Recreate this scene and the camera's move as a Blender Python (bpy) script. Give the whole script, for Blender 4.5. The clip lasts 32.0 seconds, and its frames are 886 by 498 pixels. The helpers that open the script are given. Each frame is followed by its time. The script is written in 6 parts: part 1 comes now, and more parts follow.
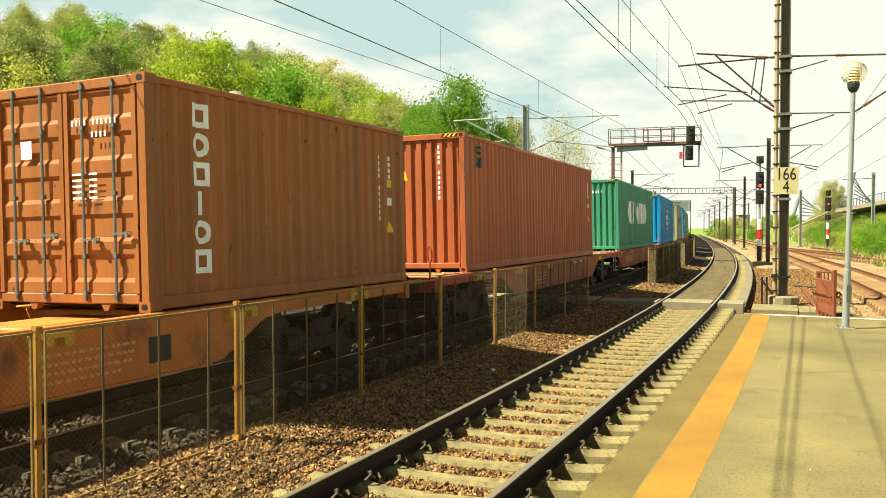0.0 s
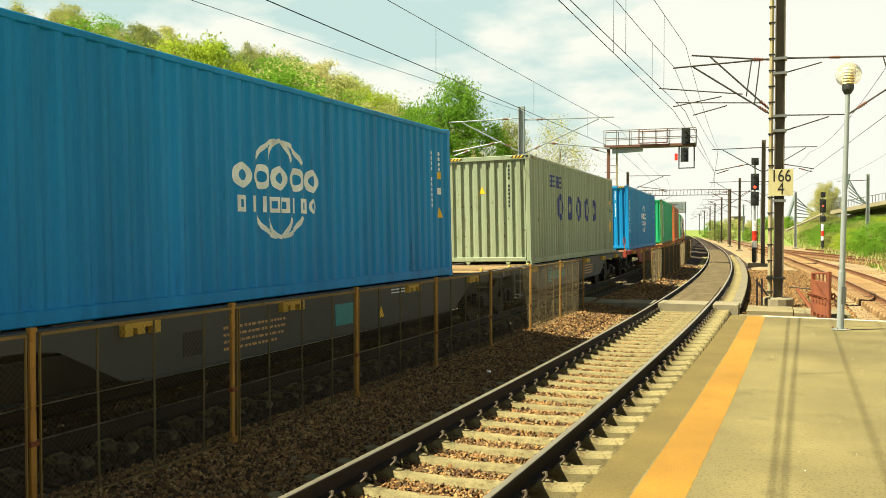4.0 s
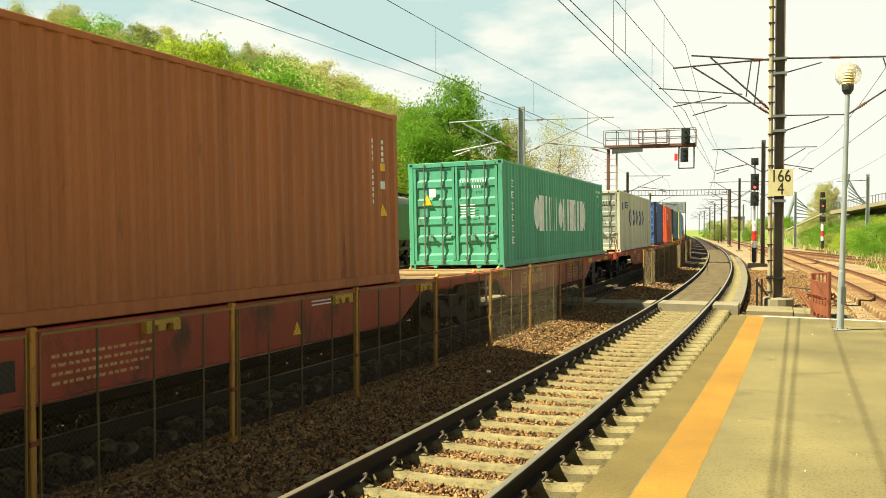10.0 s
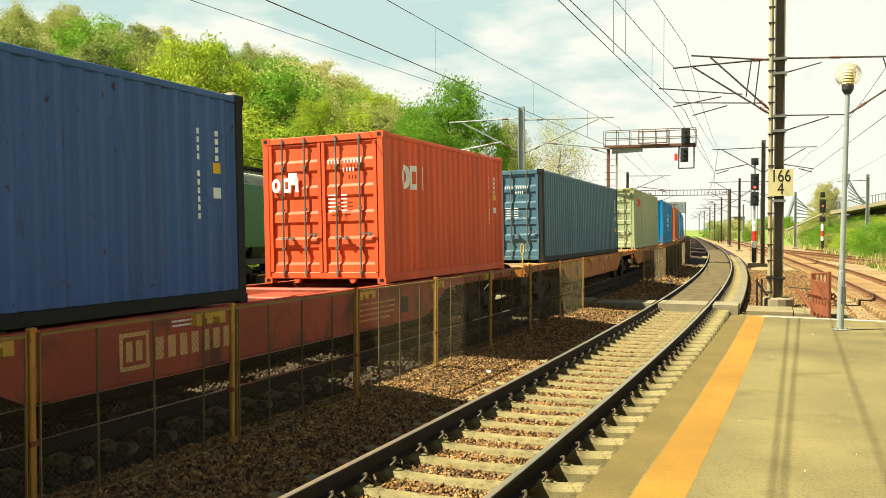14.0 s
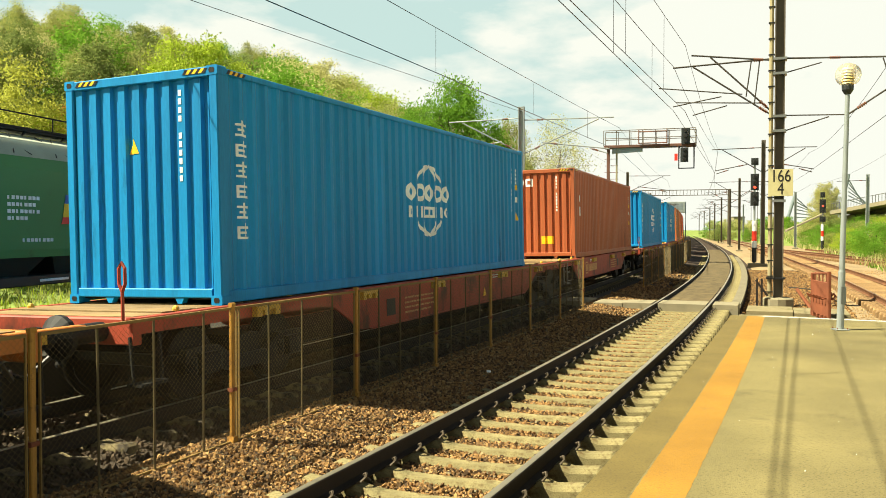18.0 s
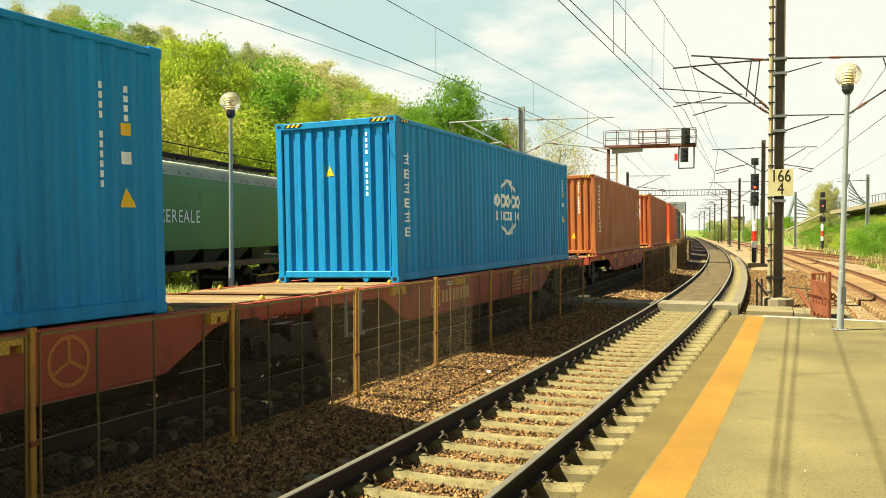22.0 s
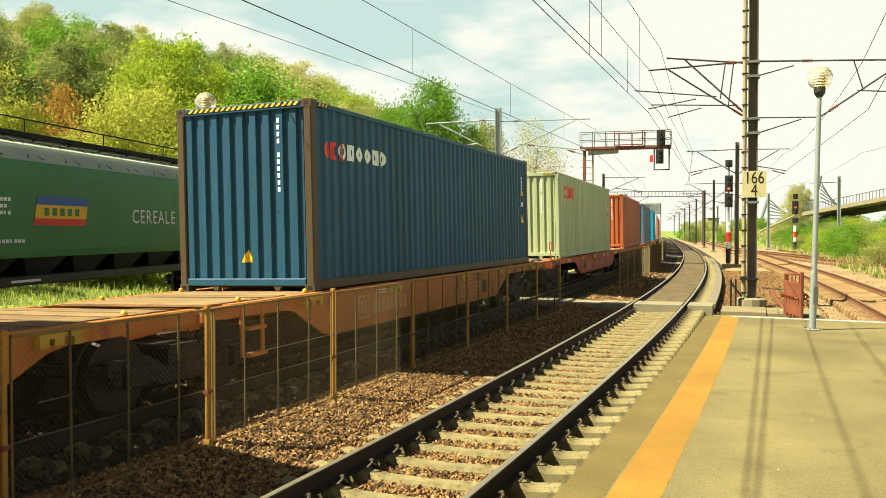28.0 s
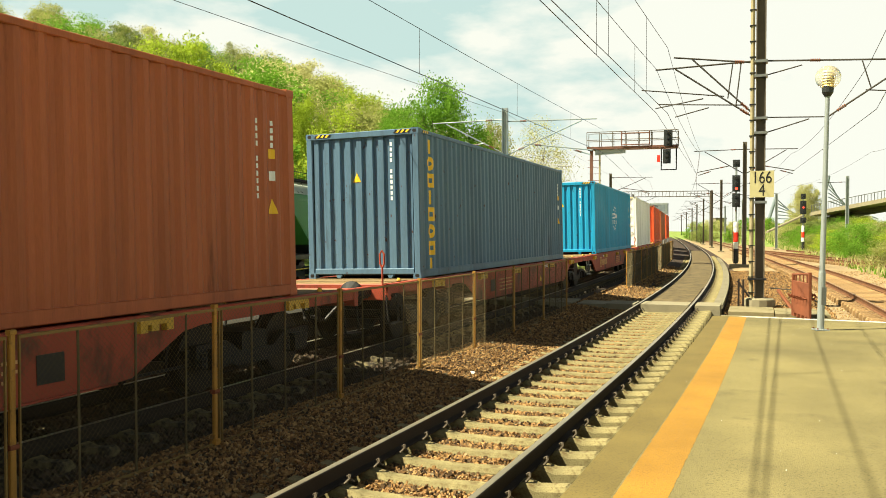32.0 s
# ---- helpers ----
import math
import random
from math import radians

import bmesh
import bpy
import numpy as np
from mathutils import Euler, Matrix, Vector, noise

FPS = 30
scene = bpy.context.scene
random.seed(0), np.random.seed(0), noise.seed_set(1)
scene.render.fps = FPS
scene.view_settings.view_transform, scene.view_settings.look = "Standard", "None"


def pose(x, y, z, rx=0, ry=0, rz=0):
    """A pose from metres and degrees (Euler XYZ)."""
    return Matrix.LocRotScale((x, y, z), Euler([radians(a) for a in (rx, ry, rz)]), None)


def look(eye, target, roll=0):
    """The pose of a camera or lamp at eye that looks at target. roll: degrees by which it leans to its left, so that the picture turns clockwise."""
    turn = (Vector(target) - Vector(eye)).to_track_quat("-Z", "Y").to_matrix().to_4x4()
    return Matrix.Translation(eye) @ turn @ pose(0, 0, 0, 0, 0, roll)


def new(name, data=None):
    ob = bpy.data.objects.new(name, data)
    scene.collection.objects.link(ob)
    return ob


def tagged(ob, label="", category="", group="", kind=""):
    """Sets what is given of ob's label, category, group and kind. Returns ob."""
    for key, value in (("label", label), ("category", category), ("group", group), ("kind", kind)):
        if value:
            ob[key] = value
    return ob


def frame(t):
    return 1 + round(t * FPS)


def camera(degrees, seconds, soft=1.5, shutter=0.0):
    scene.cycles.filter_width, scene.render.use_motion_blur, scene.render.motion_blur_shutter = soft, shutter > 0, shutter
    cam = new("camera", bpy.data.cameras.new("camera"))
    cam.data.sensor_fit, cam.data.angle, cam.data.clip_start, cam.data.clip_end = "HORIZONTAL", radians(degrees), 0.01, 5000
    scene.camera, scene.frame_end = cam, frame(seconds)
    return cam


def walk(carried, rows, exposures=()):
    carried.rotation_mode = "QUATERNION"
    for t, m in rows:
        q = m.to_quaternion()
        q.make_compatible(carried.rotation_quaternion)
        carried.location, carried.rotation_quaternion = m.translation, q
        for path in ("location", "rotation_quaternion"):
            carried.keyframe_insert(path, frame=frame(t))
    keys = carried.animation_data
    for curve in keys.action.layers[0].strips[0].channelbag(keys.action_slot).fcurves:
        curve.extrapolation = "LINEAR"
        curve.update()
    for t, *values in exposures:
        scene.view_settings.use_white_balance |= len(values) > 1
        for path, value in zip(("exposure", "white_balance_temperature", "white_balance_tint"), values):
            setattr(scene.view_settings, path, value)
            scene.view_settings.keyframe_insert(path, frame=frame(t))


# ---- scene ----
# ---- camera ----
EYE = 2.08                      # metres above the rails
cam = camera(55.72, 32.0, soft=0.8)


def aim(t, across, down):
    """A row of the walk: the picture's drift from its rest, as a turn of the head."""
    return t, pose(0, 0, EYE, 90 - 1.30 - down * 0.0386, 0, across * 0.0383)


walk(cam, [aim(0, 8, 3), aim(0.5, 8, 1), aim(1.0, 5, 1), aim(1.5, 1.5, 0.6), aim(2.0, 1, 0.6), aim(2.5, 0.3, 0.4),
           aim(3.5, 0.3, 0.3), aim(5.5, 0, 0), aim(14.5, 0, 0), aim(23.5, 0, 0), aim(24.5, -1.6, 0), aim(25.0, -3, 0),
           aim(25.5, -23, -1.6), aim(26.3, -34, -2), aim(27.5, -38.5, -2), aim(28.0, -41, -2), aim(28.5, -41.5, -2),
           aim(29.0, -38.5, -2), aim(29.5, -33, -2), aim(30.0, -31, -2), aim(31.0, -31, -2), aim(31.5, -30.5, -2),
           aim(32.0, -29, -2)], exposures=[(0, 1.40, 7350, 3), (32, 1.40, 7350, 3)])

# ---- world, sun, exposure ----
SUN_FROM = Vector((-0.755, -0.126, 1.0)).normalized()
world = bpy.data.worlds.new("daylight")
scene.world = world
world.use_nodes = True
wn, wl = world.node_tree.nodes, world.node_tree.links
wn.clear()
w_out, w_bg = wn.new("ShaderNodeOutputWorld"), wn.new("ShaderNodeBackground")
w_sky, w_mix = wn.new("ShaderNodeTexSky"), wn.new("ShaderNodeMix")
w_sky.sky_type, w_sky.sun_disc = "NISHITA", False
w_sky.sun_elevation = math.asin(SUN_FROM.z)
w_sky.sun_rotation = math.atan2(SUN_FROM.x, SUN_FROM.y)
w_sky.air_density, w_sky.dust_density, w_sky.ozone_density = 1.0, 2.0, 1.0
w_mix.data_type = "RGBA"
w_tc, w_map, w_noise, w_ramp = (wn.new("ShaderNodeTexCoord"), wn.new("ShaderNodeMapping"),
                                wn.new("ShaderNodeTexNoise"), wn.new("ShaderNodeValToRGB"))
w_map.inputs["Scale"].default_value = (2.2, 2.2, 6.0)
w_map.inputs["Location"].default_value = (1.7, 0.4, 0.55)
w_noise.inputs["Scale"].default_value, w_noise.inputs["Detail"].default_value = 1.3, 7
w_noise.inputs["Roughness"].default_value = 0.55
w_ramp.color_ramp.elements[0].position, w_ramp.color_ramp.elements[1].position = 0.41, 0.50
w_ramp.color_ramp.elements[0].color = (0.0, 0.0, 0.0, 1)
w_mix.inputs["B"].default_value = (21.6, 22.5, 23.0, 1)
wl.new(w_tc.outputs["Generated"], w_map.inputs["Vector"])
wl.new(w_map.outputs["Vector"], w_noise.inputs["Vector"])
wl.new(w_noise.outputs["Fac"], w_ramp.inputs["Fac"])
w_sep, w_fade, w_mul = wn.new("ShaderNodeSeparateXYZ"), wn.new("ShaderNodeMapRange"), wn.new("ShaderNodeMath")
w_fade.inputs["From Min"].default_value, w_fade.inputs["From Max"].default_value = 0.27, 0.42
w_fade.inputs["To Min"].default_value, w_fade.inputs["To Max"].default_value = 1.0, 0.04
w_mul.operation = "MULTIPLY"
wl.new(w_tc.outputs["Generated"], w_sep.inputs["Vector"])
wl.new(w_sep.outputs["Z"], w_fade.inputs["Value"])
wl.new(w_ramp.outputs["Color"], w_mul.inputs[0])
wl.new(w_fade.outputs["Result"], w_mul.inputs[1])
wl.new(w_mul.outputs[0], w_mix.inputs["Factor"])
w_low, w_dim = wn.new("ShaderNodeMix"), wn.new("ShaderNodeMath")   # pale haze low in the sky
w_low.data_type, w_dim.operation, w_dim.inputs[1].default_value = "RGBA", "MULTIPLY", 0.85
w_low.inputs["B"].default_value = (15.0, 20.5, 22.0, 1)
wl.new(w_fade.outputs["Result"], w_dim.inputs[0])
wl.new(w_dim.outputs[0], w_low.inputs["Factor"])
wl.new(w_sky.outputs["Color"], w_low.inputs["A"])
wl.new(w_low.outputs["Result"], w_mix.inputs["A"])
wl.new(w_mix.outputs["Result"], w_bg.inputs["Color"])
wl.new(w_bg.outputs["Background"], w_out.inputs["Surface"])
w_bg.inputs["Strength"].default_value = 0.0166
sun = new("sun", bpy.data.lights.new("sun", "SUN"))
sun.data.energy, sun.data.angle, sun.data.color = 5.0, radians(0.5), (1.0, 0.95, 0.80)
sun.matrix_world = look(SUN_FROM * 60, (0, 0, 0))

# ---- materials ----


def lin(rgb):
    """Linear colour from 0..255 values."""
    return tuple((c / 255 / 12.92 if c / 255 <= 0.04045 else ((c / 255 + 0.055) / 1.055) ** 2.4) for c in rgb) + (1,)


def surface(name, rgb, rough=0.6, metal=0.0, vary=0.25, grain=8.0, fine=90.0, bump=0.15, stain=None, stain_at=0.62,
            stretch=(1, 1, 1), island=0.0, each=0.0, spec=0.4, soft_light=0.0, streak=None, speck=None, chips=None):
    """A worn, uneven surface: a base colour with broad and fine variation, stains and fine relief."""
    m = bpy.data.materials.new(name)
    m.use_nodes = True
    n, k = m.node_tree.nodes, m.node_tree.links
    b = n["Principled BSDF"]
    b.inputs["Roughness"].default_value, b.inputs["Metallic"].default_value = rough, metal
    b.inputs["Specular IOR Level"].default_value = spec
    tc, mp = n.new("ShaderNodeTexCoord"), n.new("ShaderNodeMapping")
    mp.inputs["Scale"].default_value = stretch
    k.new(tc.outputs["Object"], mp.inputs["Vector"])
    big, small = n.new("ShaderNodeTexNoise"), n.new("ShaderNodeTexNoise")
    big.inputs["Scale"].default_value, big.inputs["Detail"].default_value = grain * 0.25, 5
    small.inputs["Scale"].default_value, small.inputs["Detail"].default_value = fine, 4
    for t in (big, small):
        k.new(mp.outputs["Vector"], t.inputs["Vector"])
    add = n.new("ShaderNodeMath")
    add.operation = "MULTIPLY_ADD"
    add.inputs[1].default_value = 0.45
    k.new(small.outputs["Fac"], add.inputs[0])
    k.new(big.outputs["Fac"], add.inputs[2])
    rng = n.new("ShaderNodeMapRange")
    rng.inputs["From Min"].default_value, rng.inputs["From Max"].default_value = 0.45, 1.0
    rng.inputs["To Min"].default_value, rng.inputs["To Max"].default_value = 1 - vary, 1 + vary
    k.new(add.outputs[0], rng.inputs["Value"])
    value = rng.outputs["Result"]
    if island or each:
        src = n.new("ShaderNodeNewGeometry") if island else n.new("ShaderNodeObjectInfo")
        r2 = n.new("ShaderNodeMapRange")
        amount = island or each
        r2.inputs["To Min"].default_value, r2.inputs["To Max"].default_value = 1 - amount, 1 + amount
        k.new(src.outputs["Random Per Island" if island else "Random"], r2.inputs["Value"])
        mul = n.new("ShaderNodeMath")
        mul.operation = "MULTIPLY"
        k.new(value, mul.inputs[0])
        k.new(r2.outputs["Result"], mul.inputs[1])
        value = mul.outputs[0]
    hsv = n.new("ShaderNodeHueSaturation")
    hsv.inputs["Color"].default_value = lin(rgb)
    k.new(value, hsv.inputs["Value"])
    colour = hsv.outputs["Color"]
    if stain:
        st, ramp, mix = n.new("ShaderNodeTexNoise"), n.new("ShaderNodeValToRGB"), n.new("ShaderNodeMix")
        st.inputs["Scale"].default_value, st.inputs["Detail"].default_value = grain * 0.6, 9
        st.inputs["Roughness"].default_value = 0.65
        k.new(mp.outputs["Vector"], st.inputs["Vector"])
        ramp.color_ramp.elements[0].position, ramp.color_ramp.elements[1].position = stain_at, stain_at + 0.13
        k.new(st.outputs["Fac"], ramp.inputs["Fac"])
        mix.data_type = "RGBA"
        k.new(ramp.outputs["Color"], mix.inputs["Factor"])
        k.new(colour, mix.inputs["A"])
        mix.inputs["B"].default_value = lin(stain)
        colour = mix.outputs["Result"]
    for tone, scale, lo, hi, most in ((streak, (3.6, 3.6, 0.16), 0.48, 0.80, 0.48), (chips, (9.0, 9.0, 6.0), 0.66, 0.70, 0.9),
                                      (speck, (62.0, 62.0, 62.0), 0.52, 0.66, 0.7)):
        if tone is None:
            continue
        m2, st, ra, mix = n.new("ShaderNodeMapping"), n.new("ShaderNodeTexNoise"), n.new("ShaderNodeMapRange"), n.new("ShaderNodeMix")
        m2.inputs["Scale"].default_value = scale
        k.new(tc.outputs["Object"], m2.inputs["Vector"])
        k.new(m2.outputs["Vector"], st.inputs["Vector"])
        st.inputs["Scale"].default_value, st.inputs["Detail"].default_value, st.inputs["Roughness"].default_value = 1.0, 5, 0.6
        ra.inputs["From Min"].default_value, ra.inputs["From Max"].default_value, ra.inputs["To Max"].default_value = lo, hi, most
        k.new(st.outputs["Fac"], ra.inputs["Value"])
        mix.data_type = "RGBA"
        k.new(ra.outputs["Result"], mix.inputs["Factor"])
        k.new(colour, mix.inputs["A"])
        mix.inputs["B"].default_value = lin(tone)
        colour = mix.outputs["Result"]
    k.new(colour, b.inputs["Base Color"])
    if soft_light:
        b.inputs["Subsurface Weight"].default_value = 0.0
        tr, ms = n.new("ShaderNodeBsdfTranslucent"), n.new("ShaderNodeMixShader")
        ms.inputs["Fac"].default_value = soft_light
        k.new(colour, tr.inputs["Color"])
        k.new(b.outputs["BSDF"], ms.inputs[1])
        k.new(tr.outputs["BSDF"], ms.inputs[2])
        k.new(ms.outputs["Shader"], n["Material Output"].inputs["Surface"])
    if bump:
        bp = n.new("ShaderNodeBump")
        bp.inputs["Strength"].default_value, bp.inputs["Distance"].default_value = bump, 0.02
        k.new(add.outputs[0], bp.inputs["Height"])
        k.new(bp.outputs["Normal"], b.inputs["Normal"])
    return m


def glow(name, rgb, strength):
    m = bpy.data.materials.new(name)
    m.use_nodes = True
    b = m.node_tree.nodes["Principled BSDF"]
    b.inputs["Base Color"].default_value = lin(rgb)
    b.inputs["Emission Color"].default_value, b.inputs["Emission Strength"].default_value = lin(rgb), strength
    return m


RUST = (96, 56, 34)
M = {}
for key, rgb, rust in (("brown", (156, 94, 55), (104, 60, 34)), ("rust_red", (156, 85, 53), (104, 56, 36)), ("rusty_green", (70, 104, 66), (112, 64, 40)), ("dull_brown", (142, 88, 48), (78, 58, 36)), ("slate_dark", (32, 74, 98), (36, 50, 58)), ("rust_dark", (74, 64, 48), (96, 62, 40)), ("olive_grey", (134, 145, 120), (104, 92, 64)), ("grey_dimmed", (140, 147, 134), (104, 88, 62)), ("pale_teal", (74, 150, 120), (84, 104, 84)), ("orange_red", (202, 84, 50), (130, 60, 38)),
                       ("teal_green", (54, 128, 103), (64, 84, 62)), ("bright_green", (24, 160, 112), (72, 84, 50)),
                       ("blue", (0, 122, 178), (10, 78, 116)), ("dark_blue", (78, 104, 124), (52, 54, 58)),
                       ("navy", (58, 86, 136), (44, 54, 76)), ("grey", (182, 183, 160), (112, 84, 52)),
                       ("cream", (152, 163, 128), (140, 146, 106)), ("slate", (70, 104, 122), (60, 66, 66)),
                       ("white", (226, 228, 222), (150, 140, 120)), ("cyan_blue", (24, 138, 178), (30, 84, 104))):
    M[key] = surface("paint_" + key, tuple(min(250, c * 1.09) for c in rgb), rough=0.5, spec=0.25, vary=0.22, grain=3.5, fine=40, bump=0.06, stain=rust,
                     stain_at=0.62, stretch=(1, 1.6, 0.22), streak=rust, chips=(74, 42, 28) if key not in ("blue", "white", "brown", "cream", "rust_red", "orange_red") else None)
M["steel_dark"] = surface("steel_dark", (19, 18, 17), rough=0.7, vary=0.3, stain=(26, 22, 18))
M["wheel"] = surface("wheel_steel", (32, 28, 25), rough=0.55, metal=0.4, vary=0.3, stain=(58, 42, 32))
M["wagon_red"] = surface("wagon_red", (160, 66, 45), rough=0.6, vary=0.3, grain=3, stain=(86, 47, 34), stain_at=0.53, stretch=(1, 1, 0.5))
M["wagon_orange"] = surface("wagon_orange", (190, 114, 50), rough=0.6, vary=0.25, grain=3, stain=(117, 63, 40), stain_at=0.56, stretch=(1, 1, 0.5))
M["wagon_grey"] = surface("wagon_grey", (66, 68, 66), rough=0.6, vary=0.25, grain=3, stain=(50, 44, 38), stain_at=0.6)
M["deck"] = surface("deck_boards", (132, 108, 72), rough=0.85, vary=0.35, stain=(96, 78, 50), stain_at=0.58, each=0.22)
M["yellow"] = surface("yellow_paint", (200, 158, 56), rough=0.5, vary=0.2)
M["mark_yellow"] = surface("mark_yellow", (240, 192, 44), rough=0.5, vary=0.1)
M["mark_black"] = surface("mark_black", (30, 28, 26), rough=0.5, vary=0.1)
M["mark_white"] = surface("mark_white", (236, 240, 238), rough=0.55, vary=0.18, grain=14)
M["mark_cream"] = surface("mark_cream", (206, 158, 104), rough=0.6, vary=0.2)
M["mark_blue"] = surface("mark_blue", (36, 58, 120), rough=0.55, vary=0.18)
M["mark_navy"] = surface("mark_navy", (30, 38, 62), rough=0.55, vary=0.18)
M["mark_red"] = surface("mark_red", (232, 54, 38), rough=0.5, vary=0.12)
M["flag_blue"] = surface("flag_blue", (44, 92, 168), rough=0.5, vary=0.12)
M["mark_teal"] = surface("mark_teal", (40, 150, 150), rough=0.5, vary=0.12)
M["galv"] = surface("galvanised", (122, 124, 121), rough=0.45, metal=0.5, vary=0.2)
M["rail_side"] = surface("rail_web", (38, 29, 22), rough=0.85, vary=0.3)
M["rail_top"] = surface("rail_head", (176, 166, 142), rough=0.36, metal=0.7, vary=0.12, bump=0.02)
M["sleeper"] = surface("sleeper_concrete", (132, 122, 84), rough=0.9, vary=0.36, grain=16, fine=70, bump=0.5, stain=(94, 78, 48), stain_at=0.51, each=0.10, speck=(96, 82, 52))
# darker copy of the concrete sleeper, with the train's shade in its colour
M["sleeper_shade_dark"] = surface("sleeper_shade_dark", (118, 106, 74), rough=0.9, vary=0.3, stain=(52, 45, 35), stain_at=0.46, each=0.2)
M["sleeper_brown"] = surface("sleeper_brown", (140, 112, 76), rough=0.9, vary=0.3, stain=(96, 72, 48), stain_at=0.5, each=0.2)
M["rail_rust"] = surface("rail_rust", (104, 68, 42), rough=0.85, vary=0.3, stain=(70, 44, 28))
M["rail_worn"] = surface("rail_worn", (137, 111, 80), rough=0.5, metal=0.4, vary=0.2)
M["concrete"] = surface("concrete", (133, 125, 101), rough=0.9, vary=0.18, stain=(114, 104, 85), stain_at=0.6)
M["stone"] = surface("ballast_stone", (166, 126, 84), rough=0.95, vary=0.2, bump=0.15, grain=20)
sn, sk = M["stone"].node_tree.nodes, M["stone"].node_tree.links     # each stone its own tone, from dark brown to pale tan
s_geo, s_ramp = sn.new("ShaderNodeNewGeometry"), sn.new("ShaderNodeValToRGB")
for pos, tone in ((0.0, (60, 47, 33)), (0.2, (90, 69, 45)), (0.45, (122, 91, 56)), (0.7, (150, 113, 68)), (0.92, (172, 138, 90)), (1.0, (104, 101, 82))):
    el = s_ramp.color_ramp.elements[0 if pos == 0 else len(s_ramp.color_ramp.elements) - 1] if pos in (0, 1) else s_ramp.color_ramp.elements.new(pos)
    el.color = lin(tone)
sk.new(s_geo.outputs["Random Per Island"], s_ramp.inputs["Fac"])
sk.new(s_ramp.outputs["Color"], [q for q in sn if q.bl_idname == "ShaderNodeHueSaturation"][0].inputs["Color"])
M["stone_dark"] = surface("dark_stone", (74, 60, 44), rough=0.9, vary=0.22, island=0.4, bump=0.2)
# bed under the train: its shade is deepened by a darker colour
M["bed_dark"] = surface("oily_bed", (58, 48, 37), rough=1.0, vary=0.5, grain=30, fine=60, bump=1.0)
M["bed"] = surface("ballast_bed", (62, 49, 38), rough=1.0, vary=0.5, grain=30, fine=60, bump=1.0)
M["asphalt"] = surface("platform_asphalt", (116, 106, 68), rough=0.92, vary=0.40, grain=3.0, fine=120, bump=0.6, stain=(100, 91, 59), stain_at=0.60, speck=(62, 56, 36))
# asphalt darkened so the colour carries the shade behind the train
M["shade_asphalt"] = surface("shade_dark_asphalt", (46, 42, 34), rough=0.95, vary=0.35, grain=6, bump=0.4, stain=(34, 31, 26))
M["stripe"] = surface("orange_stripe", (150, 110, 38), rough=0.8, vary=0.3, grain=5, fine=200, bump=0.45, stain=(136, 102, 44), stain_at=0.6, speck=(110, 80, 40))
M["edge"] = surface("platform_edge", (104, 90, 48), rough=0.9, vary=0.2, bump=0.2, stain=(96, 84, 48), speck=(72, 62, 36))
M["white_line"] = surface("white_line", (189, 185, 175), rough=0.7, vary=0.12)
M["post"] = surface("fence_post", (164, 118, 48), rough=0.65, vary=0.3, stain=(60, 40, 24), stain_at=0.54)
M["wire_mesh"] = surface("fence_wire", (92, 80, 52), rough=0.7, metal=0.1, vary=0.3)
M["arm"] = surface("arm_steel", (66, 62, 56), rough=0.6, metal=0.2, vary=0.2)
M["gantry"] = surface("gantry_paint", (104, 70, 56), rough=0.75, vary=0.25, stain=(84, 48, 36))
M["trough"] = surface("trough_concrete", (119, 112, 91), rough=0.9, vary=0.2, stain=(90, 83, 65), stain_at=0.55)
M["ramp"] = surface("ramp_concrete", (130, 119, 88), rough=0.92, vary=0.25, grain=4, stain=(103, 99, 62), stain_at=0.52, speck=(91, 81, 57))
M["far_steel"] = surface("far_bridge_steel", (118, 128, 134), rough=0.6, vary=0.15)
M["frame"] = surface("fence_frame", (128, 102, 54), rough=0.7, vary=0.3, stain=(60, 44, 30))
M["clip"] = surface("rail_clip_steel", (84, 74, 60), rough=0.6, metal=0.2, vary=0.3)
M["stone_tan"] = surface("sandy_stone", (157, 129, 90), rough=0.95, vary=0.25, island=0.3)
M["rusty"] = surface("rusty_steel", (118, 64, 40), rough=0.85, vary=0.3, stain=(96, 46, 30))
M["mast"] = surface("mast_steel", (92, 84, 70), rough=0.7, vary=0.25, stain=(120, 96, 60))
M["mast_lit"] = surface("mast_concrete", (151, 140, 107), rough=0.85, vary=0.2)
M["lamp_pole"] = surface("lamp_pole", (143, 150, 148), rough=0.45, metal=0.2, vary=0.15)
M["wire"] = surface("catenary_wire", (70, 66, 60), rough=0.5, metal=0.5, vary=0.1, bump=0)
M["insulator"] = surface("insulator", (120, 70, 46), rough=0.3, vary=0.1)
M["board"] = surface("board_enamel", (184, 175, 130), rough=0.45, vary=0.06)
M["black"] = surface("signal_black", (40, 43, 42), rough=0.5, vary=0.2)
M["hopper"] = surface("hopper_green", (64, 126, 70), rough=0.55, vary=0.15, grain=2, stain=(60, 84, 56), stain_at=0.62)
M["hopper_roof"] = surface("hopper_roof", (158, 166, 148), rough=0.7, vary=0.18, grain=3)
M["bark"] = surface("bark", (92, 76, 58), rough=0.95, vary=0.3, bump=0.5)
for key, rgb in (("leaf_bright", (164, 182, 68)), ("leaf_yellow", (176, 178, 84)), ("leaf_olive", (160, 164, 98)),
                 ("leaf_dark", (124, 138, 78)), ("leaf_fresh", (118, 160, 58)), ("leaf_rust", (176, 138, 70)), ("leaf_pale", (190, 188, 130))):
    M[key] = surface(key, rgb, rough=0.7, vary=0.12, island=0.09, bump=0, spec=0.12, soft_light=0.54)
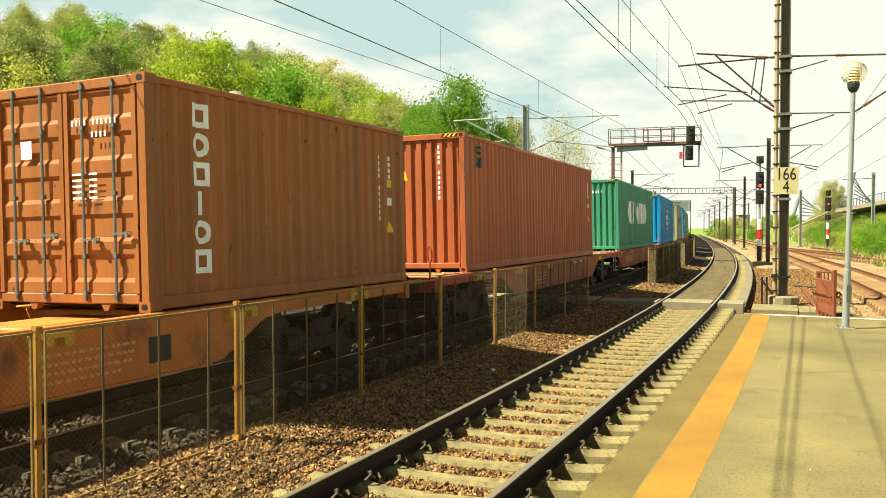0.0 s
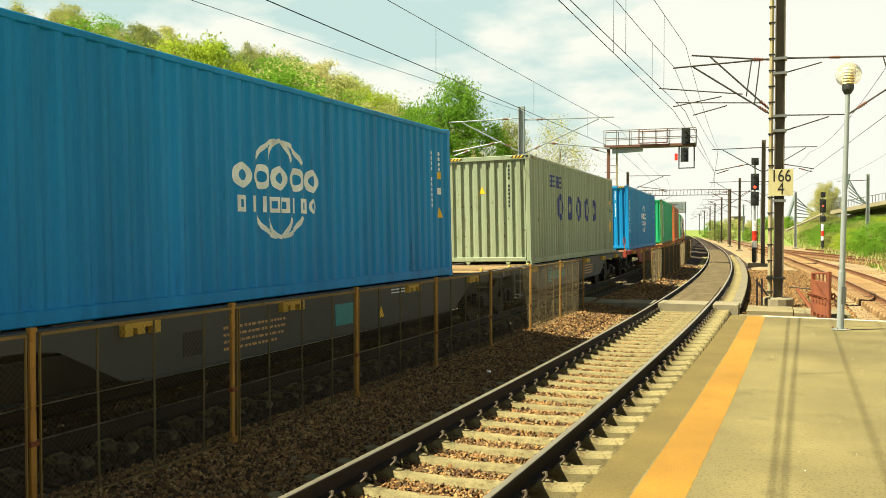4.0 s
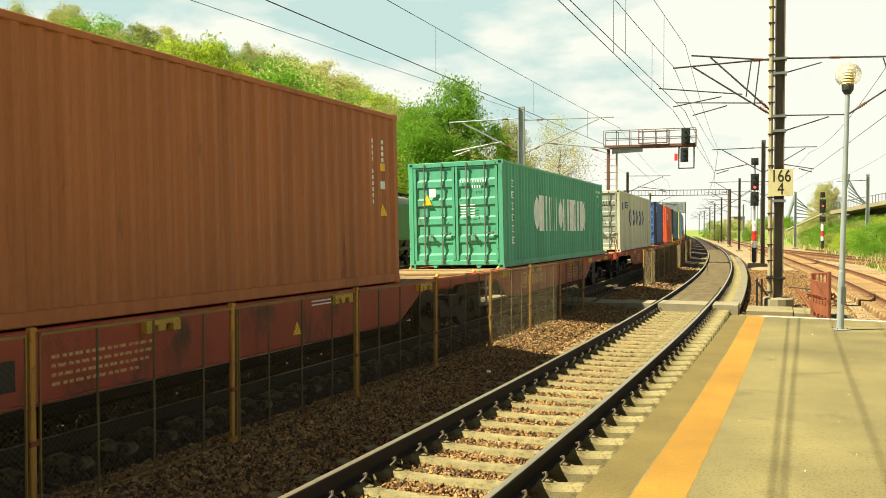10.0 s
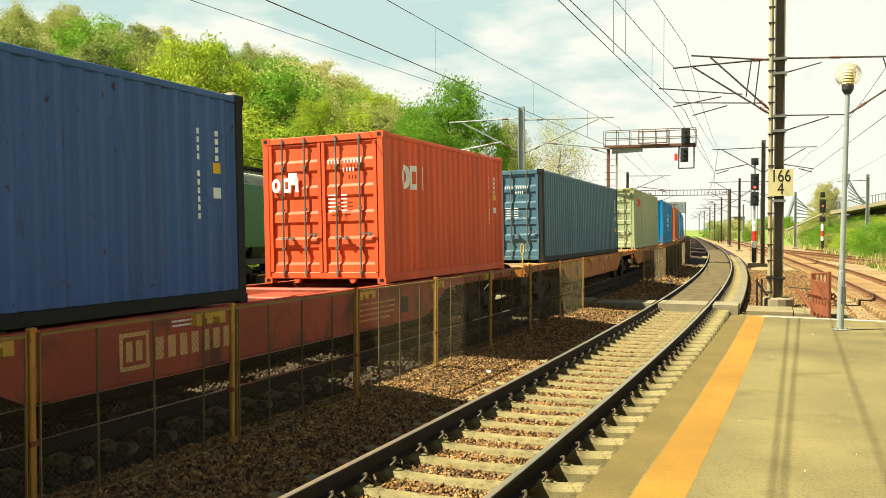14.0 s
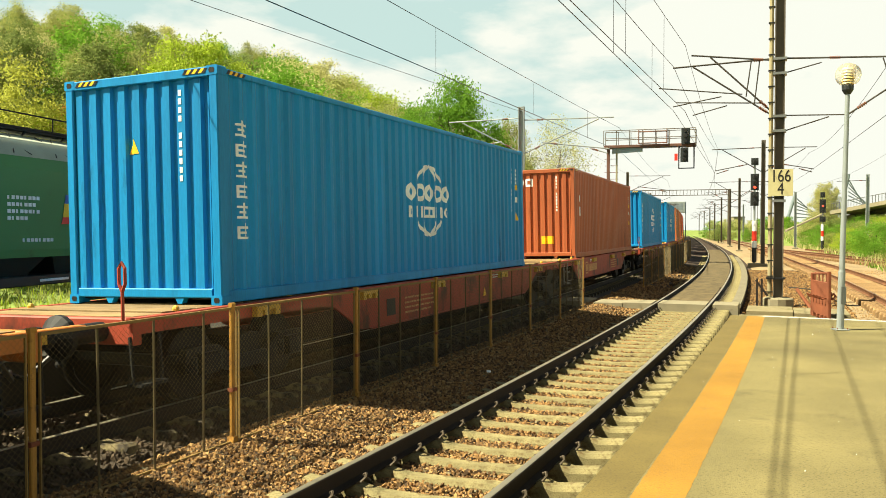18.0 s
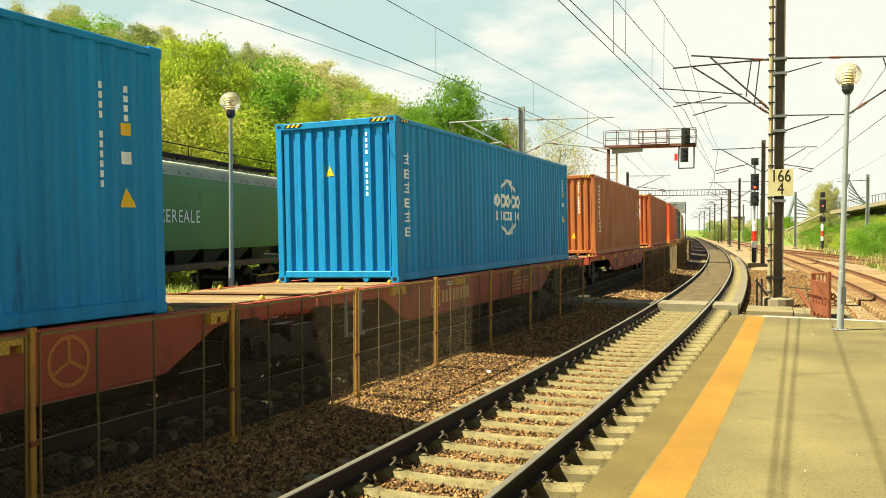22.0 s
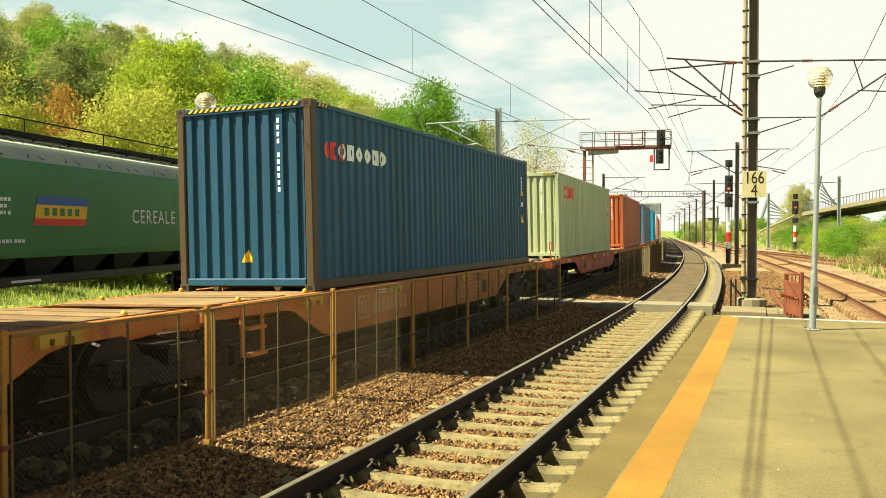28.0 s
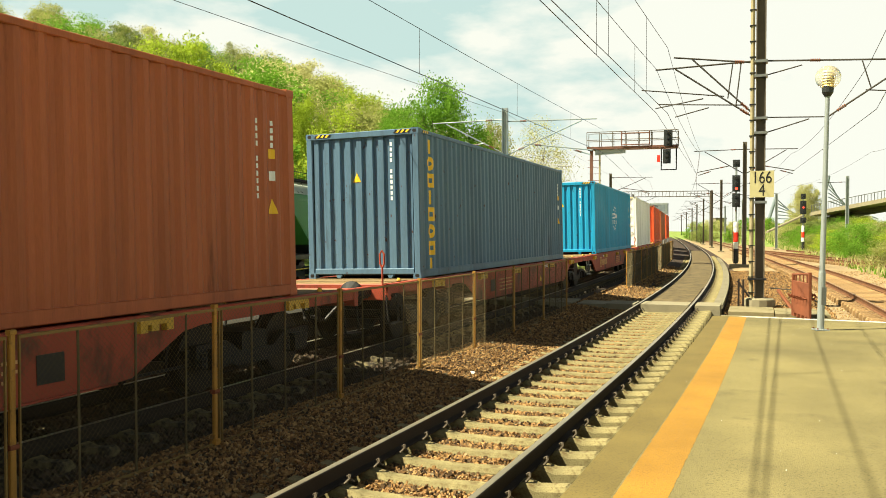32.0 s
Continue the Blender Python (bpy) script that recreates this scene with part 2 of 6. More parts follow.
M["infill"] = surface("track_fill", (96, 83, 56), rough=0.95, vary=0.35, grain=6, fine=60, bump=0.5, stain=(70, 60, 40), stain_at=0.5)
M["grass"] = surface("grass", (108, 126, 56), rough=0.95, vary=0.4, grain=1.2, fine=20, bump=0.6, stain=(142, 128, 76), stain_at=0.56)
M["dirt"] = surface("dirt", (141, 121, 90), rough=0.95, vary=0.3, grain=3, fine=50, bump=0.6, stain=(122, 107, 68), stain_at=0.6)
M["red_light"] = glow("red_lamp", (255, 40, 30), 4)
M["globe_in"] = surface("globe_louvre", (214, 190, 130), rough=0.4, vary=0.1)
glass = bpy.data.materials.new("globe_glass")
glass.use_nodes = True
gb = glass.node_tree.nodes["Principled BSDF"]
gb.inputs["Transmission Weight"].default_value, gb.inputs["Roughness"].default_value = 0.75, 0.12
gb.inputs["Base Color"].default_value, gb.inputs["IOR"].default_value = (0.86, 0.82, 0.70, 1), 1.15
M["globe"] = glass

# ---- mesh helpers ----


class Geo:
    """Collects plain vertices and faces."""

    def __init__(self):
        self.v, self.f = [], []

    def add(self, verts, faces):
        o = len(self.v)
        self.v += [tuple(p) for p in verts]
        self.f += [tuple(i + o for i in q) for q in faces]
        return self

    def box(self, x0, x1, y0, y1, z0, z1, c=0.0):
        """A box; c chamfers its four edges along the longest way."""
        if c <= 0:
            return self.add([(x, y, z) for z in (z0, z1) for y in (y0, y1) for x in (x0, x1)],
                            [(0, 2, 3, 1), (4, 5, 7, 6), (0, 1, 5, 4), (2, 6, 7, 3), (0, 4, 6, 2), (1, 3, 7, 5)])
        size = [x1 - x0, y1 - y0, z1 - z0]
        a = size.index(max(size))
        lo, hi = [x0, y0, z0], [x1, y1, z1]
        p, q = [i for i in range(3) if i != a]
        c = min(c, size[p] * 0.45, size[q] * 0.45)
        ring = [(lo[p] + c, lo[q]), (hi[p] - c, lo[q]), (hi[p], lo[q] + c), (hi[p], hi[q] - c), (hi[p] - c, hi[q]),
                (lo[p] + c, hi[q]), (lo[p], hi[q] - c), (lo[p], lo[q] + c)]
        verts = []
        for end in (lo[a], hi[a]):
            for u, w in ring:
                pt = [0, 0, 0]
                pt[a], pt[p], pt[q] = end, u, w
                verts.append(pt)
        return self.add(verts, [tuple(range(7, -1, -1)), tuple(range(8, 16))] + [(i, (i + 1) % 8, 8 + (i + 1) % 8, 8 + i) for i in range(8)])

    def tube(self, a, b, r, n=6, r2=None):
        a, b = Vector(a), Vector(b)
        r2 = r if r2 is None else r2
        w = (b - a)
        if w.length < 1e-6:
            return self
        w.normalize()
        u = w.orthogonal().normalized()
        t = w.cross(u)
        ring = [(u * math.cos(i * math.tau / n) + t * math.sin(i * math.tau / n)) for i in range(n)]
        return self.add([a + d * r for d in ring] + [b + d * r2 for d in ring],
                        [(i, (i + 1) % n, n + (i + 1) % n, n + i) for i in range(n)] + [tuple(range(n - 1, -1, -1)), tuple(range(n, 2 * n))])

    def line(self, pts, r, n=6):
        """A round bar bent along a row of points, in one piece."""
        pts = [Vector(p) for p in pts]
        m, u, verts = len(pts), None, []
        for i, p in enumerate(pts):
            w = (pts[min(i + 1, m - 1)] - p).normalized() + (p - pts[max(i - 1, 0)]).normalized()
            w = w.normalized() if w.length > 1e-6 else (pts[min(i + 1, m - 1)] - pts[max(i - 1, 0)]).normalized()
            u = w.orthogonal() if u is None else u - w * w.dot(u)
            u.normalize()
            t = w.cross(u)
            verts += [p + (u * math.cos(k * math.tau / n) + t * math.sin(k * math.tau / n)) * r for k in range(n)]
        faces = [(j * n + k, j * n + (k + 1) % n, (j + 1) * n + (k + 1) % n, (j + 1) * n + k) for j in range(m - 1) for k in range(n)]
        return self.add(verts, faces + [tuple(range(n - 1, -1, -1)), tuple(range((m - 1) * n, m * n))])

    def lathe(self, profile, n=16, axis="z", at=(0, 0, 0)):
        """profile: (radius, height) pairs, turned about an axis."""
        verts = []
        for r, z in profile:
            for i in range(n):
                c, s = r * math.cos(i * math.tau / n), r * math.sin(i * math.tau / n)
                p = {"z": (c, s, z), "x": (z, c, s), "y": (c, z, s)}[axis]
                verts.append((p[0] + at[0], p[1] + at[1], p[2] + at[2]))
        faces = [(j * n + i, j * n + (i + 1) % n, (j + 1) * n + (i + 1) % n, (j + 1) * n + i)
                 for j in range(len(profile) - 1) for i in range(n)]
        return self.add(verts, faces + [tuple(range(n - 1, -1, -1)), tuple(range((len(profile) - 1) * n, len(profile) * n))])

    def extrude(self, outline, axis, a, b):
        """A closed outline of (p, q) pairs swept along an axis from a to b."""
        n = len(outline)

        def put(u, w, t):
            return {"x": (t, u, w), "y": (u, t, w), "z": (u, w, t)}[axis]
        return self.add([put(u, w, t) for t in (a, b) for u, w in outline],
                        [tuple(range(n - 1, -1, -1)), tuple(range(n, 2 * n))] + [(i, (i + 1) % n, n + (i + 1) % n, n + i) for i in range(n)])

    def mesh(self, name, material, smooth=False):
        me = bpy.data.meshes.new(name)
        me.from_pydata(self.v, [], self.f)
        if smooth:
            me.polygons.foreach_set("use_smooth", [True] * len(me.polygons))
        if material:
            me.materials.append(material)
        me.update()
        return me


def part(name, geo, material, parent, label="", smooth=False, at=None):
    me = geo if isinstance(geo, bpy.types.Mesh) else geo.mesh(name, material, smooth)
    ob = new(name, me)
    ob.parent = parent
    if at is not None:
        ob.matrix_basis = at
    if label:
        ob["label"] = label
    return ob


def solid(name, geo, material, label, category, kind="structure", smooth=False):
    return tagged(new(name, geo.mesh(name, material, smooth)), label, category, kind=kind)


def base(name, m, label, category, group="", kind=""):
    ob = new(name)
    ob.empty_display_size = 0.2
    ob.matrix_basis = m
    return tagged(ob, label, category, group, kind)


# ---- the line of the railway ----
DS, S0 = 0.5, -460.0
KNOT_S = [-460, -120, -60, -10, 10, 25, 45, 80, 140, 300, 900]
KNOT_H = [0.62, 0.60, 0.5461, 0.4327, 0.3874, 0.3588, 0.3235, 0.2927, 0.2794, 0.2658, 0.25]
way_s = np.arange(2600) * DS + S0
way_h = np.interp(way_s, KNOT_S, KNOT_H)
blur = np.hanning(25)
way_h = np.convolve(np.pad(way_h, 12, mode="edge"), blur / blur.sum(), "valid")
way_x, way_y = np.cumsum(np.sin(way_h) * DS), np.cumsum(np.cos(way_h) * DS)
i0 = int(round(-S0 / DS))
way_x, way_y = way_x - way_x[i0] + 1.0885, way_y - way_y[i0] + 10.0
GAP = 4.656                     # between the two main tracks
CANT = 1.25                     # degrees, the inner rail lower


def along(s, side=0.0, z=0.0):
    """A point at s metres along the platform track, side metres to its right."""
    h = np.interp(s, way_s, way_h)
    return Vector((np.interp(s, way_s, way_x) + side * math.cos(h), np.interp(s, way_s, way_y) - side * math.sin(h), z))


def heading(s):
    return float(np.interp(s, way_s, way_h))


def stand(s, side=0.0, z=0.0, turn=0.0):
    """A pose at that point, y along the track, x to its right."""
    p = along(s, side)
    return pose(p.x, p.y, z, 0, 0, -math.degrees(heading(s)) + turn)


# ---- ground ----
TRACK3 = (Vector((-9.0, 18.7, 0)), 0.20)     # siding behind the train: a point of its centre line and its heading


def siding(d, side=0.0, z=0.0):
    p, h = TRACK3
    return Vector((p.x + d * math.sin(h) + side * math.cos(h), p.y + d * math.cos(h) - side * math.sin(h), z))


def step(a, b, v):
    t = min(1, max(0, (v - a) / (b - a)))
    return t * t * (3 - 2 * t)


def ground_z(x, y):
    p, h = TRACK3
    left = -((x - p.x) * math.cos(h) - (y - p.y) * math.sin(h))      # metres left of the siding
    z = -0.5
    z += (8.0 + 11.0 * step(25, 110, y)) * step(5, 44, left) + 6.0 * step(40, 150, left)
    z += 0.5 * noise.noise(Vector((x * 0.06, y * 0.06, 0))) * step(5, 15, left)
    right = -left - 30
    if y > 20:
        z += 2.6 * step(7, 22, right) * step(20, 60, y) * (1 - 0.55 * step(22, 45, right))
    return z


def axis_steps(lo, hi, near, fine):
    out, v = [], 0.0
    for sign in (-1, 1):
        v, d = 0.0, fine
        while v < (-lo if sign < 0 else hi):
            out.append(sign * v)
            if v > near:
                d *= 1.14
            v += d
        out.append(sign * (-lo if sign < 0 else hi))
    return sorted(set(out))


gx, gy = axis_steps(-1800, 1800, 70, 2.5), axis_steps(-900, 3000, 130, 3.0)
g = Geo()
g.v = [(x, y, ground_z(x, y)) for y in gy for x in gx]
nx = len(gx)
g.f = [(j * nx + i, j * nx + i + 1, (j + 1) * nx + i + 1, (j + 1) * nx + i) for j in range(len(gy) - 1) for i in range(nx - 1)]
solid("ground", g, M["grass"], "grassy ground rising to a wooded slope", "ground", smooth=True)


def ribbon(name, s_list, lo, hi, z0, z1, material, label, category, edge=0.6, point=along):
    """A flat bed along a track with sloped shoulders."""
    r = Geo()
    for s in s_list:
        for side, z in ((lo - edge, z0), (lo, z1), (hi, z1), (hi + edge, z0)):
            r.v.append(tuple(point(s, side, z)))
    r.f = [(j * 4 + i, j * 4 + i + 1, j * 4 + 4 + i + 1, j * 4 + 4 + i) for j in range(len(s_list) - 1) for i in range(3)]
    return solid(name, r, material, label, category)


far_s = [-40 + 2 * i for i in range(60)] + [82 + 12 * i for i in range(45)]
ribbon("ballast_bed", far_s, -6.9, 2.1, -0.70, -0.46, M["bed"], "bed of brown crushed stone under the two tracks", "ballast")
ribbon("oily_bed", far_s, -6.6, -3.1, -0.40, -0.235, M["bed_dark"], "stone bed under the train, darkened for the shade", "ballast", edge=0.2)
ridge = Geo()
CREST = ((-3.15, -0.42), (-2.72, -0.13), (-2.25, -0.11), (-1.45, -0.215), (-0.85, -0.245))
for s in far_s:
    ridge.v += [tuple(along(s, side, z)) for side, z in CREST]
ridge.f = [(j * 5 + i, j * 5 + i + 1, j * 5 + i + 6, j * 5 + i + 5) for j in range(len(far_s) - 1) for i in range(4)]
solid("ballast_ridge", ridge, M["bed"], "low ridge of brown crushed stone along the fence", "ballast")
ribbon("dirt_strip", far_s, 2.6, 15.0, -0.7, -0.36, M["dirt"], "bare sandy ground beside the tracks", "ground", edge=2.0)

# ---- tracks ----
RAIL = [(-0.07, -0.172), (0.07, -0.172), (0.07, -0.160), (0.012, -0.140), (0.009, -0.045), (0.034, -0.035), (0.036, -0.008),
        (0.030, -0.001), (-0.030, -0.001), (-0.036, -0.008), (-0.034, -0.035), (-0.009, -0.045), (-0.012, -0.140), (-0.07, -0.160)]
HEAD = [(-0.030, -0.001), (0.030, -0.001), (0.026, 0.003), (-0.026, 0.003)]


def sweep(outline, s_list, side, lift, point):
    r, n = Geo(), len(outline)
    for s in s_list:
        for u, w in outline:
            r.v.append(tuple(point(s, side + u, lift + w)))
    r.f = [(j * n + i, j * n + n + i, j * n + n + (i + 1) % n, j * n + (i + 1) % n) for j in range(len(s_list) - 1) for i in range(n)]
    r.f += [tuple(range(n)), tuple(range(len(r.v) - 1, len(r.v) - n - 1, -1))]
    return r


def sleeper_mesh(light):
    r = Geo()
    xs = [(-1.27, -0.012), (-1.23, 0.014), (-0.98, -0.008), (-0.86, 0.026), (-0.78, 0.0), (-0.72, 0.0), (-0.45, -0.05), (0, -0.06), (0.45, -0.05),
          (0.72, 0.0), (0.78, 0.0), (0.86, 0.026), (0.98, -0.008), (1.23, 0.014), (1.27, -0.012)]
    for x, dz in xs:
        for y, z in ((-0.112, -0.50), (-0.096, -0.212), (-0.066, -0.172), (0.066, -0.172), (0.096, -0.212), (0.112, -0.50)):
            r.v.append((x, y, z + (dz if z > -0.3 else 0)))
    for i in range(len(xs) - 1):
        r.f += [(i * 6 + j, i * 6 + j + 1, i * 6 + j + 7, i * 6 + j + 6) for j in range(5)]
    r.f += [(5, 4, 3, 2, 1, 0), tuple(range(len(r.v) - 6, len(r.v)))]
    return r.mesh("sleeper", light)


SLEEPER, SHADE_DARK, BROWN = sleeper_mesh(M["sleeper"]), sleeper_mesh(M["sleeper_shade_dark"]), sleeper_mesh(M["sleeper_brown"])
clip = Geo()
clip_pts = [(0.0, -0.05, 0.0), (0.05, -0.06, 0.02), (0.075, -0.02, 0.055), (0.06, 0.02, 0.075), (0.03, 0.03, 0.06), (0.03, 0.05, 0.03), (0.075, 0.07, 0.0)]
clip.line(clip_pts, 0.013, 5)
CLIP = clip.mesh("rail_clip", M["clip"])


def lay_track(name, center, s_rails, s_sleepers, label, cant=0.0, clips=0, point=along, pose_at=stand, kind=None, web="rail_side", head="rail_top"):
    t = base(name, pose(0, 0, 0), label, "railway track", kind="structure")
    for side in (-0.75, 0.75):
        lift = math.tan(radians(cant)) * side
        rail = part("rail", sweep(RAIL, s_rails, center + side, lift, point), M[web], t, "rusty steel rail")
        part("rail_head", sweep(HEAD, s_rails, center + side, lift, point), M[head], rail, "polished rail head" if head == "rail_top" else "rust-dulled rail head")
    for i, s in enumerate(s_sleepers):
        sl = part("sleeper", kind or SLEEPER, None, t, at=pose_at(s, center) @ pose(0, 0, 0, 0, -cant, 0))
        if i < clips:
            for x in (-0.75, 0.75):
                for k in (-1, 1):
                    part("rail_clip", CLIP, None, sl, at=pose(x + k * 0.075, 0, -0.165, 0, 0, 0 if k > 0 else 180))
    return t


SLEEP0, SLEEP_STEP = -5.92, 0.574
s_fine = [-14 + 1.0 * i for i in range(120)] + [110 + 10 * i for i in range(50)]
lay_track("track_1", 0.0, s_fine, [SLEEP0 + SLEEP_STEP * i for i in range(130)], "platform track on pale concrete sleepers", CANT, clips=52)
lay_track("track_2", -GAP, s_fine, [-9 + 0.6 * i for i in range(110)], "through track beneath the freight train", CANT, kind=SHADE_DARK)


def siding_stand(d, side=0.0):
    p = siding(d, side)
    return pose(p.x, p.y, 0, 0, 0, -math.degrees(TRACK3[1]))


lay_track("track_3", 0.0, [-30, -10, 10, 30, 60, 120], [-20 + 0.65 * i for i in range(100)], "siding track below the slope",
          point=siding, pose_at=siding_stand)
sb = Geo()
for d in (-60, 0, 60, 160):
    for side, z in ((-2.6, -0.62), (-1.9, -0.27), (1.9, -0.27), (2.6, -0.62)):
        sb.v.append(tuple(siding(d, side, z)))
sb.f = [(j * 4 + i, j * 4 + i + 1, j * 4 + 5 + i, j * 4 + 4 + i) for j in range(3) for i in range(3)]
solid("siding_bed", sb, M["bed"], "stone bed of the siding", "ballast")


def branch(s, side=0.0, z=0.0):
    """The yard track swings a little away from the platform track towards its end."""
    return along(s, side + 0.7 * min(1.3, max(0, (50 - s) / 34)), z)


def branch_stand(s, side=0.0):
    p, q = branch(s - 0.5, side), branch(s + 0.5, side)
    return pose((p.x + q.x) / 2, (p.y + q.y) / 2, 0, 0, 0, -math.degrees(math.atan2(q.x - p.x, q.y - p.y)))


lay_track("track_4", 5.65, [10.2] + s_fine[25:], [10.6 + 0.65 * i for i in range(140)], "yard track beyond the platform end", point=branch, pose_at=branch_stand, kind=BROWN, web="rail_rust", head="rail_worn")
YARD = (Vector((26.3, 34.0, 0)), 0.166)


def yard(d, side=0.0, z=0.0):
    p, h = YARD
    return Vector((p.x + d * math.sin(h) + side * math.cos(h), p.y + d * math.cos(h) - side * math.sin(h), z))


def yard_stand(d, side=0.0):
    p = yard(d, side)
    return pose(p.x, p.y, 0, 0, 0, -math.degrees(YARD[1]))


lay_track("track_5", 0.0, [-20, 0, 20, 40, 60], [-18 + 0.65 * i for i in range(110)], "yard track that joins from the side",
          point=yard, pose_at=yard_stand, kind=BROWN, web="rail_rust", head="rail_worn")
lay_track("track_6", 4.6, [-20, 0, 20, 40, 60], [-18 + 0.65 * i for i in range(110)], "outer yard track beside the green bank",
          point=yard, pose_at=yard_stand, kind=BROWN, web="rail_rust", head="rail_worn")

# ---- platform ----
TOP = 0.40                      # platform above the rails
END_S = 7.75                    # where the platform ends
PE = 1.71                       # its edge from the track's centre line
plat_s = [-30 + 2 * i for i in range(18)] + [END_S]


def strip(lo, hi, z, s_list, thick=0.0):
    r = Geo()
    for s in s_list:
        for side in (lo, hi):
            r.v.append(tuple(along(s, side, z)))
    r.f = [(2 * j, 2 * j + 1, 2 * j + 3, 2 * j + 2) for j in range(len(s_list) - 1)]
    if thick:
        o = len(r.v)
        r.v += [(x, y, zz - thick) for x, y, zz in r.v]
        n = len(s_list)
        r.f += [(2 * j, 2 * j + 2, o + 2 * j + 2, o + 2 * j) for j in range(n - 1)]
        r.f += [(2 * j + 3, 2 * j + 1, o + 2 * j + 1, o + 2 * j + 3) for j in range(n - 1)]
        r.f += [(0, o, o + 1, 1), (2 * n - 2, 2 * n - 1, o + 2 * n - 1, o + 2 * n - 2)]
    return r


platform = solid("platform", strip(PE + 0.02, 9.0, TOP, plat_s, 1.0), M["asphalt"], "low platform of worn tan asphalt", "platform")
part("edge_slab", strip(PE - 0.02, PE + 0.274, TOP + 0.001, plat_s, 0.12), M["edge"], platform, "worn concrete edge of the platform")
stripe_s = [-8 + 0.035 * i for i in range(450)]
stripe = strip(PE + 0.287, PE + 0.61, TOP + 0.0012, stripe_s)
for i, (x, y, z) in enumerate(stripe.v):        # worn, uneven paint edge
    w = noise.noise(Vector((x * 9, y * 9, i % 2))) * 0.005 + noise.noise(Vector((x * 60, y * 60, i % 2))) * 0.004
    stripe.v[i] = (x + w, y, z)
part("stripe", stripe, M["stripe"], platform, "orange painted safety stripe")

# ---- freight train ----
WIDE = 2.438
SIZES = {"40hc": (12.192, 2.896), "40": (12.192, 2.591), "20": (6.058, 2.591)}


def wave(length, pitch, depth):
    """Corrugation: breakpoints along a wall and the depth at each."""
    n = max(1, round(length / pitch))
    p = length / n
    pts = []
    for i in range(n):
        a = i * p
        pts += [(a, 0), (a + p * 0.26, 0), (a + p * 0.5, depth), (a + p * 0.76, depth)]
    return pts + [(length, 0)]


def end_wave():
    """The steeper ribs of an end wall."""
    n, span = 9, WIDE - 0.30
    p, pts = span / n, []
    for i in range(n):
        pts += [(i * p, 0), ((i + 0.46) * p, 0), ((i + 0.54) * p, 0.046), ((i + 0.92) * p, 0.046)]
    return pts + [(span, 0)]


def wave_at(pts, v):
    for (a, d), (b, e) in zip(pts, pts[1:]):
        if a <= v <= b:
            return d + (e - d) * (v - a) / max(1e-9, b - a)
    return 0.0


def side_sheet(L, H, sign):
    """Corrugated long wall at x = sign * half width, with its inner face."""
    pts = wave(L - 0.32, 0.278, 0.036)
    r = Geo()
    x = WIDE / 2 - 0.012
    for u, d in pts:
        for z in (0.16, H - 0.09):
            r.v.append((sign * (x - d), u - L / 2 + 0.16, z))
    n = len(pts)
    r.f = [(2 * j, 2 * j + 2, 2 * j + 3, 2 * j + 1) if sign > 0 else (2 * j, 2 * j + 1, 2 * j + 3, 2 * j + 2) for j in range(n - 1)]
    return r


def end_sheet(L, H, y, sign):
    pts = end_wave()
    r = Geo()
    for u, d in pts:
        for z in (0.19, H - 0.12):
            r.v.append((u - WIDE / 2 + 0.15, y - sign * d, z))
    r.f = [(2 * j, 2 * j + 2, 2 * j + 3, 2 * j + 1) if sign < 0 else (2 * j, 2 * j + 1, 2 * j + 3, 2 * j + 2) for j in range(len(pts) - 1)]
    return r


def hazard(x0, x1, y, z0, z1, sign):
    """Yellow and black slanted edge marking across an end: two meshes of slanted pieces."""
    ye, bl = Geo(), Geo()
    n = max(2, round((x1 - x0) / 0.05))
    w = (x1 - x0) / n
    for i in range(n):
        a = x0 + i * w
        (ye if i % 2 else bl).extrude([(a, z0), (a + w, z0), (a + w + 0.05, z1), (a + 0.05, z1)], "y", y, y + sign * 0.006)
    return ye, bl


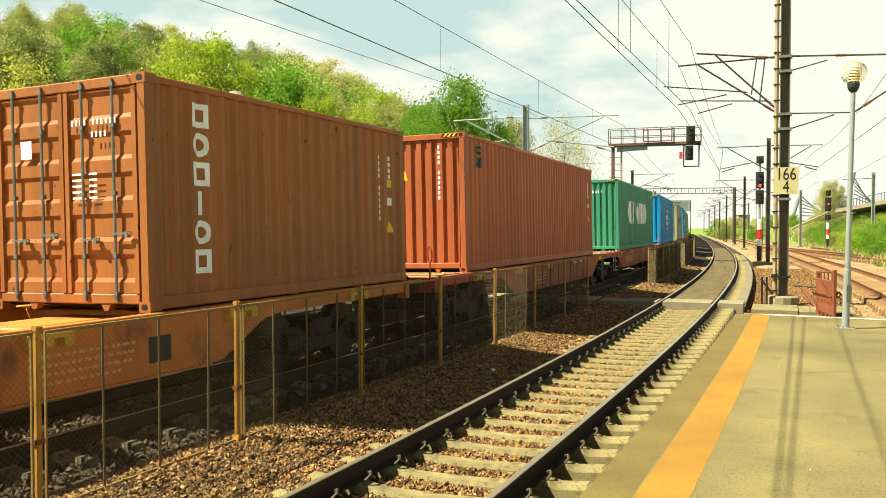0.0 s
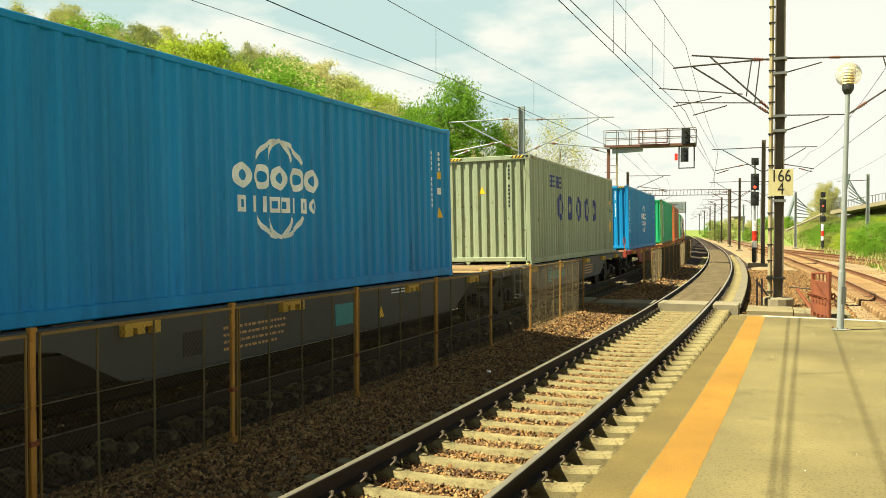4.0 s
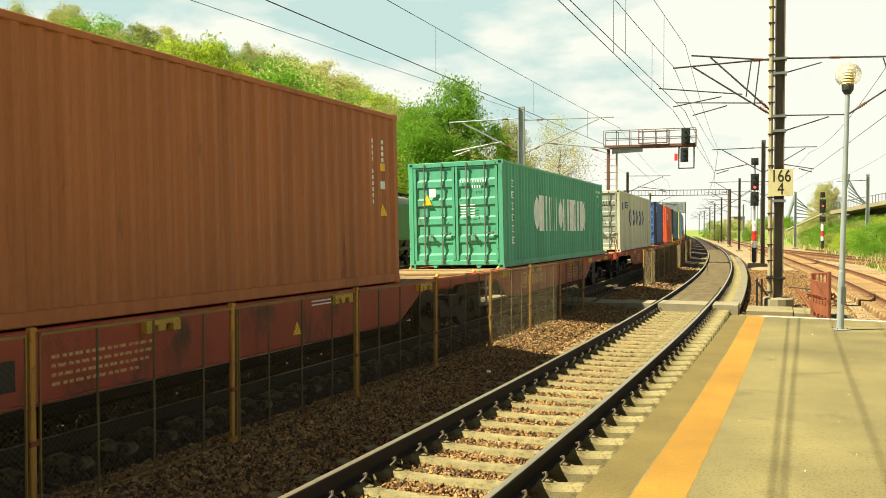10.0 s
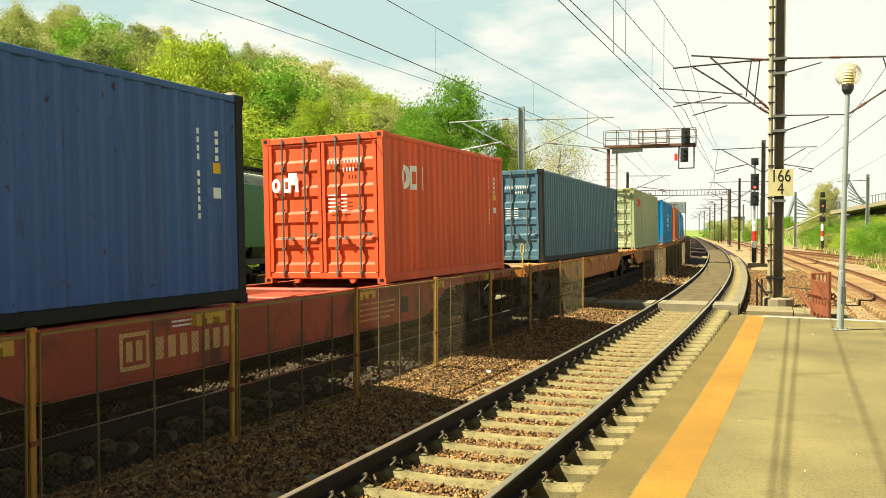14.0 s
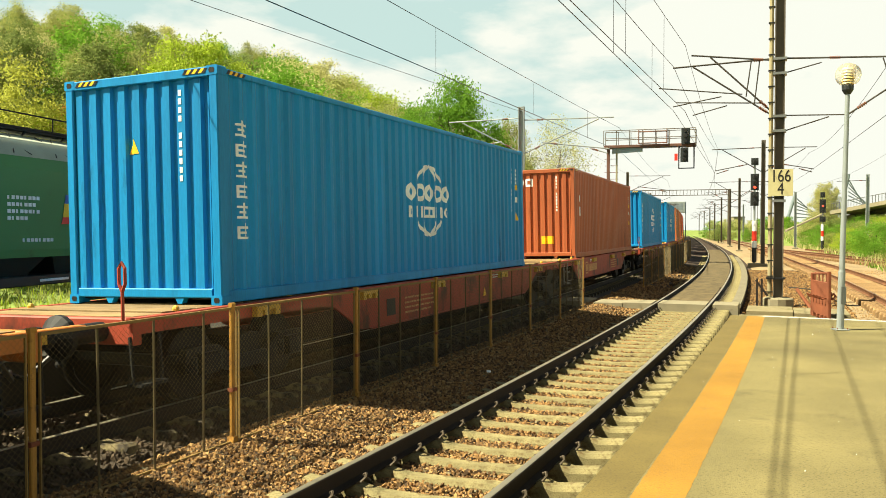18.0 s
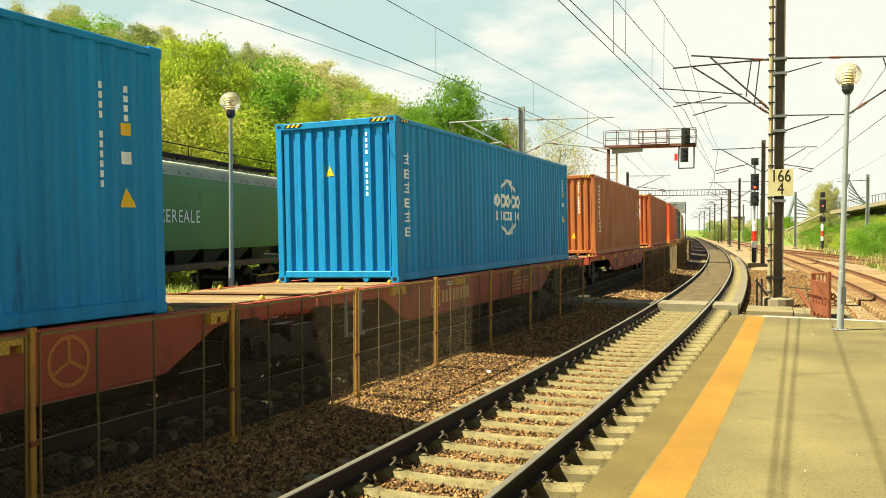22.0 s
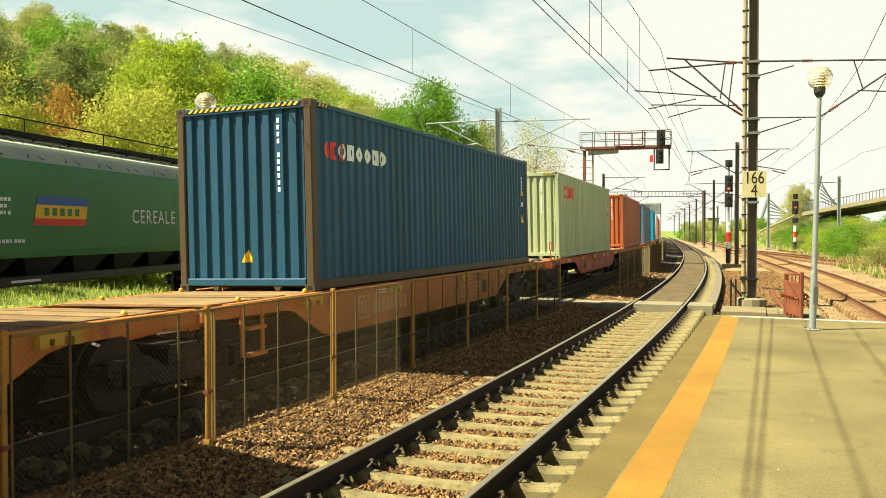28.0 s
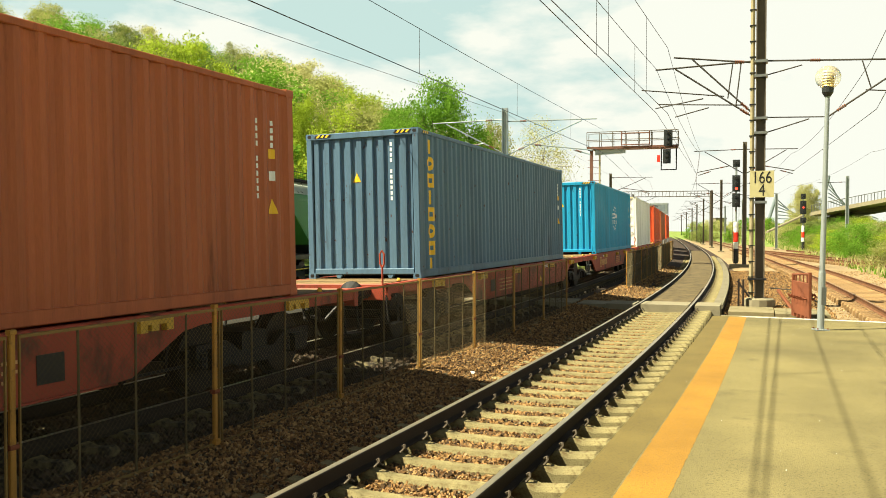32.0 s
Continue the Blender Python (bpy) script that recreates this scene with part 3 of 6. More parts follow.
def flat_shapes(kind):
    """Plain shapes of a mark as 2D polygons in metres, (u to the right, w up): a list of pieces, each a list of polygons."""
    out = []

    def rect(u0, u1, w0, w1):
        out.append([[(u0, w0), (u1, w0), (u1, w1), (u0, w1)]])

    def arc(cu, cw, ru, rw, t, a0, a1, n=10):
        a = [radians(a0 + (a1 - a0) * i / n) for i in range(n + 1)]
        out.append([[(cu + ru * math.cos(p), cw + rw * math.sin(p)), (cu + ru * math.cos(q), cw + rw * math.sin(q)),
                     (cu + (ru - t) * math.cos(q), cw + (rw - t) * math.sin(q)), (cu + (ru - t) * math.cos(p), cw + (rw - t) * math.sin(p))] for p, q in zip(a, a[1:])])

    def blocks(word, u, w, wide, high, gap, t, down=False):
        """A row or column of plain blocks: o ring, f hollow block, b bar, p wide block with a slot."""
        for c in word:
            if c == "o":
                arc(u + wide / 2, w + high / 2, wide / 2, high / 2, t, 0, 360, 30)
            elif c == "f":
                out.append([[(u, w), (u + wide, w), (u + wide, w + t), (u, w + t)], [(u, w + t), (u + t, w + t), (u + t, w + high - t), (u, w + high - t)],
                            [(u + wide - t, w + t), (u + wide, w + t), (u + wide, w + high - t), (u + wide - t, w + high - t)],
                            [(u, w + high - t), (u + wide, w + high - t), (u + wide, w + high), (u, w + high)]])
            elif c == "p":
                rect(u, u + wide * 0.4, w, w + high)
                rect(u + wide * 0.6, u + wide, w, w + high)
            elif c == "b":
                rect(u + wide / 2 - t / 2, u + wide / 2 + t / 2, w, w + high)
            if down:
                w -= high + gap
            else:
                u += wide + gap
    if kind == "column":          # six large stacked blocks
        blocks("fofbof", 0, -0.30, 0.30, 0.30, 0.065, 0.075, True)
    elif kind == "column_small":
        blocks("bof", 0, -0.34, 0.22, 0.30, 0.12, 0.07, True)
    elif kind == "globe":         # open ring of arcs with two rows of blocks
        for a0, a1 in ((35, 82), (98, 145), (215, 262), (278, 325)):
            arc(0, 0, 0.68, 0.68, 0.065, a0, a1, 8)
        for a0, a1 in ((37, 143), (217, 323)):
            arc(0, 0, 0.36, 0.68, 0.06, a0, a1, 12)
        blocks("ooooo", -1.0, -0.02, 0.37, 0.33, 0.035, 0.09)
        blocks("fbbffbfo", -0.93, -0.32, 0.20, 0.21, 0.035, 0.055)
    elif kind == "wide_word":     # five large rings
        blocks("ooooo", 0, 0, 0.68, 0.80, 0.60, 0.19)
    elif kind == "long_word":     # two groups of tall blocks
        blocks("opbpp", 0, 0, 0.40, 0.98, 0.11, 0.14)
        blocks("opbffbpo", 2.75, 0, 0.36, 0.98, 0.11, 0.12)
    elif kind == "signs":         # stacked hollow signs
        for i in range(6):
            w = -0.21 - i * 0.257
            rect(0, 0.23, w + 0.13, w + 0.16)
            rect(0.03, 0.20, w + 0.065, w + 0.095)
            rect(0, 0.23, w, w + 0.03)
            rect(0.09 + 0.03 * (i % 2), 0.125 + 0.03 * (i % 2), w + 0.03, w + 0.20)
            if i % 2:
                rect(0.0, 0.035, w + 0.03, w + 0.13)
    elif kind == "signs_row":
        for i in range(4):
            blocks("f", i * 0.40, 0, 0.30, 0.34, 0, 0.055)
            rect(i * 0.40 + 0.055, i * 0.40 + 0.245, 0.14, 0.20)
    elif kind == "rings":         # four bold blocks
        blocks("ooob", 0, 0, 0.40, 0.46, 0.06, 0.13)
    elif kind == "word_mid":
        blocks("ofoofo", 0, 0, 0.26, 0.26, 0.035, 0.08)
    elif kind == "tall_column":
        blocks("bofbfofb", 0, -0.24, 0.30, 0.24, 0.05, 0.08, True)
    elif kind == "three":
        blocks("ofb", 0, 0, 0.26, 0.36, 0.05, 0.085)
    elif kind == "low":
        blocks("bof", 0, 0, 0.24, 0.26, 0.05, 0.07)
    elif kind == "code_v":        # small upright column of bars
        for i in range(11):
            if i != 4:
                rect(0.006, 0.049, -0.10 * (i + 1), -0.10 * i - 0.032)
    elif kind == "code_v4":
        for i in range(4):
            rect(0.006, 0.049, -0.10 * (i + 1), -0.10 * i - 0.032)
    elif kind == "code_h":
        for i in range(11):
            if i != 4:
                rect(i * 0.085, i * 0.085 + 0.036, 0, 0.085)
    elif kind == "code_h2":
        for i in range(4):
            rect(i * 0.085, i * 0.085 + 0.036, 0, 0.085)
    elif kind == "tri":
        out.append([[(0, 0), (0.24, 0), (0.12, 0.26)]])
    elif kind == "tag":
        rect(0, 0.22, 0, 0.26)
    elif kind == "tag_big":
        rect(0, 0.34, 0, 0.36)
    elif kind == "flag_plate":
        rect(0, 0.42, 0, 0.46)
    elif kind == "flag_bend":
        out.append([[(0, 0.24), (0.34, 0.28), (0.34, 0.35), (0.04, 0.33)]])
        out.append([[(0.0, 0.02), (0.09, 0.04), (0.12, 0.23), (0.02, 0.23)]])
        out.append([[(0.14, 0.12), (0.28, 0.15), (0.28, 0.21), (0.15, 0.20)]])
    elif kind == "tag_wide":
        rect(0, 0.40, 0, 0.25)
    elif kind == "panel_v":
        rect(0, 0.42, -2.15, 0)
    elif kind == "panel_v_blocks":
        blocks("foffffof", 0.0, -0.24, 0.24, 0.17, 0.045, 0.05, True)
    elif kind == "lines":
        for i in range(5):
            rect(0, 0.30, -0.11 * i - 0.04, -0.11 * i)
            rect(0.42, 0.62, -0.11 * i - 0.04, -0.11 * i)
    return out


SMALL = ("code_v", "code_v4", "code_h", "code_h2", "lines", "signs", "signs_row")


def mark(parent, kind, material, face, at, L, H, label="", lift=0.005, k=1.0):
    """Paint a mark on a container: face 'side' (right wall), 'end' (front wall) or 'door'. at: from the front (or left) edge, and the height."""
    pieces = flat_shapes(kind)
    if kind in SMALL:
        pieces = [[poly for piece in pieces for poly in piece]]
    if face == "side":
        pts, off = wave(L - 0.32, 0.278, 0.036), 0.16
    elif face == "end":
        pts, off = end_wave(), 0.15
    else:
        pts, off = [], 0
    for piece in pieces:
        b = bmesh.new()
        for poly in piece:
            b.faces.new([b.verts.new((u * k + at[0], w * k + at[1], 0)) for u, w in poly])
        bmesh.ops.remove_doubles(b, verts=b.verts[:], dist=0.0004)
        us = [v.co.x for v in b.verts]
        lo, hi = min(us), max(us)
        for u, d in pts:
            if lo < u + off < hi:
                bmesh.ops.bisect_plane(b, geom=b.verts[:] + b.edges[:] + b.faces[:], plane_co=(u + off, 0, 0), plane_no=(1, 0, 0))
        for v in b.verts:
            u, w = v.co.x, v.co.y
            d = wave_at(pts, u - off) if pts else 0
            if face == "side":
                v.co = (WIDE / 2 - 0.012 - d + lift, u - L / 2, w)
            elif face == "end":
                v.co = (u - WIDE / 2, -L / 2 + 0.03 + d - lift, w)
            else:
                v.co = (u - WIDE / 2, -L / 2 - 0.012 - lift, w)
        me = bpy.data.meshes.new("mark")
        b.normal_update()
        b.to_mesh(me)
        b.free()
        me.materials.append(material)
        ob = part("painted_code" if kind in SMALL else "painted_block", me, material, parent, label)
        if kind in SMALL:
            ob["kind"] = "stuff"
    return parent


CASTING = Geo().box(0, 0.162, 0, 0.178, 0, 0.118, 0.012)
CAST_HOLE = Geo().extrude([(0.05, 0.03), (0.112, 0.03), (0.125, 0.06), (0.112, 0.09), (0.05, 0.09), (0.037, 0.06)], "y", -0.003, 0.02)


def container(kind, paint, doors, label, marks, castings=None, warned=True, door_tone=None):
    """One shipping container in parts, its base at the middle of its floor."""
    L, H = SIZES[kind]
    c = base("shipping_container", pose(0, 0, 0), label, "shipping container", "containers of the freight train")
    m = M[paint]
    rim = M[castings] if castings else m
    # door leaves can take a darker copy, which dims the sunlit end by colour
    md = M[door_tone] if door_tone else m
    hw = WIDE / 2
    for sgn in (1, -1):
        part("side_wall", side_sheet(L, H, sgn), m, c)
        part("top_rail", Geo().box(sgn * hw - 0.03, sgn * hw + 0.03 - 0.03 * (sgn > 0) - 0.0, -L / 2 + 0.15, L / 2 - 0.15, H - 0.10, H - 0.02, 0.01) if sgn > 0
             else Geo().box(-hw, -hw + 0.06, -L / 2 + 0.15, L / 2 - 0.15, H - 0.10, H - 0.02, 0.01), m, c)
        part("bottom_rail", Geo().box(hw - 0.06 if sgn > 0 else -hw, hw if sgn > 0 else -hw + 0.06, -L / 2 + 0.15, L / 2 - 0.15, 0.02, 0.17, 0.012), rim, c)
        for ysgn in (-1, 1):
            x0, x1 = (hw - 0.13, hw) if sgn > 0 else (-hw, -hw + 0.13)
            y0, y1 = (-L / 2, -L / 2 + 0.16) if ysgn < 0 else (L / 2 - 0.16, L / 2)
            part("corner_post", Geo().box(x0, x1, y0, y1, 0.11, H - 0.11, 0.015), rim, c)
            for z in (0, H - 0.118):
                dx = hw - 0.162 + 0.004 if sgn > 0 else -hw - 0.004
                dy = -L / 2 - 0.004 if ysgn < 0 else L / 2 - 0.178 + 0.004
                cast = part("corner_casting", Geo().add([(x + dx, y + dy, zz + z) for x, y, zz in CASTING.v], CASTING.f), rim, c)
                if ysgn < 0:
                    part("casting_hole", Geo().add([(x + dx, y + dy, zz + z) for x, y, zz in CAST_HOLE.v], CAST_HOLE.f), M["mark_black"], cast)
    roof = Geo()
    rp = wave(L - 0.4, 0.42, 0.02)
    for u, d in rp:
        for x in (-hw + 0.04, hw - 0.04):
            roof.v.append((x, u - L / 2 + 0.2, H - 0.025 - d))
    roof.f = [(2 * j, 2 * j + 1, 2 * j + 3, 2 * j + 2) for j in range(len(rp) - 1)]
    part("roof", roof, m, c)
    part("floor", Geo().box(-hw + 0.06, hw - 0.06, -L / 2 + 0.1, L / 2 - 0.1, 0.06, 0.15), M["steel_dark"], c)
    part("end_wall", end_sheet(L, H, L / 2 - 0.03, 1), m, c)
    for y0, y1, s in ((-L / 2, -L / 2 + 0.12, -1), (L / 2 - 0.12, L / 2, 1)):
        part("header", Geo().box(-hw + 0.15, hw - 0.15, y0, y1, H - 0.13, H - 0.01, 0.012), m, c)
        part("end_sill", Geo().box(-hw + 0.15, hw - 0.15, y0, y1, 0.085, 0.20, 0.012), m, c)
    y = -L / 2
    for x in (-0.62, 0.50):
        part("fork_lug", Geo().extrude([(x, 0.085), (x + 0.14, 0.085), (x + 0.10, 0.012), (x + 0.04, 0.012)], "y", y + 0.01, y + 0.1), rim, c)
    if kind != "20":
        part("side_sill_shadow_gap", Geo().box(hw - 0.065, hw - 0.055, -1.9, -0.9, 0.03, 0.16), M["mark_black"], c)
    if not doors:
        part("end_wall", end_sheet(L, H, y + 0.03, -1), m, c)
    else:
        for sgn in (-1, 1):
            a, b_ = (-hw + 0.14, -0.012) if sgn < 0 else (0.012, hw - 0.14)
            d = Geo()
            bays = 5
            hgt = (H - 0.14 - 0.205) / bays
            prof = []
            for i in range(bays):
                z = 0.205 + i * hgt
                prof += [(0.0, z), (0.0, z + 0.12), (0.022, z + 0.17), (0.022, z + hgt - 0.07), (0.0, z + hgt - 0.02)]
            prof.append((0.0, H - 0.14))
            for dy, z in prof:
                for x in (a, b_):
                    d.v.append((x, y + 0.015 + dy, z))
            d.f = [(2 * j, 2 * j + 1, 2 * j + 3, 2 * j + 2) for j in range(len(prof) - 1)]
            leaf = part("door", d, md, c, "ribbed door leaf")
            for x in (a + 0.03, b_ - 0.03):
                part("door_frame", Geo().box(x - 0.03, x + 0.03, y - 0.006, y + 0.03, 0.205, H - 0.14), md, leaf)
            for x in (a + (b_ - a) * 0.27, a + (b_ - a) * 0.70):
                bar = Geo().tube((x, y - 0.016, 0.12), (x, y - 0.016, H - 0.04), 0.017, 8)
                for z in (0.20, 0.62, 1.30, H - 0.55, H - 0.10):
                    bar.box(x - 0.026, x + 0.026, y - 0.034, y + 0.012, z - 0.022, z + 0.022)
                part("locking_bar", bar, M["galv"], leaf, "zinc-coated locking bar")
                z = 0.80 if x < a + (b_ - a) * 0.5 else 0.86
                part("handle", Geo().box(x - 0.02, x + 0.26, y - 0.052, y - 0.038, z - 0.012, z + 0.012).box(x + 0.17, x + 0.215, y - 0.055, y, z - 0.045, z + 0.02), M["galv"], leaf)
        part("door_seal", Geo().box(-0.011, 0.011, y + 0.012, y + 0.04, 0.205, H - 0.14), M["mark_black"], c)
    for face, what, paint2, at, text, scale in marks:
        mark(c, what, M[paint2], face, at, L, H, text, k=scale)
    if kind == "40hc" and warned:
        for x0, x1 in ((-hw + 0.18, hw - 0.2),) if paint == "slate_dark" else ((-hw + 0.18, -hw + 0.52), (hw - 0.52, hw - 0.18)):
            ye, bl = hazard(x0, x1, y - 0.001, H - 0.085, H - 0.03, -1)
            part("hazard_stripe", ye, M["mark_yellow"], c, "yellow warning stripe")
            part("hazard_gap", bl, M["mark_black"], c, "black warning stripe")
        ye, bl = Geo(), Geo()
        for i in range(7):
            a_ = y + 0.18 + i * 0.05
            (ye if i % 2 else bl).extrude([(a_, H - 0.085), (a_ + 0.05, H - 0.085), (a_ + 0.09, H - 0.035), (a_ + 0.04, H - 0.035)], "x", hw, hw + 0.005)
        part("hazard_stripe", ye, M["mark_yellow"], c)
        part("hazard_gap", bl, M["mark_black"], c)
    return c


def std(H, L, extra=(), white="mark_white", tri=True, row=False):
    """The small markings that all have: codes by the far end of the side, a warning sign, codes on the end."""
    out = [("side", "code_v", white, (L - 0.85, H - 0.45), "column of small code bars", 1), ("side", "code_v4", white, (L - 0.52, H - 0.45), "", 1),
           ("side", "tag", "mark_yellow", (L - 0.56, H - 1.0), "small yellow tag", 0.5), ("side", "tag", white, (L - 0.56, H - 1.30), "", 0.5)]
    if row:
        return [("side", "code_h", white, (L - 1.25, H - 0.36), "row of small code bars", 1.0), ("side", "code_h2", white, (L - 0.95, H - 0.52), "", 1.0),
                ("side", "tri", "mark_yellow", (L - 0.92, H - 0.86), "yellow warning triangle", 0.75), ("side", "tag", "mark_yellow", (L - 0.40, H - 0.84), "small yellow tag", 0.6),
                ("side", "tag", white, (L - 0.64, H - 0.84), "", 0.6)] + list(extra)
    if tri:
        out.append(("side", "tri", "mark_yellow", (L - 0.60, H - 1.75), "yellow warning triangle", 0.8))
    return out + list(extra)


def ends(H, tri_at=(1.0, 1.9), white="mark_white"):
    return [("end", "code_v", white, (1.82, H - 0.22), "column of small code bars", 1.05), ("end", "tri", "mark_yellow", tri_at, "yellow warning triangle", 0.8)]


def door_marks(H, white="mark_white"):
    return [("door", "code_h", white, (1.36, H - 0.52), "row of small code bars", 0.75), ("door", "code_h2", white, (1.66, H - 0.66), "", 0.75),
            ("door", "lines", white, (1.36, H - 1.05), "rows of small print", 0.6), ("door", "tag", white, (0.55, H - 0.85), "", 0.8)]


def blue_box():
    H, L = 2.896, 12.192
    return container("40hc", "blue", False, "bright blue corrugated high container with a white ring emblem", std(H, L, ends(H) + [
        ("side", "signs", "mark_white", (0.38, 2.29), "stacked white signs", 1), ("side", "globe", "mark_white", (6.31, 1.46), "white ring emblem", 1)]))


def brown_box(paint="brown", label="rust-brown corrugated high container with a white block column", extra=(), warn=True, tri_at=(1.55, 0.62)):
    H, L = 2.896, 12.192
    return container("40hc", paint, False, label, std(H, L, (ends(H, tri_at) if warn else ends(H)[:1]) + list(extra)))


def make(i):
    H, L, S20 = 2.896, 12.192, 2.591
    if i == 1:
        return container("20", "dull_brown", True, "short rust-brown container with closed ribbed doors", std(S20, 6.058, door_marks(S20) + [
            ("side", "column", "mark_white", (0.74, 2.36), "stacked white blocks", 0.93)]))
    if i == 2 or i == 24:
        return brown_box("rust_red", "brick-red corrugated high container with a small dark emblem", [
            ("side", "flag_plate", "mark_navy", (0.70, H - 0.68), "dark blue emblem plate", 1.0), ("side", "flag_bend", "mark_yellow", (0.73, H - 0.60), "yellow bars of the emblem", 1.0),
            ("end", "tag_big", "mark_yellow", (0.30, H - 0.72), "yellow plate", 0.75)], tri_at=(0.95, 1.95))
    if i == 3:
        return container("40hc", "teal_green", False, "green corrugated container with a long row of white blocks", std(H, L, ends(H)[1:] + [
            ("end", "code_h", "mark_white", (0.62, H - 0.55), "row of small code bars", 1.3), ("side", "long_word", "mark_white", (2.88, 1.12), "long row of white blocks", 1.0)], row=True))
    if i in (4, 6, 15, 17, 18):
        return blue_box()
    if i == 5:
        return container("40hc", "olive_grey", False, "weathered grey container with five dark blue blocks", std(H, L, ends(H, white="mark_black") + [
            ("side", "wide_word", "mark_blue", (3.07, 1.19), "five large dark blue blocks", 1), ("side", "signs_row", "mark_blue", (2.1, H - 0.75), "", 1),
            ("side", "tag_big", "mark_yellow", (L - 0.72, 0.85), "yellow plate", 0.9)], white="mark_black"), "olive_grey")
    if i == 7:
        return container("40hc", "bright_green", False, "green container with a white upright name plate and rusty corners", std(H, L, ends(H)[1:] + [
            ("side", "panel_v", "mark_white", (0.62, H - 0.32), "white upright plate", 1.0), ("side", "panel_v_blocks", "mark_black", (0.70, H - 0.62), "dark blocks on the plate", 1.05), ("end", "code_h", "mark_white", (0.62, H - 0.55), "", 1.3)]), "rusty_green", False)
    if i in (8, 19):
        return brown_box(extra=[("side", "column", "mark_white", (0.82, H - 0.36), "stacked white blocks", 0.80),
                                ("end", "tag", "mark_yellow", (0.95, 0.55), "yellow plate", 0.7)])
    if i == 9:
        return container("40", "pale_teal", True, "green container with ribbed doors and a long row of white blocks", std(S20, L, door_marks(S20) + [
            ("side", "signs", "mark_white", (0.70, 2.19), "stacked white signs", 1.08), ("side", "long_word", "mark_white", (2.85, 0.88), "long row of white blocks", 1.0),
            ("door", "tri", "mark_yellow", (0.38, 1.55), "yellow warning triangle", 1.0)], row=True))
    if i == 10:
        return container("40", "grey", True, "weathered grey container with ribbed doors and dark blue blocks", std(S20, L, door_marks(S20, "mark_black") + [
            ("side", "wide_word", "mark_blue", (3.1, 1.10), "five large dark blue blocks", 0.97), ("side", "signs_row", "mark_blue", (1.6, S20 - 0.72), "", 0.8),
            ("side", "tag_big", "mark_blue", (0.9, S20 - 0.82), "small blue emblem", 0.9), ("door", "tag_big", "mark_blue", (0.22, S20 - 0.72), "blue emblem", 1),
            ("door", "tri", "mark_yellow", (0.70, S20 - 0.70), "yellow warning triangle", 1)], white="mark_black"), "grey", door_tone="grey_dimmed")
    if i == 11:
        return container("20", "navy", True, "short blue container with closed ribbed doors", std(S20, 6.058, door_marks(S20) + [
            ("side", "tag_big", "mark_white", (0.55, S20 - 0.62), "white emblem", 0.9), ("side", "tag", "mark_red", (0.58, S20 - 0.46), "red emblem", 0.8)], tri=False), "steel_dark")
    if i == 12:
        return container("20", "orange_red", True, "short orange-red container with closed ribbed doors", std(S20, 6.058, door_marks(S20) + [
            ("side", "three", "mark_white", (0.72, S20 - 0.95), "three white blocks", 1.2), ("door", "three", "mark_white", (0.20, S20 - 0.98), "three white blocks", 0.7)], tri=False))
    if i == 13:
        return container("40", "slate", True, "slate-blue container with worn doors", std(S20, L, door_marks(S20)), "steel_dark")
    if i in (14, 23):
        face = "door" if i == 14 else "end"
        extra = door_marks(H, "mark_black") if i == 14 else ends(H)
        return container("40hc", "cream", i == 14, "cream container with four red blocks", std(H, L, extra + [
            ("side", "rings", "mark_red", (1.08, H - 0.87), "four red blocks", 1), (face, "rings", "mark_red", (0.24, H - 0.80), "four red blocks", 0.42),
            ("door" if i == 14 else "end", "tag_big", "mark_yellow", (0.62, H - 1.35), "yellow plate", 0.8)], white="mark_black", tri=False))
    if i in (16, 20):
        return brown_box("rust_red", "brick-red corrugated high container with white blocks", [
            ("side", "column_small", "mark_white", (0.75, H - 0.34), "stacked white blocks", 1.0), ("end", "low", "mark_white", (0.24, H - 0.55), "white blocks", 1),
            ("end", "tag_wide", "mark_yellow", (1.32, 0.48), "yellow plate", 1.0)], False)
    if i == 21:
        return brown_box("orange_red", "orange-brown corrugated high container", [])
    if i == 22:
        return container("40hc", "slate_dark", False, "weathered dark blue container with red and white blocks", std(H, L, ends(H, (1.15, 0.45)) + [
            ("side", "three", "mark_red", (0.42, H - 0.86), "red blocks", 0.75), ("side", "word_mid", "mark_white", (0.92, H - 0.84), "row of white blocks", 1.0)]), "rust_dark")
    if i == 25:
        return container("40hc", "dark_blue", False, "dark blue container with a column of yellow blocks", std(H, L, ends(H) + [
            ("side", "tall_column", "mark_yellow", (0.45, H - 0.18), "column of yellow blocks", 1.15)]))
    if i == 26:
        return container("40hc", "cyan_blue", False, "blue-green corrugated container with a white ring emblem", std(H, L, ends(H) + [
            ("side", "globe", "mark_white", (6.0, 1.50), "white ring emblem", 0.8)]))
    if i == 27:
        return container("40hc", "white", True, "white insulated container with ribbed doors", std(H, L, door_marks(H, "mark_blue"), white="mark_blue"))
    return brown_box("rust_red" if i % 2 else "orange_red", "rust-red corrugated high container", [])


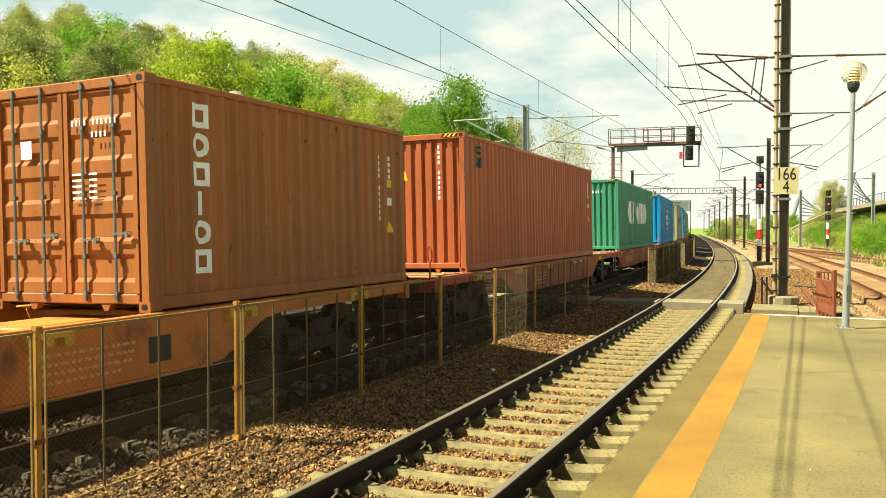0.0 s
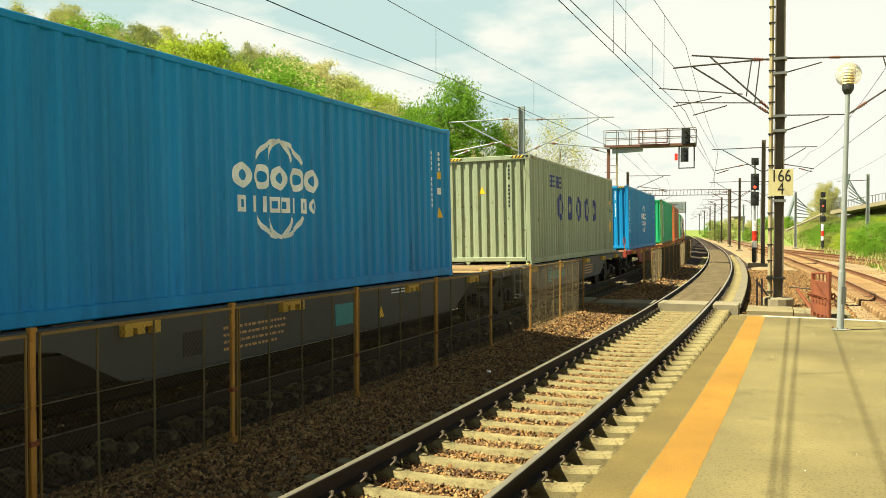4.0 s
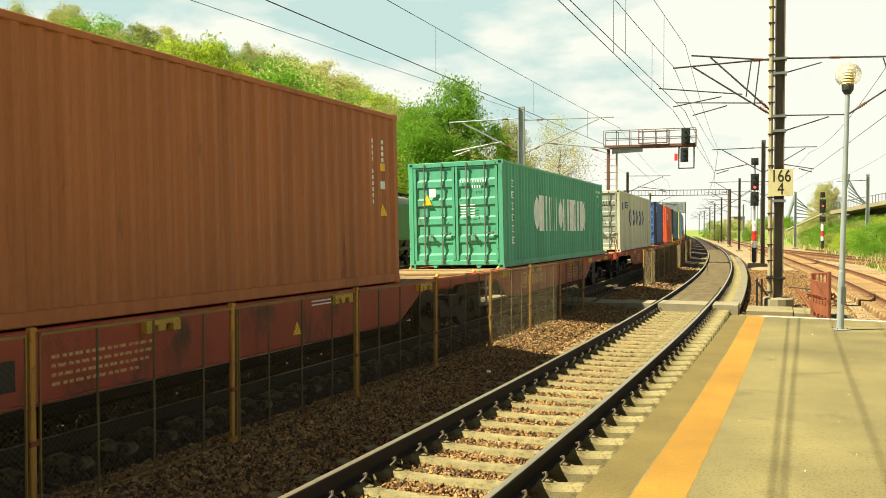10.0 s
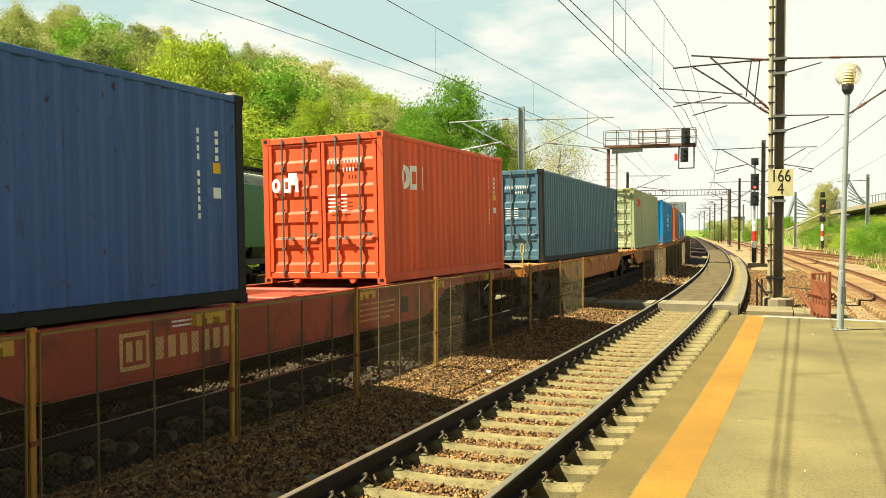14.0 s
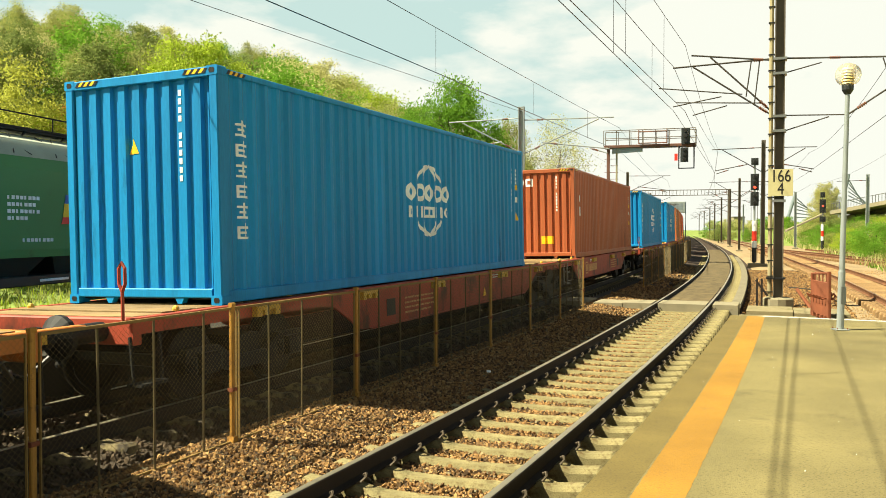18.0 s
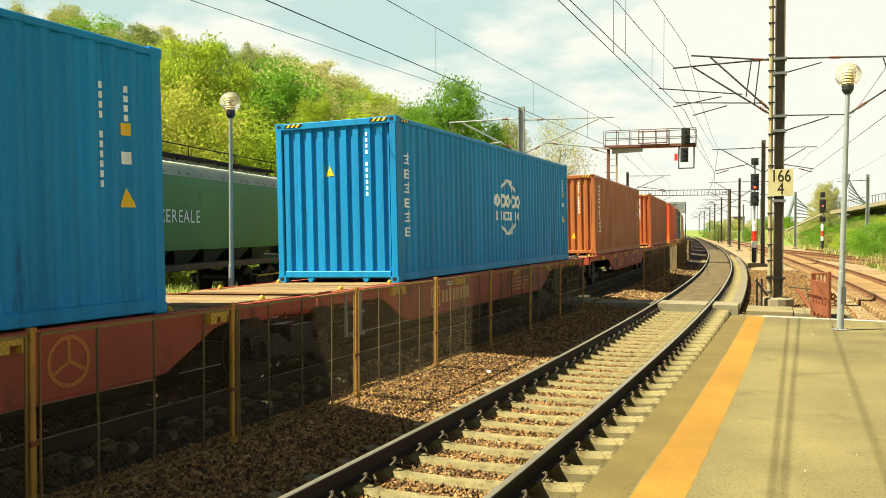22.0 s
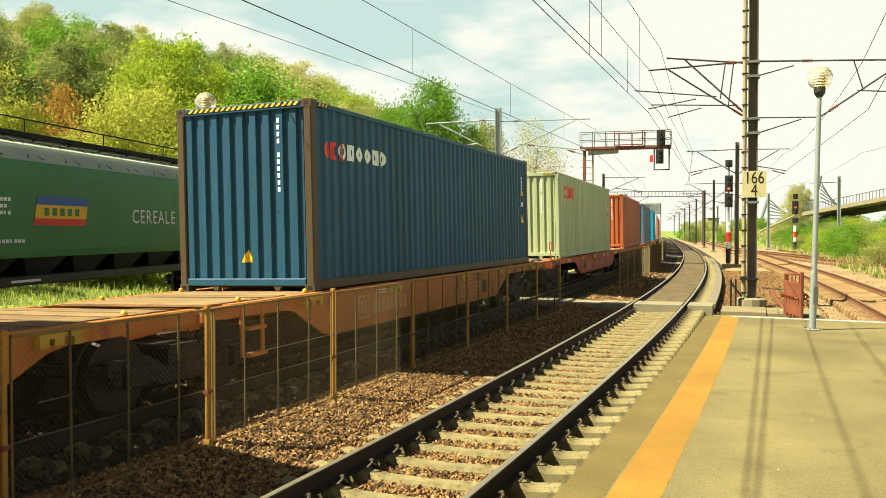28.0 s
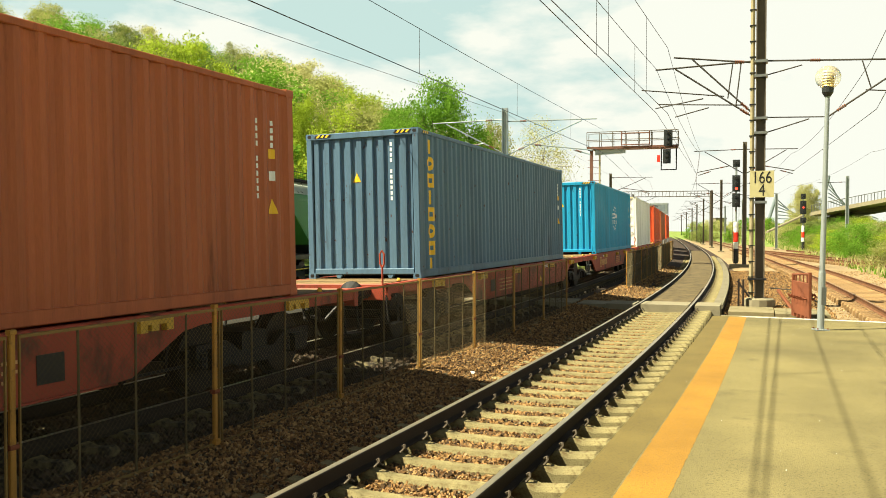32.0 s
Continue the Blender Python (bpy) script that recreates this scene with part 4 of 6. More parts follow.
# front end of each container along the train, in metres from the place it passes at the start
FRONT = {1: -2.7, 2: 6.44, 3: 24.19, 4: 40.87, 5: 58.79, 6: 75.6, 7: 93.75, 8: 110.41, 9: 128.45, 10: 144.96, 11: 160.58, 12: 170.47, 13: 180.31, 14: 197.89,
         15: 214.49, 16: 232.62, 17: 249.28, 18: 267.34, 19: 284.02, 20: 301.89, 21: 318.72, 22: 336.75, 23: 353.29, 24: 371.5, 25: 388.25, 26: 406.88,
         27: 422.91, 28: 440.98, 29: 457.64, 30: 475.71}
KIND = {1: "20", 11: "20", 12: "20", 9: "40", 10: "40", 13: "40"}
SPEED_T, SPEED = (0, 8, 16, 24, 32), (11.74, 12.04, 12.11, 11.90, 11.945)      # metres a second
COUPLING, PERIOD = 3.934, 34.728
DECK_Z = 1.165
HALF = PERIOD / 4


way_t = np.arange(0, 32.01, 0.01)
way_run = np.concatenate([[0], np.cumsum(np.interp(way_t[1:] - 0.005, SPEED_T, SPEED) * 0.01)])


def run(t):
    """Metres that the train has rolled after t seconds."""
    return float(np.interp(t, way_t, way_run))


def wheelset():
    w = Geo()
    prof = [(0.08, -0.07), (0.40, -0.07), (0.43, -0.065), (0.45, -0.01), (0.46, 0.05), (0.495, 0.058), (0.495, 0.085), (0.40, 0.09), (0.36, 0.05), (0.12, 0.06), (0.08, 0.10)]
    for sgn in (1, -1):
        w.lathe([(r, sgn * 0.75 - sgn * z) for r, z in prof], 20, "x", (0, 0, 0))
    w.tube((-1.05, 0, 0), (1.05, 0, 0), 0.075, 10)
    return w.mesh("wheelset", M["wheel"])


WHEELSET, ROLLING, UNITS = wheelset(), [], []
bog = Geo()
for sgn in (1, -1):
    bog.extrude([(-1.25, 0.50), (-1.25, 0.66), (-0.65, 0.66), (-0.35, 0.48), (0.35, 0.48), (0.65, 0.66), (1.25, 0.66), (1.25, 0.50), (0.75, 0.42), (0.4, 0.30), (-0.4, 0.30), (-0.75, 0.42)],
                "x", sgn * 1.0 - 0.05, sgn * 1.0 + 0.05)
    for y in (-0.9, 0.9):
        bog.box(sgn * 1.02 - 0.13, sgn * 1.02 + 0.13, y - 0.15, y + 0.15, 0.34, 0.60, 0.03)
        for dy in (-0.23, 0.23):
            bog.lathe([(0.07, 0.36), (0.085, 0.40), (0.07, 0.44), (0.085, 0.48), (0.07, 0.52), (0.085, 0.56)], 8, "z", (sgn * 1.02, y + dy, 0))
bog.box(-1.0, 1.0, -0.28, 0.28, 0.45, 0.72, 0.04)
bog.box(-0.95, 0.95, -1.3, -1.2, 0.5, 0.6)
bog.box(-0.95, 0.95, 1.2, 1.3, 0.5, 0.6)
BOGIE = bog.mesh("bogie_frame", M["steel_dark"])


def bogie(parent, y):
    b = part("bogie", BOGIE, None, parent, "dark two-axle bogie", at=pose(0, y, 0))
    for dy in (-0.9, 0.9):
        ROLLING.append((part("wheelset", WHEELSET, None, b, at=pose(0, dy, 0.46)), dy))


SPIGOT = Geo().lathe([(0.04, 0.0), (0.04, 0.03), (0.03, 0.05), (0.012, 0.065)], 8).mesh("spigot", M["yellow"])


def wagon_unit(colour, lead, label, patch=None):
    """Half of an articulated wagon. lead: its coupled end faces the front of the train."""
    u = base("container_wagon", pose(0, 0, 0), label, "container wagon", "wagons of the freight train")
    f = 1 if lead else -1                                # f * y runs from the coupled end to the joint
    m = M[colour]
    y0, y1 = -HALF + 0.62, HALF - 0.12

    def ys(a):
        return f * a
    # deep side sills, tapering up over the bogies
    outline = [(y0, 1.13), (y1, 1.13), (y1, 0.97), (6.7, 0.95), (6.45, 0.90), (5.65, 0.50), (5.4, 0.48), (-2.9, 0.48), (-3.15, 0.50), (-3.95, 0.90), (-4.3, 0.95), (y0, 0.97)]
    pts = [(ys(a), z) for a, z in outline]
    if f < 0:
        pts = pts[::-1]
    for sgn in (1, -1):
        sill = part("side_sill", Geo().extrude(pts, "x", sgn * 1.27 - 0.02, sgn * 1.27 + 0.02), m, u, "deep-bellied side beam")
        part("flange", Geo().box(sgn * 1.27 - 0.06, sgn * 1.27 + 0.06, -HALF + 0.62, HALF - 0.15, 1.115, 1.145, 0.008), m, sill)
        part("flange", Geo().box(sgn * 1.27 - 0.06, sgn * 1.27 + 0.06, min(ys(-2.9), ys(5.4)), max(ys(-2.9), ys(5.4)), 0.465, 0.49, 0.006), m, sill)
        for a in (-6.0, -3.2, -0.4, 3.4, 6.3):
            comb = [(0, 1.09), (0.51, 1.09), (0.51, 0.96), (0.40, 0.96), (0.40, 1.04), (0.28, 1.04), (0.28, 0.97), (0.17, 0.97), (0.17, 1.04), (0.11, 1.04), (0.11, 0.96), (0, 0.96)]
            fold = Geo().extrude([(ys(a) + u_, z) for u_, z in comb], "x", min(sgn * 1.29, sgn * 1.37), max(sgn * 1.29, sgn * 1.37))
            part("folding_lock", fold, M["yellow"], sill, "yellow folding container lock")
        if sgn > 0:
            if lead:
                part("side_plate", Geo().box(1.292, 1.297, ys(1.4) - 0.35, ys(1.4) + 0.35, 0.62, 0.94), M[patch] if patch else m, sill, "flat plate on the beam")
            else:
                tone = M[patch] if patch else M["mark_cream"]
                frame_ = Geo()
                y_ = ys(3.55) if f > 0 else ys(4.5)
                for a0, a1, z0, z1 in ((0, 0.42, 0.60, 0.645), (0, 0.42, 0.945, 0.99), (0, 0.045, 0.645, 0.945), (0.375, 0.42, 0.645, 0.945)):
                    frame_.box(1.292, 1.296, y_ + a0, y_ + a1, z0, z1)
                part("emblem_frame", frame_, tone, sill, "hollow cream emblem")
                for k in range(2):
                    part("emblem_bar", Geo().box(1.292, 1.296, y_ + 0.09 + k * 0.14, y_ + 0.18 + k * 0.14, 0.69, 0.90), tone, sill)
                for k in range(8):
                    part("letter_bar", Geo().box(1.292, 1.296, y_ + 0.52 + k * 0.19, y_ + 0.64 + k * 0.19, 0.66, 0.90), tone, sill)
            for k in range(4):
                row, a = Geo(), ys(-1.0) - 0.55
                for q in range(14 - 2 * (k == 0)):
                    row.box(1.292, 1.297, a, a + (0.05 if (q + k) % 3 else 0.09), 0.60 + k * 0.085, 0.632 + k * 0.085)
                    a += 0.075 if (q + k) % 3 else 0.13
                part("side_print", row, M["mark_cream"], sill)
            for k in range(2):
                part("side_print", Geo().box(1.292, 1.296, ys(3.3) - 0.42, ys(3.3) + 0.40 - 0.1 * k, 1.03 - k * 0.05, 1.05 - k * 0.05), M["mark_white"], sill)
            part("side_opening", Geo().box(1.292, 1.299, ys(-2.1) - 0.16, ys(-2.1) + 0.16, 0.62, 0.90), M["mark_black"], sill, "dark opening")
            if lead:
                part("warning_plate", Geo().extrude([(ys(2.5) - 0.10, 0.62), (ys(2.5) + 0.10, 0.62), (ys(2.5), 0.80)], "x", 1.292, 1.299), M["mark_yellow"], sill)
    # crossbeams and deck plates
    for a in (-6.9, -5.6, -4.2, -2.6, -0.8, 1.0, 2.8, 4.6, 6.2):
        part("crossbeam", Geo().box(-1.25, 1.25, ys(a) - 0.14, ys(a) + 0.14, 0.95, 1.12, 0.02), m, u)
    part("centre_beam", Geo().box(-0.42, 0.42, y0 if f > 0 else -y1, y1 if f > 0 else -y0, 0.88, 1.06, 0.02), m, u)
    wear = random.Random(len(UNITS))
    for a0, a1, n_ in ((y0 + 0.13, -3.4, 9), (5.6, y1 - 0.24, 6)):        # loose worn boards over the bogies
        w_ = (a1 - a0) / n_
        for i in range(n_):
            mid, x_end = ys(a0 + (i + 0.5) * w_), 1.20 - wear.choice((0, 0, 0.02, 0.05, 0.10))
            ragged = Geo()
            half_ = w_ / 2 - wear.uniform(0.008, 0.03)
            ends_ = [(x_end - wear.uniform(0, 0.05), k * half_ / 3) for k in (-3, -1, 1, 3)]
            ragged.extrude([(-1.20, -half_), *ends_, (-1.20, half_)], "z", 0.0, wear.uniform(0.014, 0.03))
            part("deck_board", ragged, M["deck"], u, "worn brown deck board", at=pose(0, mid, 1.122, wear.uniform(-0.7, 0.7), wear.uniform(-0.3, 0.1), wear.uniform(-0.8, 0.8)))
    for a in (-7.2, -4.9, 5.9, 7.6):
        for sgn in (1, -1):
            part("spigot", SPIGOT, None, u, "worn yellow locking spigot", at=pose(sgn * 1.12, ys(a), 1.141))
    # headstock, buffers and coupling
    part("headstock", Geo().box(-1.30, 1.30, min(ys(y0), ys(y0 + 0.12)), max(ys(y0), ys(y0 + 0.12)), 0.86, 1.142, 0.015), m, u)
    yy = ys(y0)
    for sgn in (1, -1):
        d = -f
        part("buffer", Geo().tube((sgn * 0.875, yy, 1.0), (sgn * 0.875, yy + d * 0.42, 1.0), 0.105, 12).lathe(
            [(0.09, yy + d * 0.40), (0.225, yy + d * 0.52), (0.225, yy + d * 0.56), (0.16, yy + d * 0.585)], 16, "y", (sgn * 0.875, 0, 1.0)), M["steel_dark"], u, "dark round buffer")
        part("handrail", Geo().line([(sgn * 1.22, yy + d * 0.05, 1.12), (sgn * 1.22, yy + d * 0.05, 1.42), (sgn * 1.18, yy + d * 0.05, 1.50), (sgn * 1.18, yy + d * 0.05, 1.66), (sgn * 1.22, yy + d * 0.05, 1.72), (sgn * 1.26, yy + d * 0.05, 1.66), (sgn * 1.26, yy + d * 0.05, 1.50), (sgn * 1.22, yy + d * 0.05, 1.42)], 0.018, 6)
             if sgn == f else Geo().box(sgn * 1.22 - 0.03, sgn * 1.22 + 0.03, yy, yy + d * 0.1 if d > 0 else yy, 1.1, 1.14).box(
                 sgn * 1.22 - 0.03, sgn * 1.22 + 0.03, min(yy, yy + d * 0.1), max(yy, yy + d * 0.1), 1.0, 1.1), M["yellow"] if colour == "wagon_orange" else M["wagon_red"], u, "painted grab handle")
        part("foot_step", Geo().line([(sgn * 1.26, yy, 0.95), (sgn * 1.30, yy, 0.45), (sgn * 1.30, yy - d * 0.42, 0.45), (sgn * 1.26, yy - d * 0.42, 0.95)], 0.022, 5).box(
            sgn * 1.30 - 0.10, sgn * 1.30 + 0.10, min(yy, yy - d * 0.42), max(yy, yy - d * 0.42), 0.43, 0.46), M["steel_dark"], u)
    part("coupling_hook", Geo().tube((0, yy, 0.98), (0, yy - f * 0.5, 0.98), 0.05, 8).tube((0, yy - f * 0.45, 1.0), (0.02, yy - f * 0.56, 0.72), 0.035, 8), M["steel_dark"], u)
    part("brake_pipe", Geo().line([(0.4, yy, 0.9), (0.42, yy - f * 0.25, 0.75), (0.3, yy - f * 0.45, 0.55), (0.1, yy - f * 0.58, 0.62)], 0.028, 6), M["mark_black"], u)
    for sgn in (1, -1):
        part("joint_arm", Geo().extrude([(ys(HALF - 1.0), 1.0), (ys(HALF - 0.1), 1.02), (ys(HALF - 0.1), 0.85), (ys(HALF - 0.9), 0.80)], "x", sgn * 0.7 - 0.05, sgn * 0.7 + 0.05), m, u)
    if not lead:
        a, b = ys(7.3), ys(7.76)
        for sgn in (1, -1):
            x0, x1 = min(sgn * 1.27, sgn * 1.30), max(sgn * 1.27, sgn * 1.30)
            step_m = m if colour == "wagon_orange" else M["galv"]
            frame_ = part("step_frame", Geo().box(x0, x1, a - 0.03, a + 0.03, 0.44, 1.1), step_m, u, "steel step frame below the deck")
            part("upright", Geo().box(x0, x1, b - 0.03, b + 0.03, 0.44, 1.1), step_m, frame_)
            for z in (0.44, 0.78):
                part("tread", Geo().box(min(sgn * 1.26, sgn * 1.38), max(sgn * 1.26, sgn * 1.38), min(a, b) + 0.03, max(a, b) - 0.03, z, z + 0.045), step_m, frame_)
    part("brake_rod", Geo().tube((0.9, -4.5, 0.42), (0.9, 5.5, 0.42), 0.02, 5).box(-0.3, 0.5, -0.6, 0.6, 0.50, 0.85, 0.06), M["steel_dark"], u, "brake gear under the frame")
    bogie(u, ys(-HALF + 0.62 + 2.35))
    if lead:
        bogie(u, HALF)
    return u


def train_pose(s):
    """The pose of a wagon half whose middle is at s along the line."""
    a, b = along(s - 6.0, -GAP), along(s + 6.0, -GAP)
    mid, d = (a + b) / 2, b - a
    return pose(mid.x, mid.y, 0, 0, 0, -math.degrees(math.atan2(d.x, d.y))) @ pose(0, 0, 0, 0, -CANT, 0)


WAGON_COLOUR = ["wagon_orange", "wagon_red", "wagon_grey", "wagon_red", "wagon_red", "wagon_red", "wagon_orange", "wagon_red", "wagon_red", "wagon_red",
                "wagon_orange", "wagon_red", "wagon_red", "wagon_red"]
COLOUR_WORD = {"wagon_orange": "orange", "wagon_red": "red", "wagon_grey": "dark grey"}
LOADS, WHEEL_AT = [], []
for k in range(14):
    col = WAGON_COLOUR[k]
    for half in (0, 1):
        where = COUPLING + (k - 1) * PERIOD + PERIOD / 4 + half * PERIOD / 2
        unit = wagon_unit(col, half == 0, COLOUR_WORD[col] + " flat container wagon with a deep side beam", "mark_teal" if col == "wagon_grey" else None)
        UNITS.append((unit, where))
        WHEEL_AT += [where] * (len(ROLLING) - len(WHEEL_AT))
unit, where = min(UNITS, key=lambda q: abs(q[1] - FRONT[17] - 6.1))
y_ = FRONT[17] + 10.8 - where
wheel_mark = Geo()
spin = [k * math.tau / 24 for k in range(24)]
for x in (1.292, 1.298):
    for r in (0.25, 0.21):
        wheel_mark.v += [(x, y_ + r * math.cos(q), 0.81 + r * math.sin(q)) for q in spin]
for k in range(24):
    n = (k + 1) % 24
    wheel_mark.f += [(48 + k, 48 + n, 72 + n, 72 + k), (k, 24 + k, 24 + n, n), (k, n, 48 + n, 48 + k), (24 + k, 72 + k, 72 + n, 24 + n)]
beam_of = [c for c in unit.children if c.name.startswith("side_sill")][0]
for k in range(3):
    a = math.pi / 2 + k * math.tau / 3
    part("emblem_spoke", Geo().extrude([(y_ + p * math.cos(a) - q * math.sin(a), 0.81 + p * math.sin(a) + q * math.cos(a)) for p, q in ((0.0, -0.018), (0.215, -0.018), (0.215, 0.018), (0.0, 0.018))], "x", 1.292, 1.2985), M["wagon_orange"], beam_of)
part("wheel_emblem", wheel_mark, M["wagon_orange"], beam_of, "orange wheel emblem on the beam")
for i, front in FRONT.items():
    kind = KIND.get(i, "40hc")
    centre = front + SIZES[kind][0] / 2
    unit, where = min(UNITS, key=lambda q: abs(q[1] - centre))
    LOADS.append((make(i), where, centre - where))


TURNING = list(ROLLING)         # the wheels of the moving train


def motions():
    """The train rolls towards the camera, its wheels turning."""
    for (wheels, dy), where in zip(TURNING, WHEEL_AT):
        first, last = (max(0, min(960, round(float(np.interp(where - d, way_run, way_t)) * FPS))) for d in (75, -22))   # within sight
        frames = sorted({0, 960, *range(first, last + 1)})
        start = run(first / FPS)
        walk(wheels, [(f_ / FPS, pose(0, dy, 0.46, math.degrees((run(min(max(f_, first), last) / FPS) - start) / 0.46), 0, 0)) for f_ in frames])
    times = [0.8 * i for i in range(41)]
    for unit, where in UNITS:
        walk(unit, [(t, train_pose(where - run(t))) for t in times])
    for load, where, ahead in LOADS:
        walk(load, [(t, train_pose(where - run(t)) @ pose(0, ahead, DECK_Z - 0.02)) for t in times])


# ---- crossing and platform end ----
part("end_line", Geo().add([along(END_S - 0.02, PE, TOP - 0.05), along(END_S - 0.45, 9.0, TOP - 0.05), along(END_S + 0.10, PE, TOP - 0.05), along(END_S - 0.33, 9.0, TOP - 0.05),
                            along(END_S - 0.02, PE + 0.62, TOP + 0.005), along(END_S - 0.45, 9.0, TOP + 0.005), along(END_S + 0.10, PE + 0.62, TOP + 0.005), along(END_S - 0.33, 9.0, TOP + 0.005)],
                           [(4, 5, 7, 6), (2, 3, 1, 0), (0, 1, 5, 4), (6, 7, 3, 2), (0, 4, 6, 2), (1, 3, 7, 5)]), M["white_line"], platform, "white kerb at the platform's end")
ramp = Geo()
for s, z, wide in ((END_S + 0.11, 0.06, 8.4), (9.6, -0.04, 8.4), (11.0, -0.14, 4.6), (14.5, -0.22, 4.4)):
    for side in (1.55, wide):
        ramp.v += [tuple(along(s, side, z)), tuple(along(s, side, -0.6))]
for a in (0, 4, 8):
    ramp.f += [(a, a + 2, a + 6, a + 4), (a, a + 4, a + 5, a + 1), (a + 2, a + 3, a + 7, a + 6)]
ramp.f += [(12, 14, 15, 13), (0, 1, 3, 2)]
solid("end_ramp", ramp, M["ramp"], "worn concrete ramp down from the platform's end", "ramp")
crossing = base("crossing", pose(0, 0, 0), "concrete slab crossing over the platform track", "crossing", kind="structure")
for lo, hi, z in ((0.83, 1.50, -0.005), (-0.66, 0.66, -0.01), (-1.65, -0.84, -0.02), (-2.5, -1.67, -0.04)):
    part("slab", strip(lo, hi, z, [14.75, 15.35, 15.95], 0.34), M["concrete"], crossing, "pale concrete crossing slab")
for lo, hi in ((1.72, 2.9), (2.93, 4.3)):
    part("slab", strip(lo, hi, -0.13 - 0.02 * (lo > 2), [14.6, 15.5, 16.4], 0.2), M["ramp"], crossing, "worn concrete slab of the path")
for lo, hi in ((-6.9, -5.55), (-5.3, -4.0), (-3.85, -2.75)):
    part("slab", strip(lo, hi, -0.05, [15.1, 16.6], 0.3), M["concrete"], crossing)
solid("track_infill", strip(-0.66, 0.66, -0.125, [16.0 + 2.5 * i for i in range(30)], 0.1), M["infill"], "packed sandy fill between the rails", "fill")
trough = base("cable_trough", pose(0, 0, 0), "row of concrete cable trough lids beside the rails", "cable trough", kind="structure")
for i in range(46):
    part("lid", strip(1.24, 1.52, -0.09, [16.3 + i * 1.0, 17.27 + i * 1.0], 0.12), M["trough"], trough)

# ---- fence between the tracks ----
FENCE_SIDE, FENCE_TOP, BAY = -2.385, 1.308, 2.575


def fence_mesh(width, low, high):
    """Chain-link of thin slanted wires between two posts, in the plane y, z."""
    r = Geo()
    cell, tilt = 0.056, high - low
    n = int((width + tilt) / cell)
    for k in (1, -1):
        for i in range(n + 1):
            a = i * cell - tilt
            p, q = (a, low), (a + tilt, high)
            if p[0] < 0:
                p = (0, low - a)
            if q[0] > width:
                q = (width, high - (a + tilt - width))
            if p[0] >= q[0]:
                continue
            if k < 0:
                p, q = (width - p[0], p[1]), (width - q[0], q[1])
            r.tube((0.006 * k, p[0], p[1]), (0.006 * k, q[0], q[1]), 0.0016, 3)
    return r.mesh("wire_mesh", M["wire_mesh"])


MESH = fence_mesh(BAY - 0.12, -0.09, FENCE_TOP - 0.04)
POST = Geo().box(-0.021, 0.021, -0.025, 0.025, -0.55, FENCE_TOP + 0.02, 0.008).box(-0.026, 0.026, -0.030, 0.030, FENCE_TOP - 0.01, FENCE_TOP + 0.03, 0.01).mesh("post", M["post"])
FOOT = Geo().extrude([(-0.07, -0.22), (0.07, -0.22), (0.03, -0.03), (-0.03, -0.03)], "x", -0.04, 0.04).mesh("foot", M["post"])
FRAME = Geo().box(-0.015, 0.015, 0.07, BAY - 0.07, FENCE_TOP - 0.04, FENCE_TOP - 0.015).box(-0.012, 0.012, 0.07, BAY - 0.07, -0.10, -0.075).box(-0.010, 0.010, 0.064, 0.076, -0.10, FENCE_TOP - 0.02).box(-0.010, 0.010, BAY - 0.076, BAY - 0.064, -0.10, FENCE_TOP - 0.02).mesh("panel_frame", M["frame"])
STAY = Geo().tube((0, 0, -0.09), (0, 0, FENCE_TOP - 0.03), 0.011, 6).mesh("stay", M["wire_mesh"])
COLLAR = Geo().box(-0.034, 0.034, -0.038, 0.038, 0.43, 0.47, 0.01).mesh("bracket", M["rusty"])


def fence(s_first, bays, side, label, near=0.0):
    f = base("wire_fence", pose(0, 0, 0), label, "fence", "fences between the tracks")
    for i in range(bays + 1):
        s = s_first + i * BAY + (near if i < 3 else 0)
        p = part("post", POST, None, f, "yellow painted steel post", at=stand(s, side))
        part("foot", FOOT, None, p)
        part("bracket", COLLAR, None, p)
        if i < bays:
            a, b = along(s, side), along(s + BAY, side)
            m = pose(a.x, a.y, 0, 0, 0, -math.degrees(math.atan2(b.x - a.x, b.y - a.y)))
            panel = part("panel_frame", FRAME, None, f, "steel panel frame", at=m)
            part("wire_mesh", MESH, None, panel, "rusty chain-link mesh", at=pose(0, 0.06, 0))
            for k in (1, 2, 3):
                part("stay", STAY, None, panel, at=pose(0, BAY * k / 4 + 0.02 * (k == 3), 0, 0, 0.4 * (k - 2), 0))
    return f


fence(-2.65 - 3 * BAY, 9, FENCE_SIDE, "low chain-link fence with yellow posts between the tracks", 0.17)
fence(22.7, 15, FENCE_SIDE + 0.25, "far stretch of chain-link fence between the tracks")

# ---- island platform behind the train, with its lamp ----
island = strip(-8.6, -6.45, TOP - 0.02, [-40 + 4 * i for i in range(20)], 1.0)
solid("island_platform", island, M["shade_asphalt"], "narrow island platform behind the train, darkened for its shade", "platform")


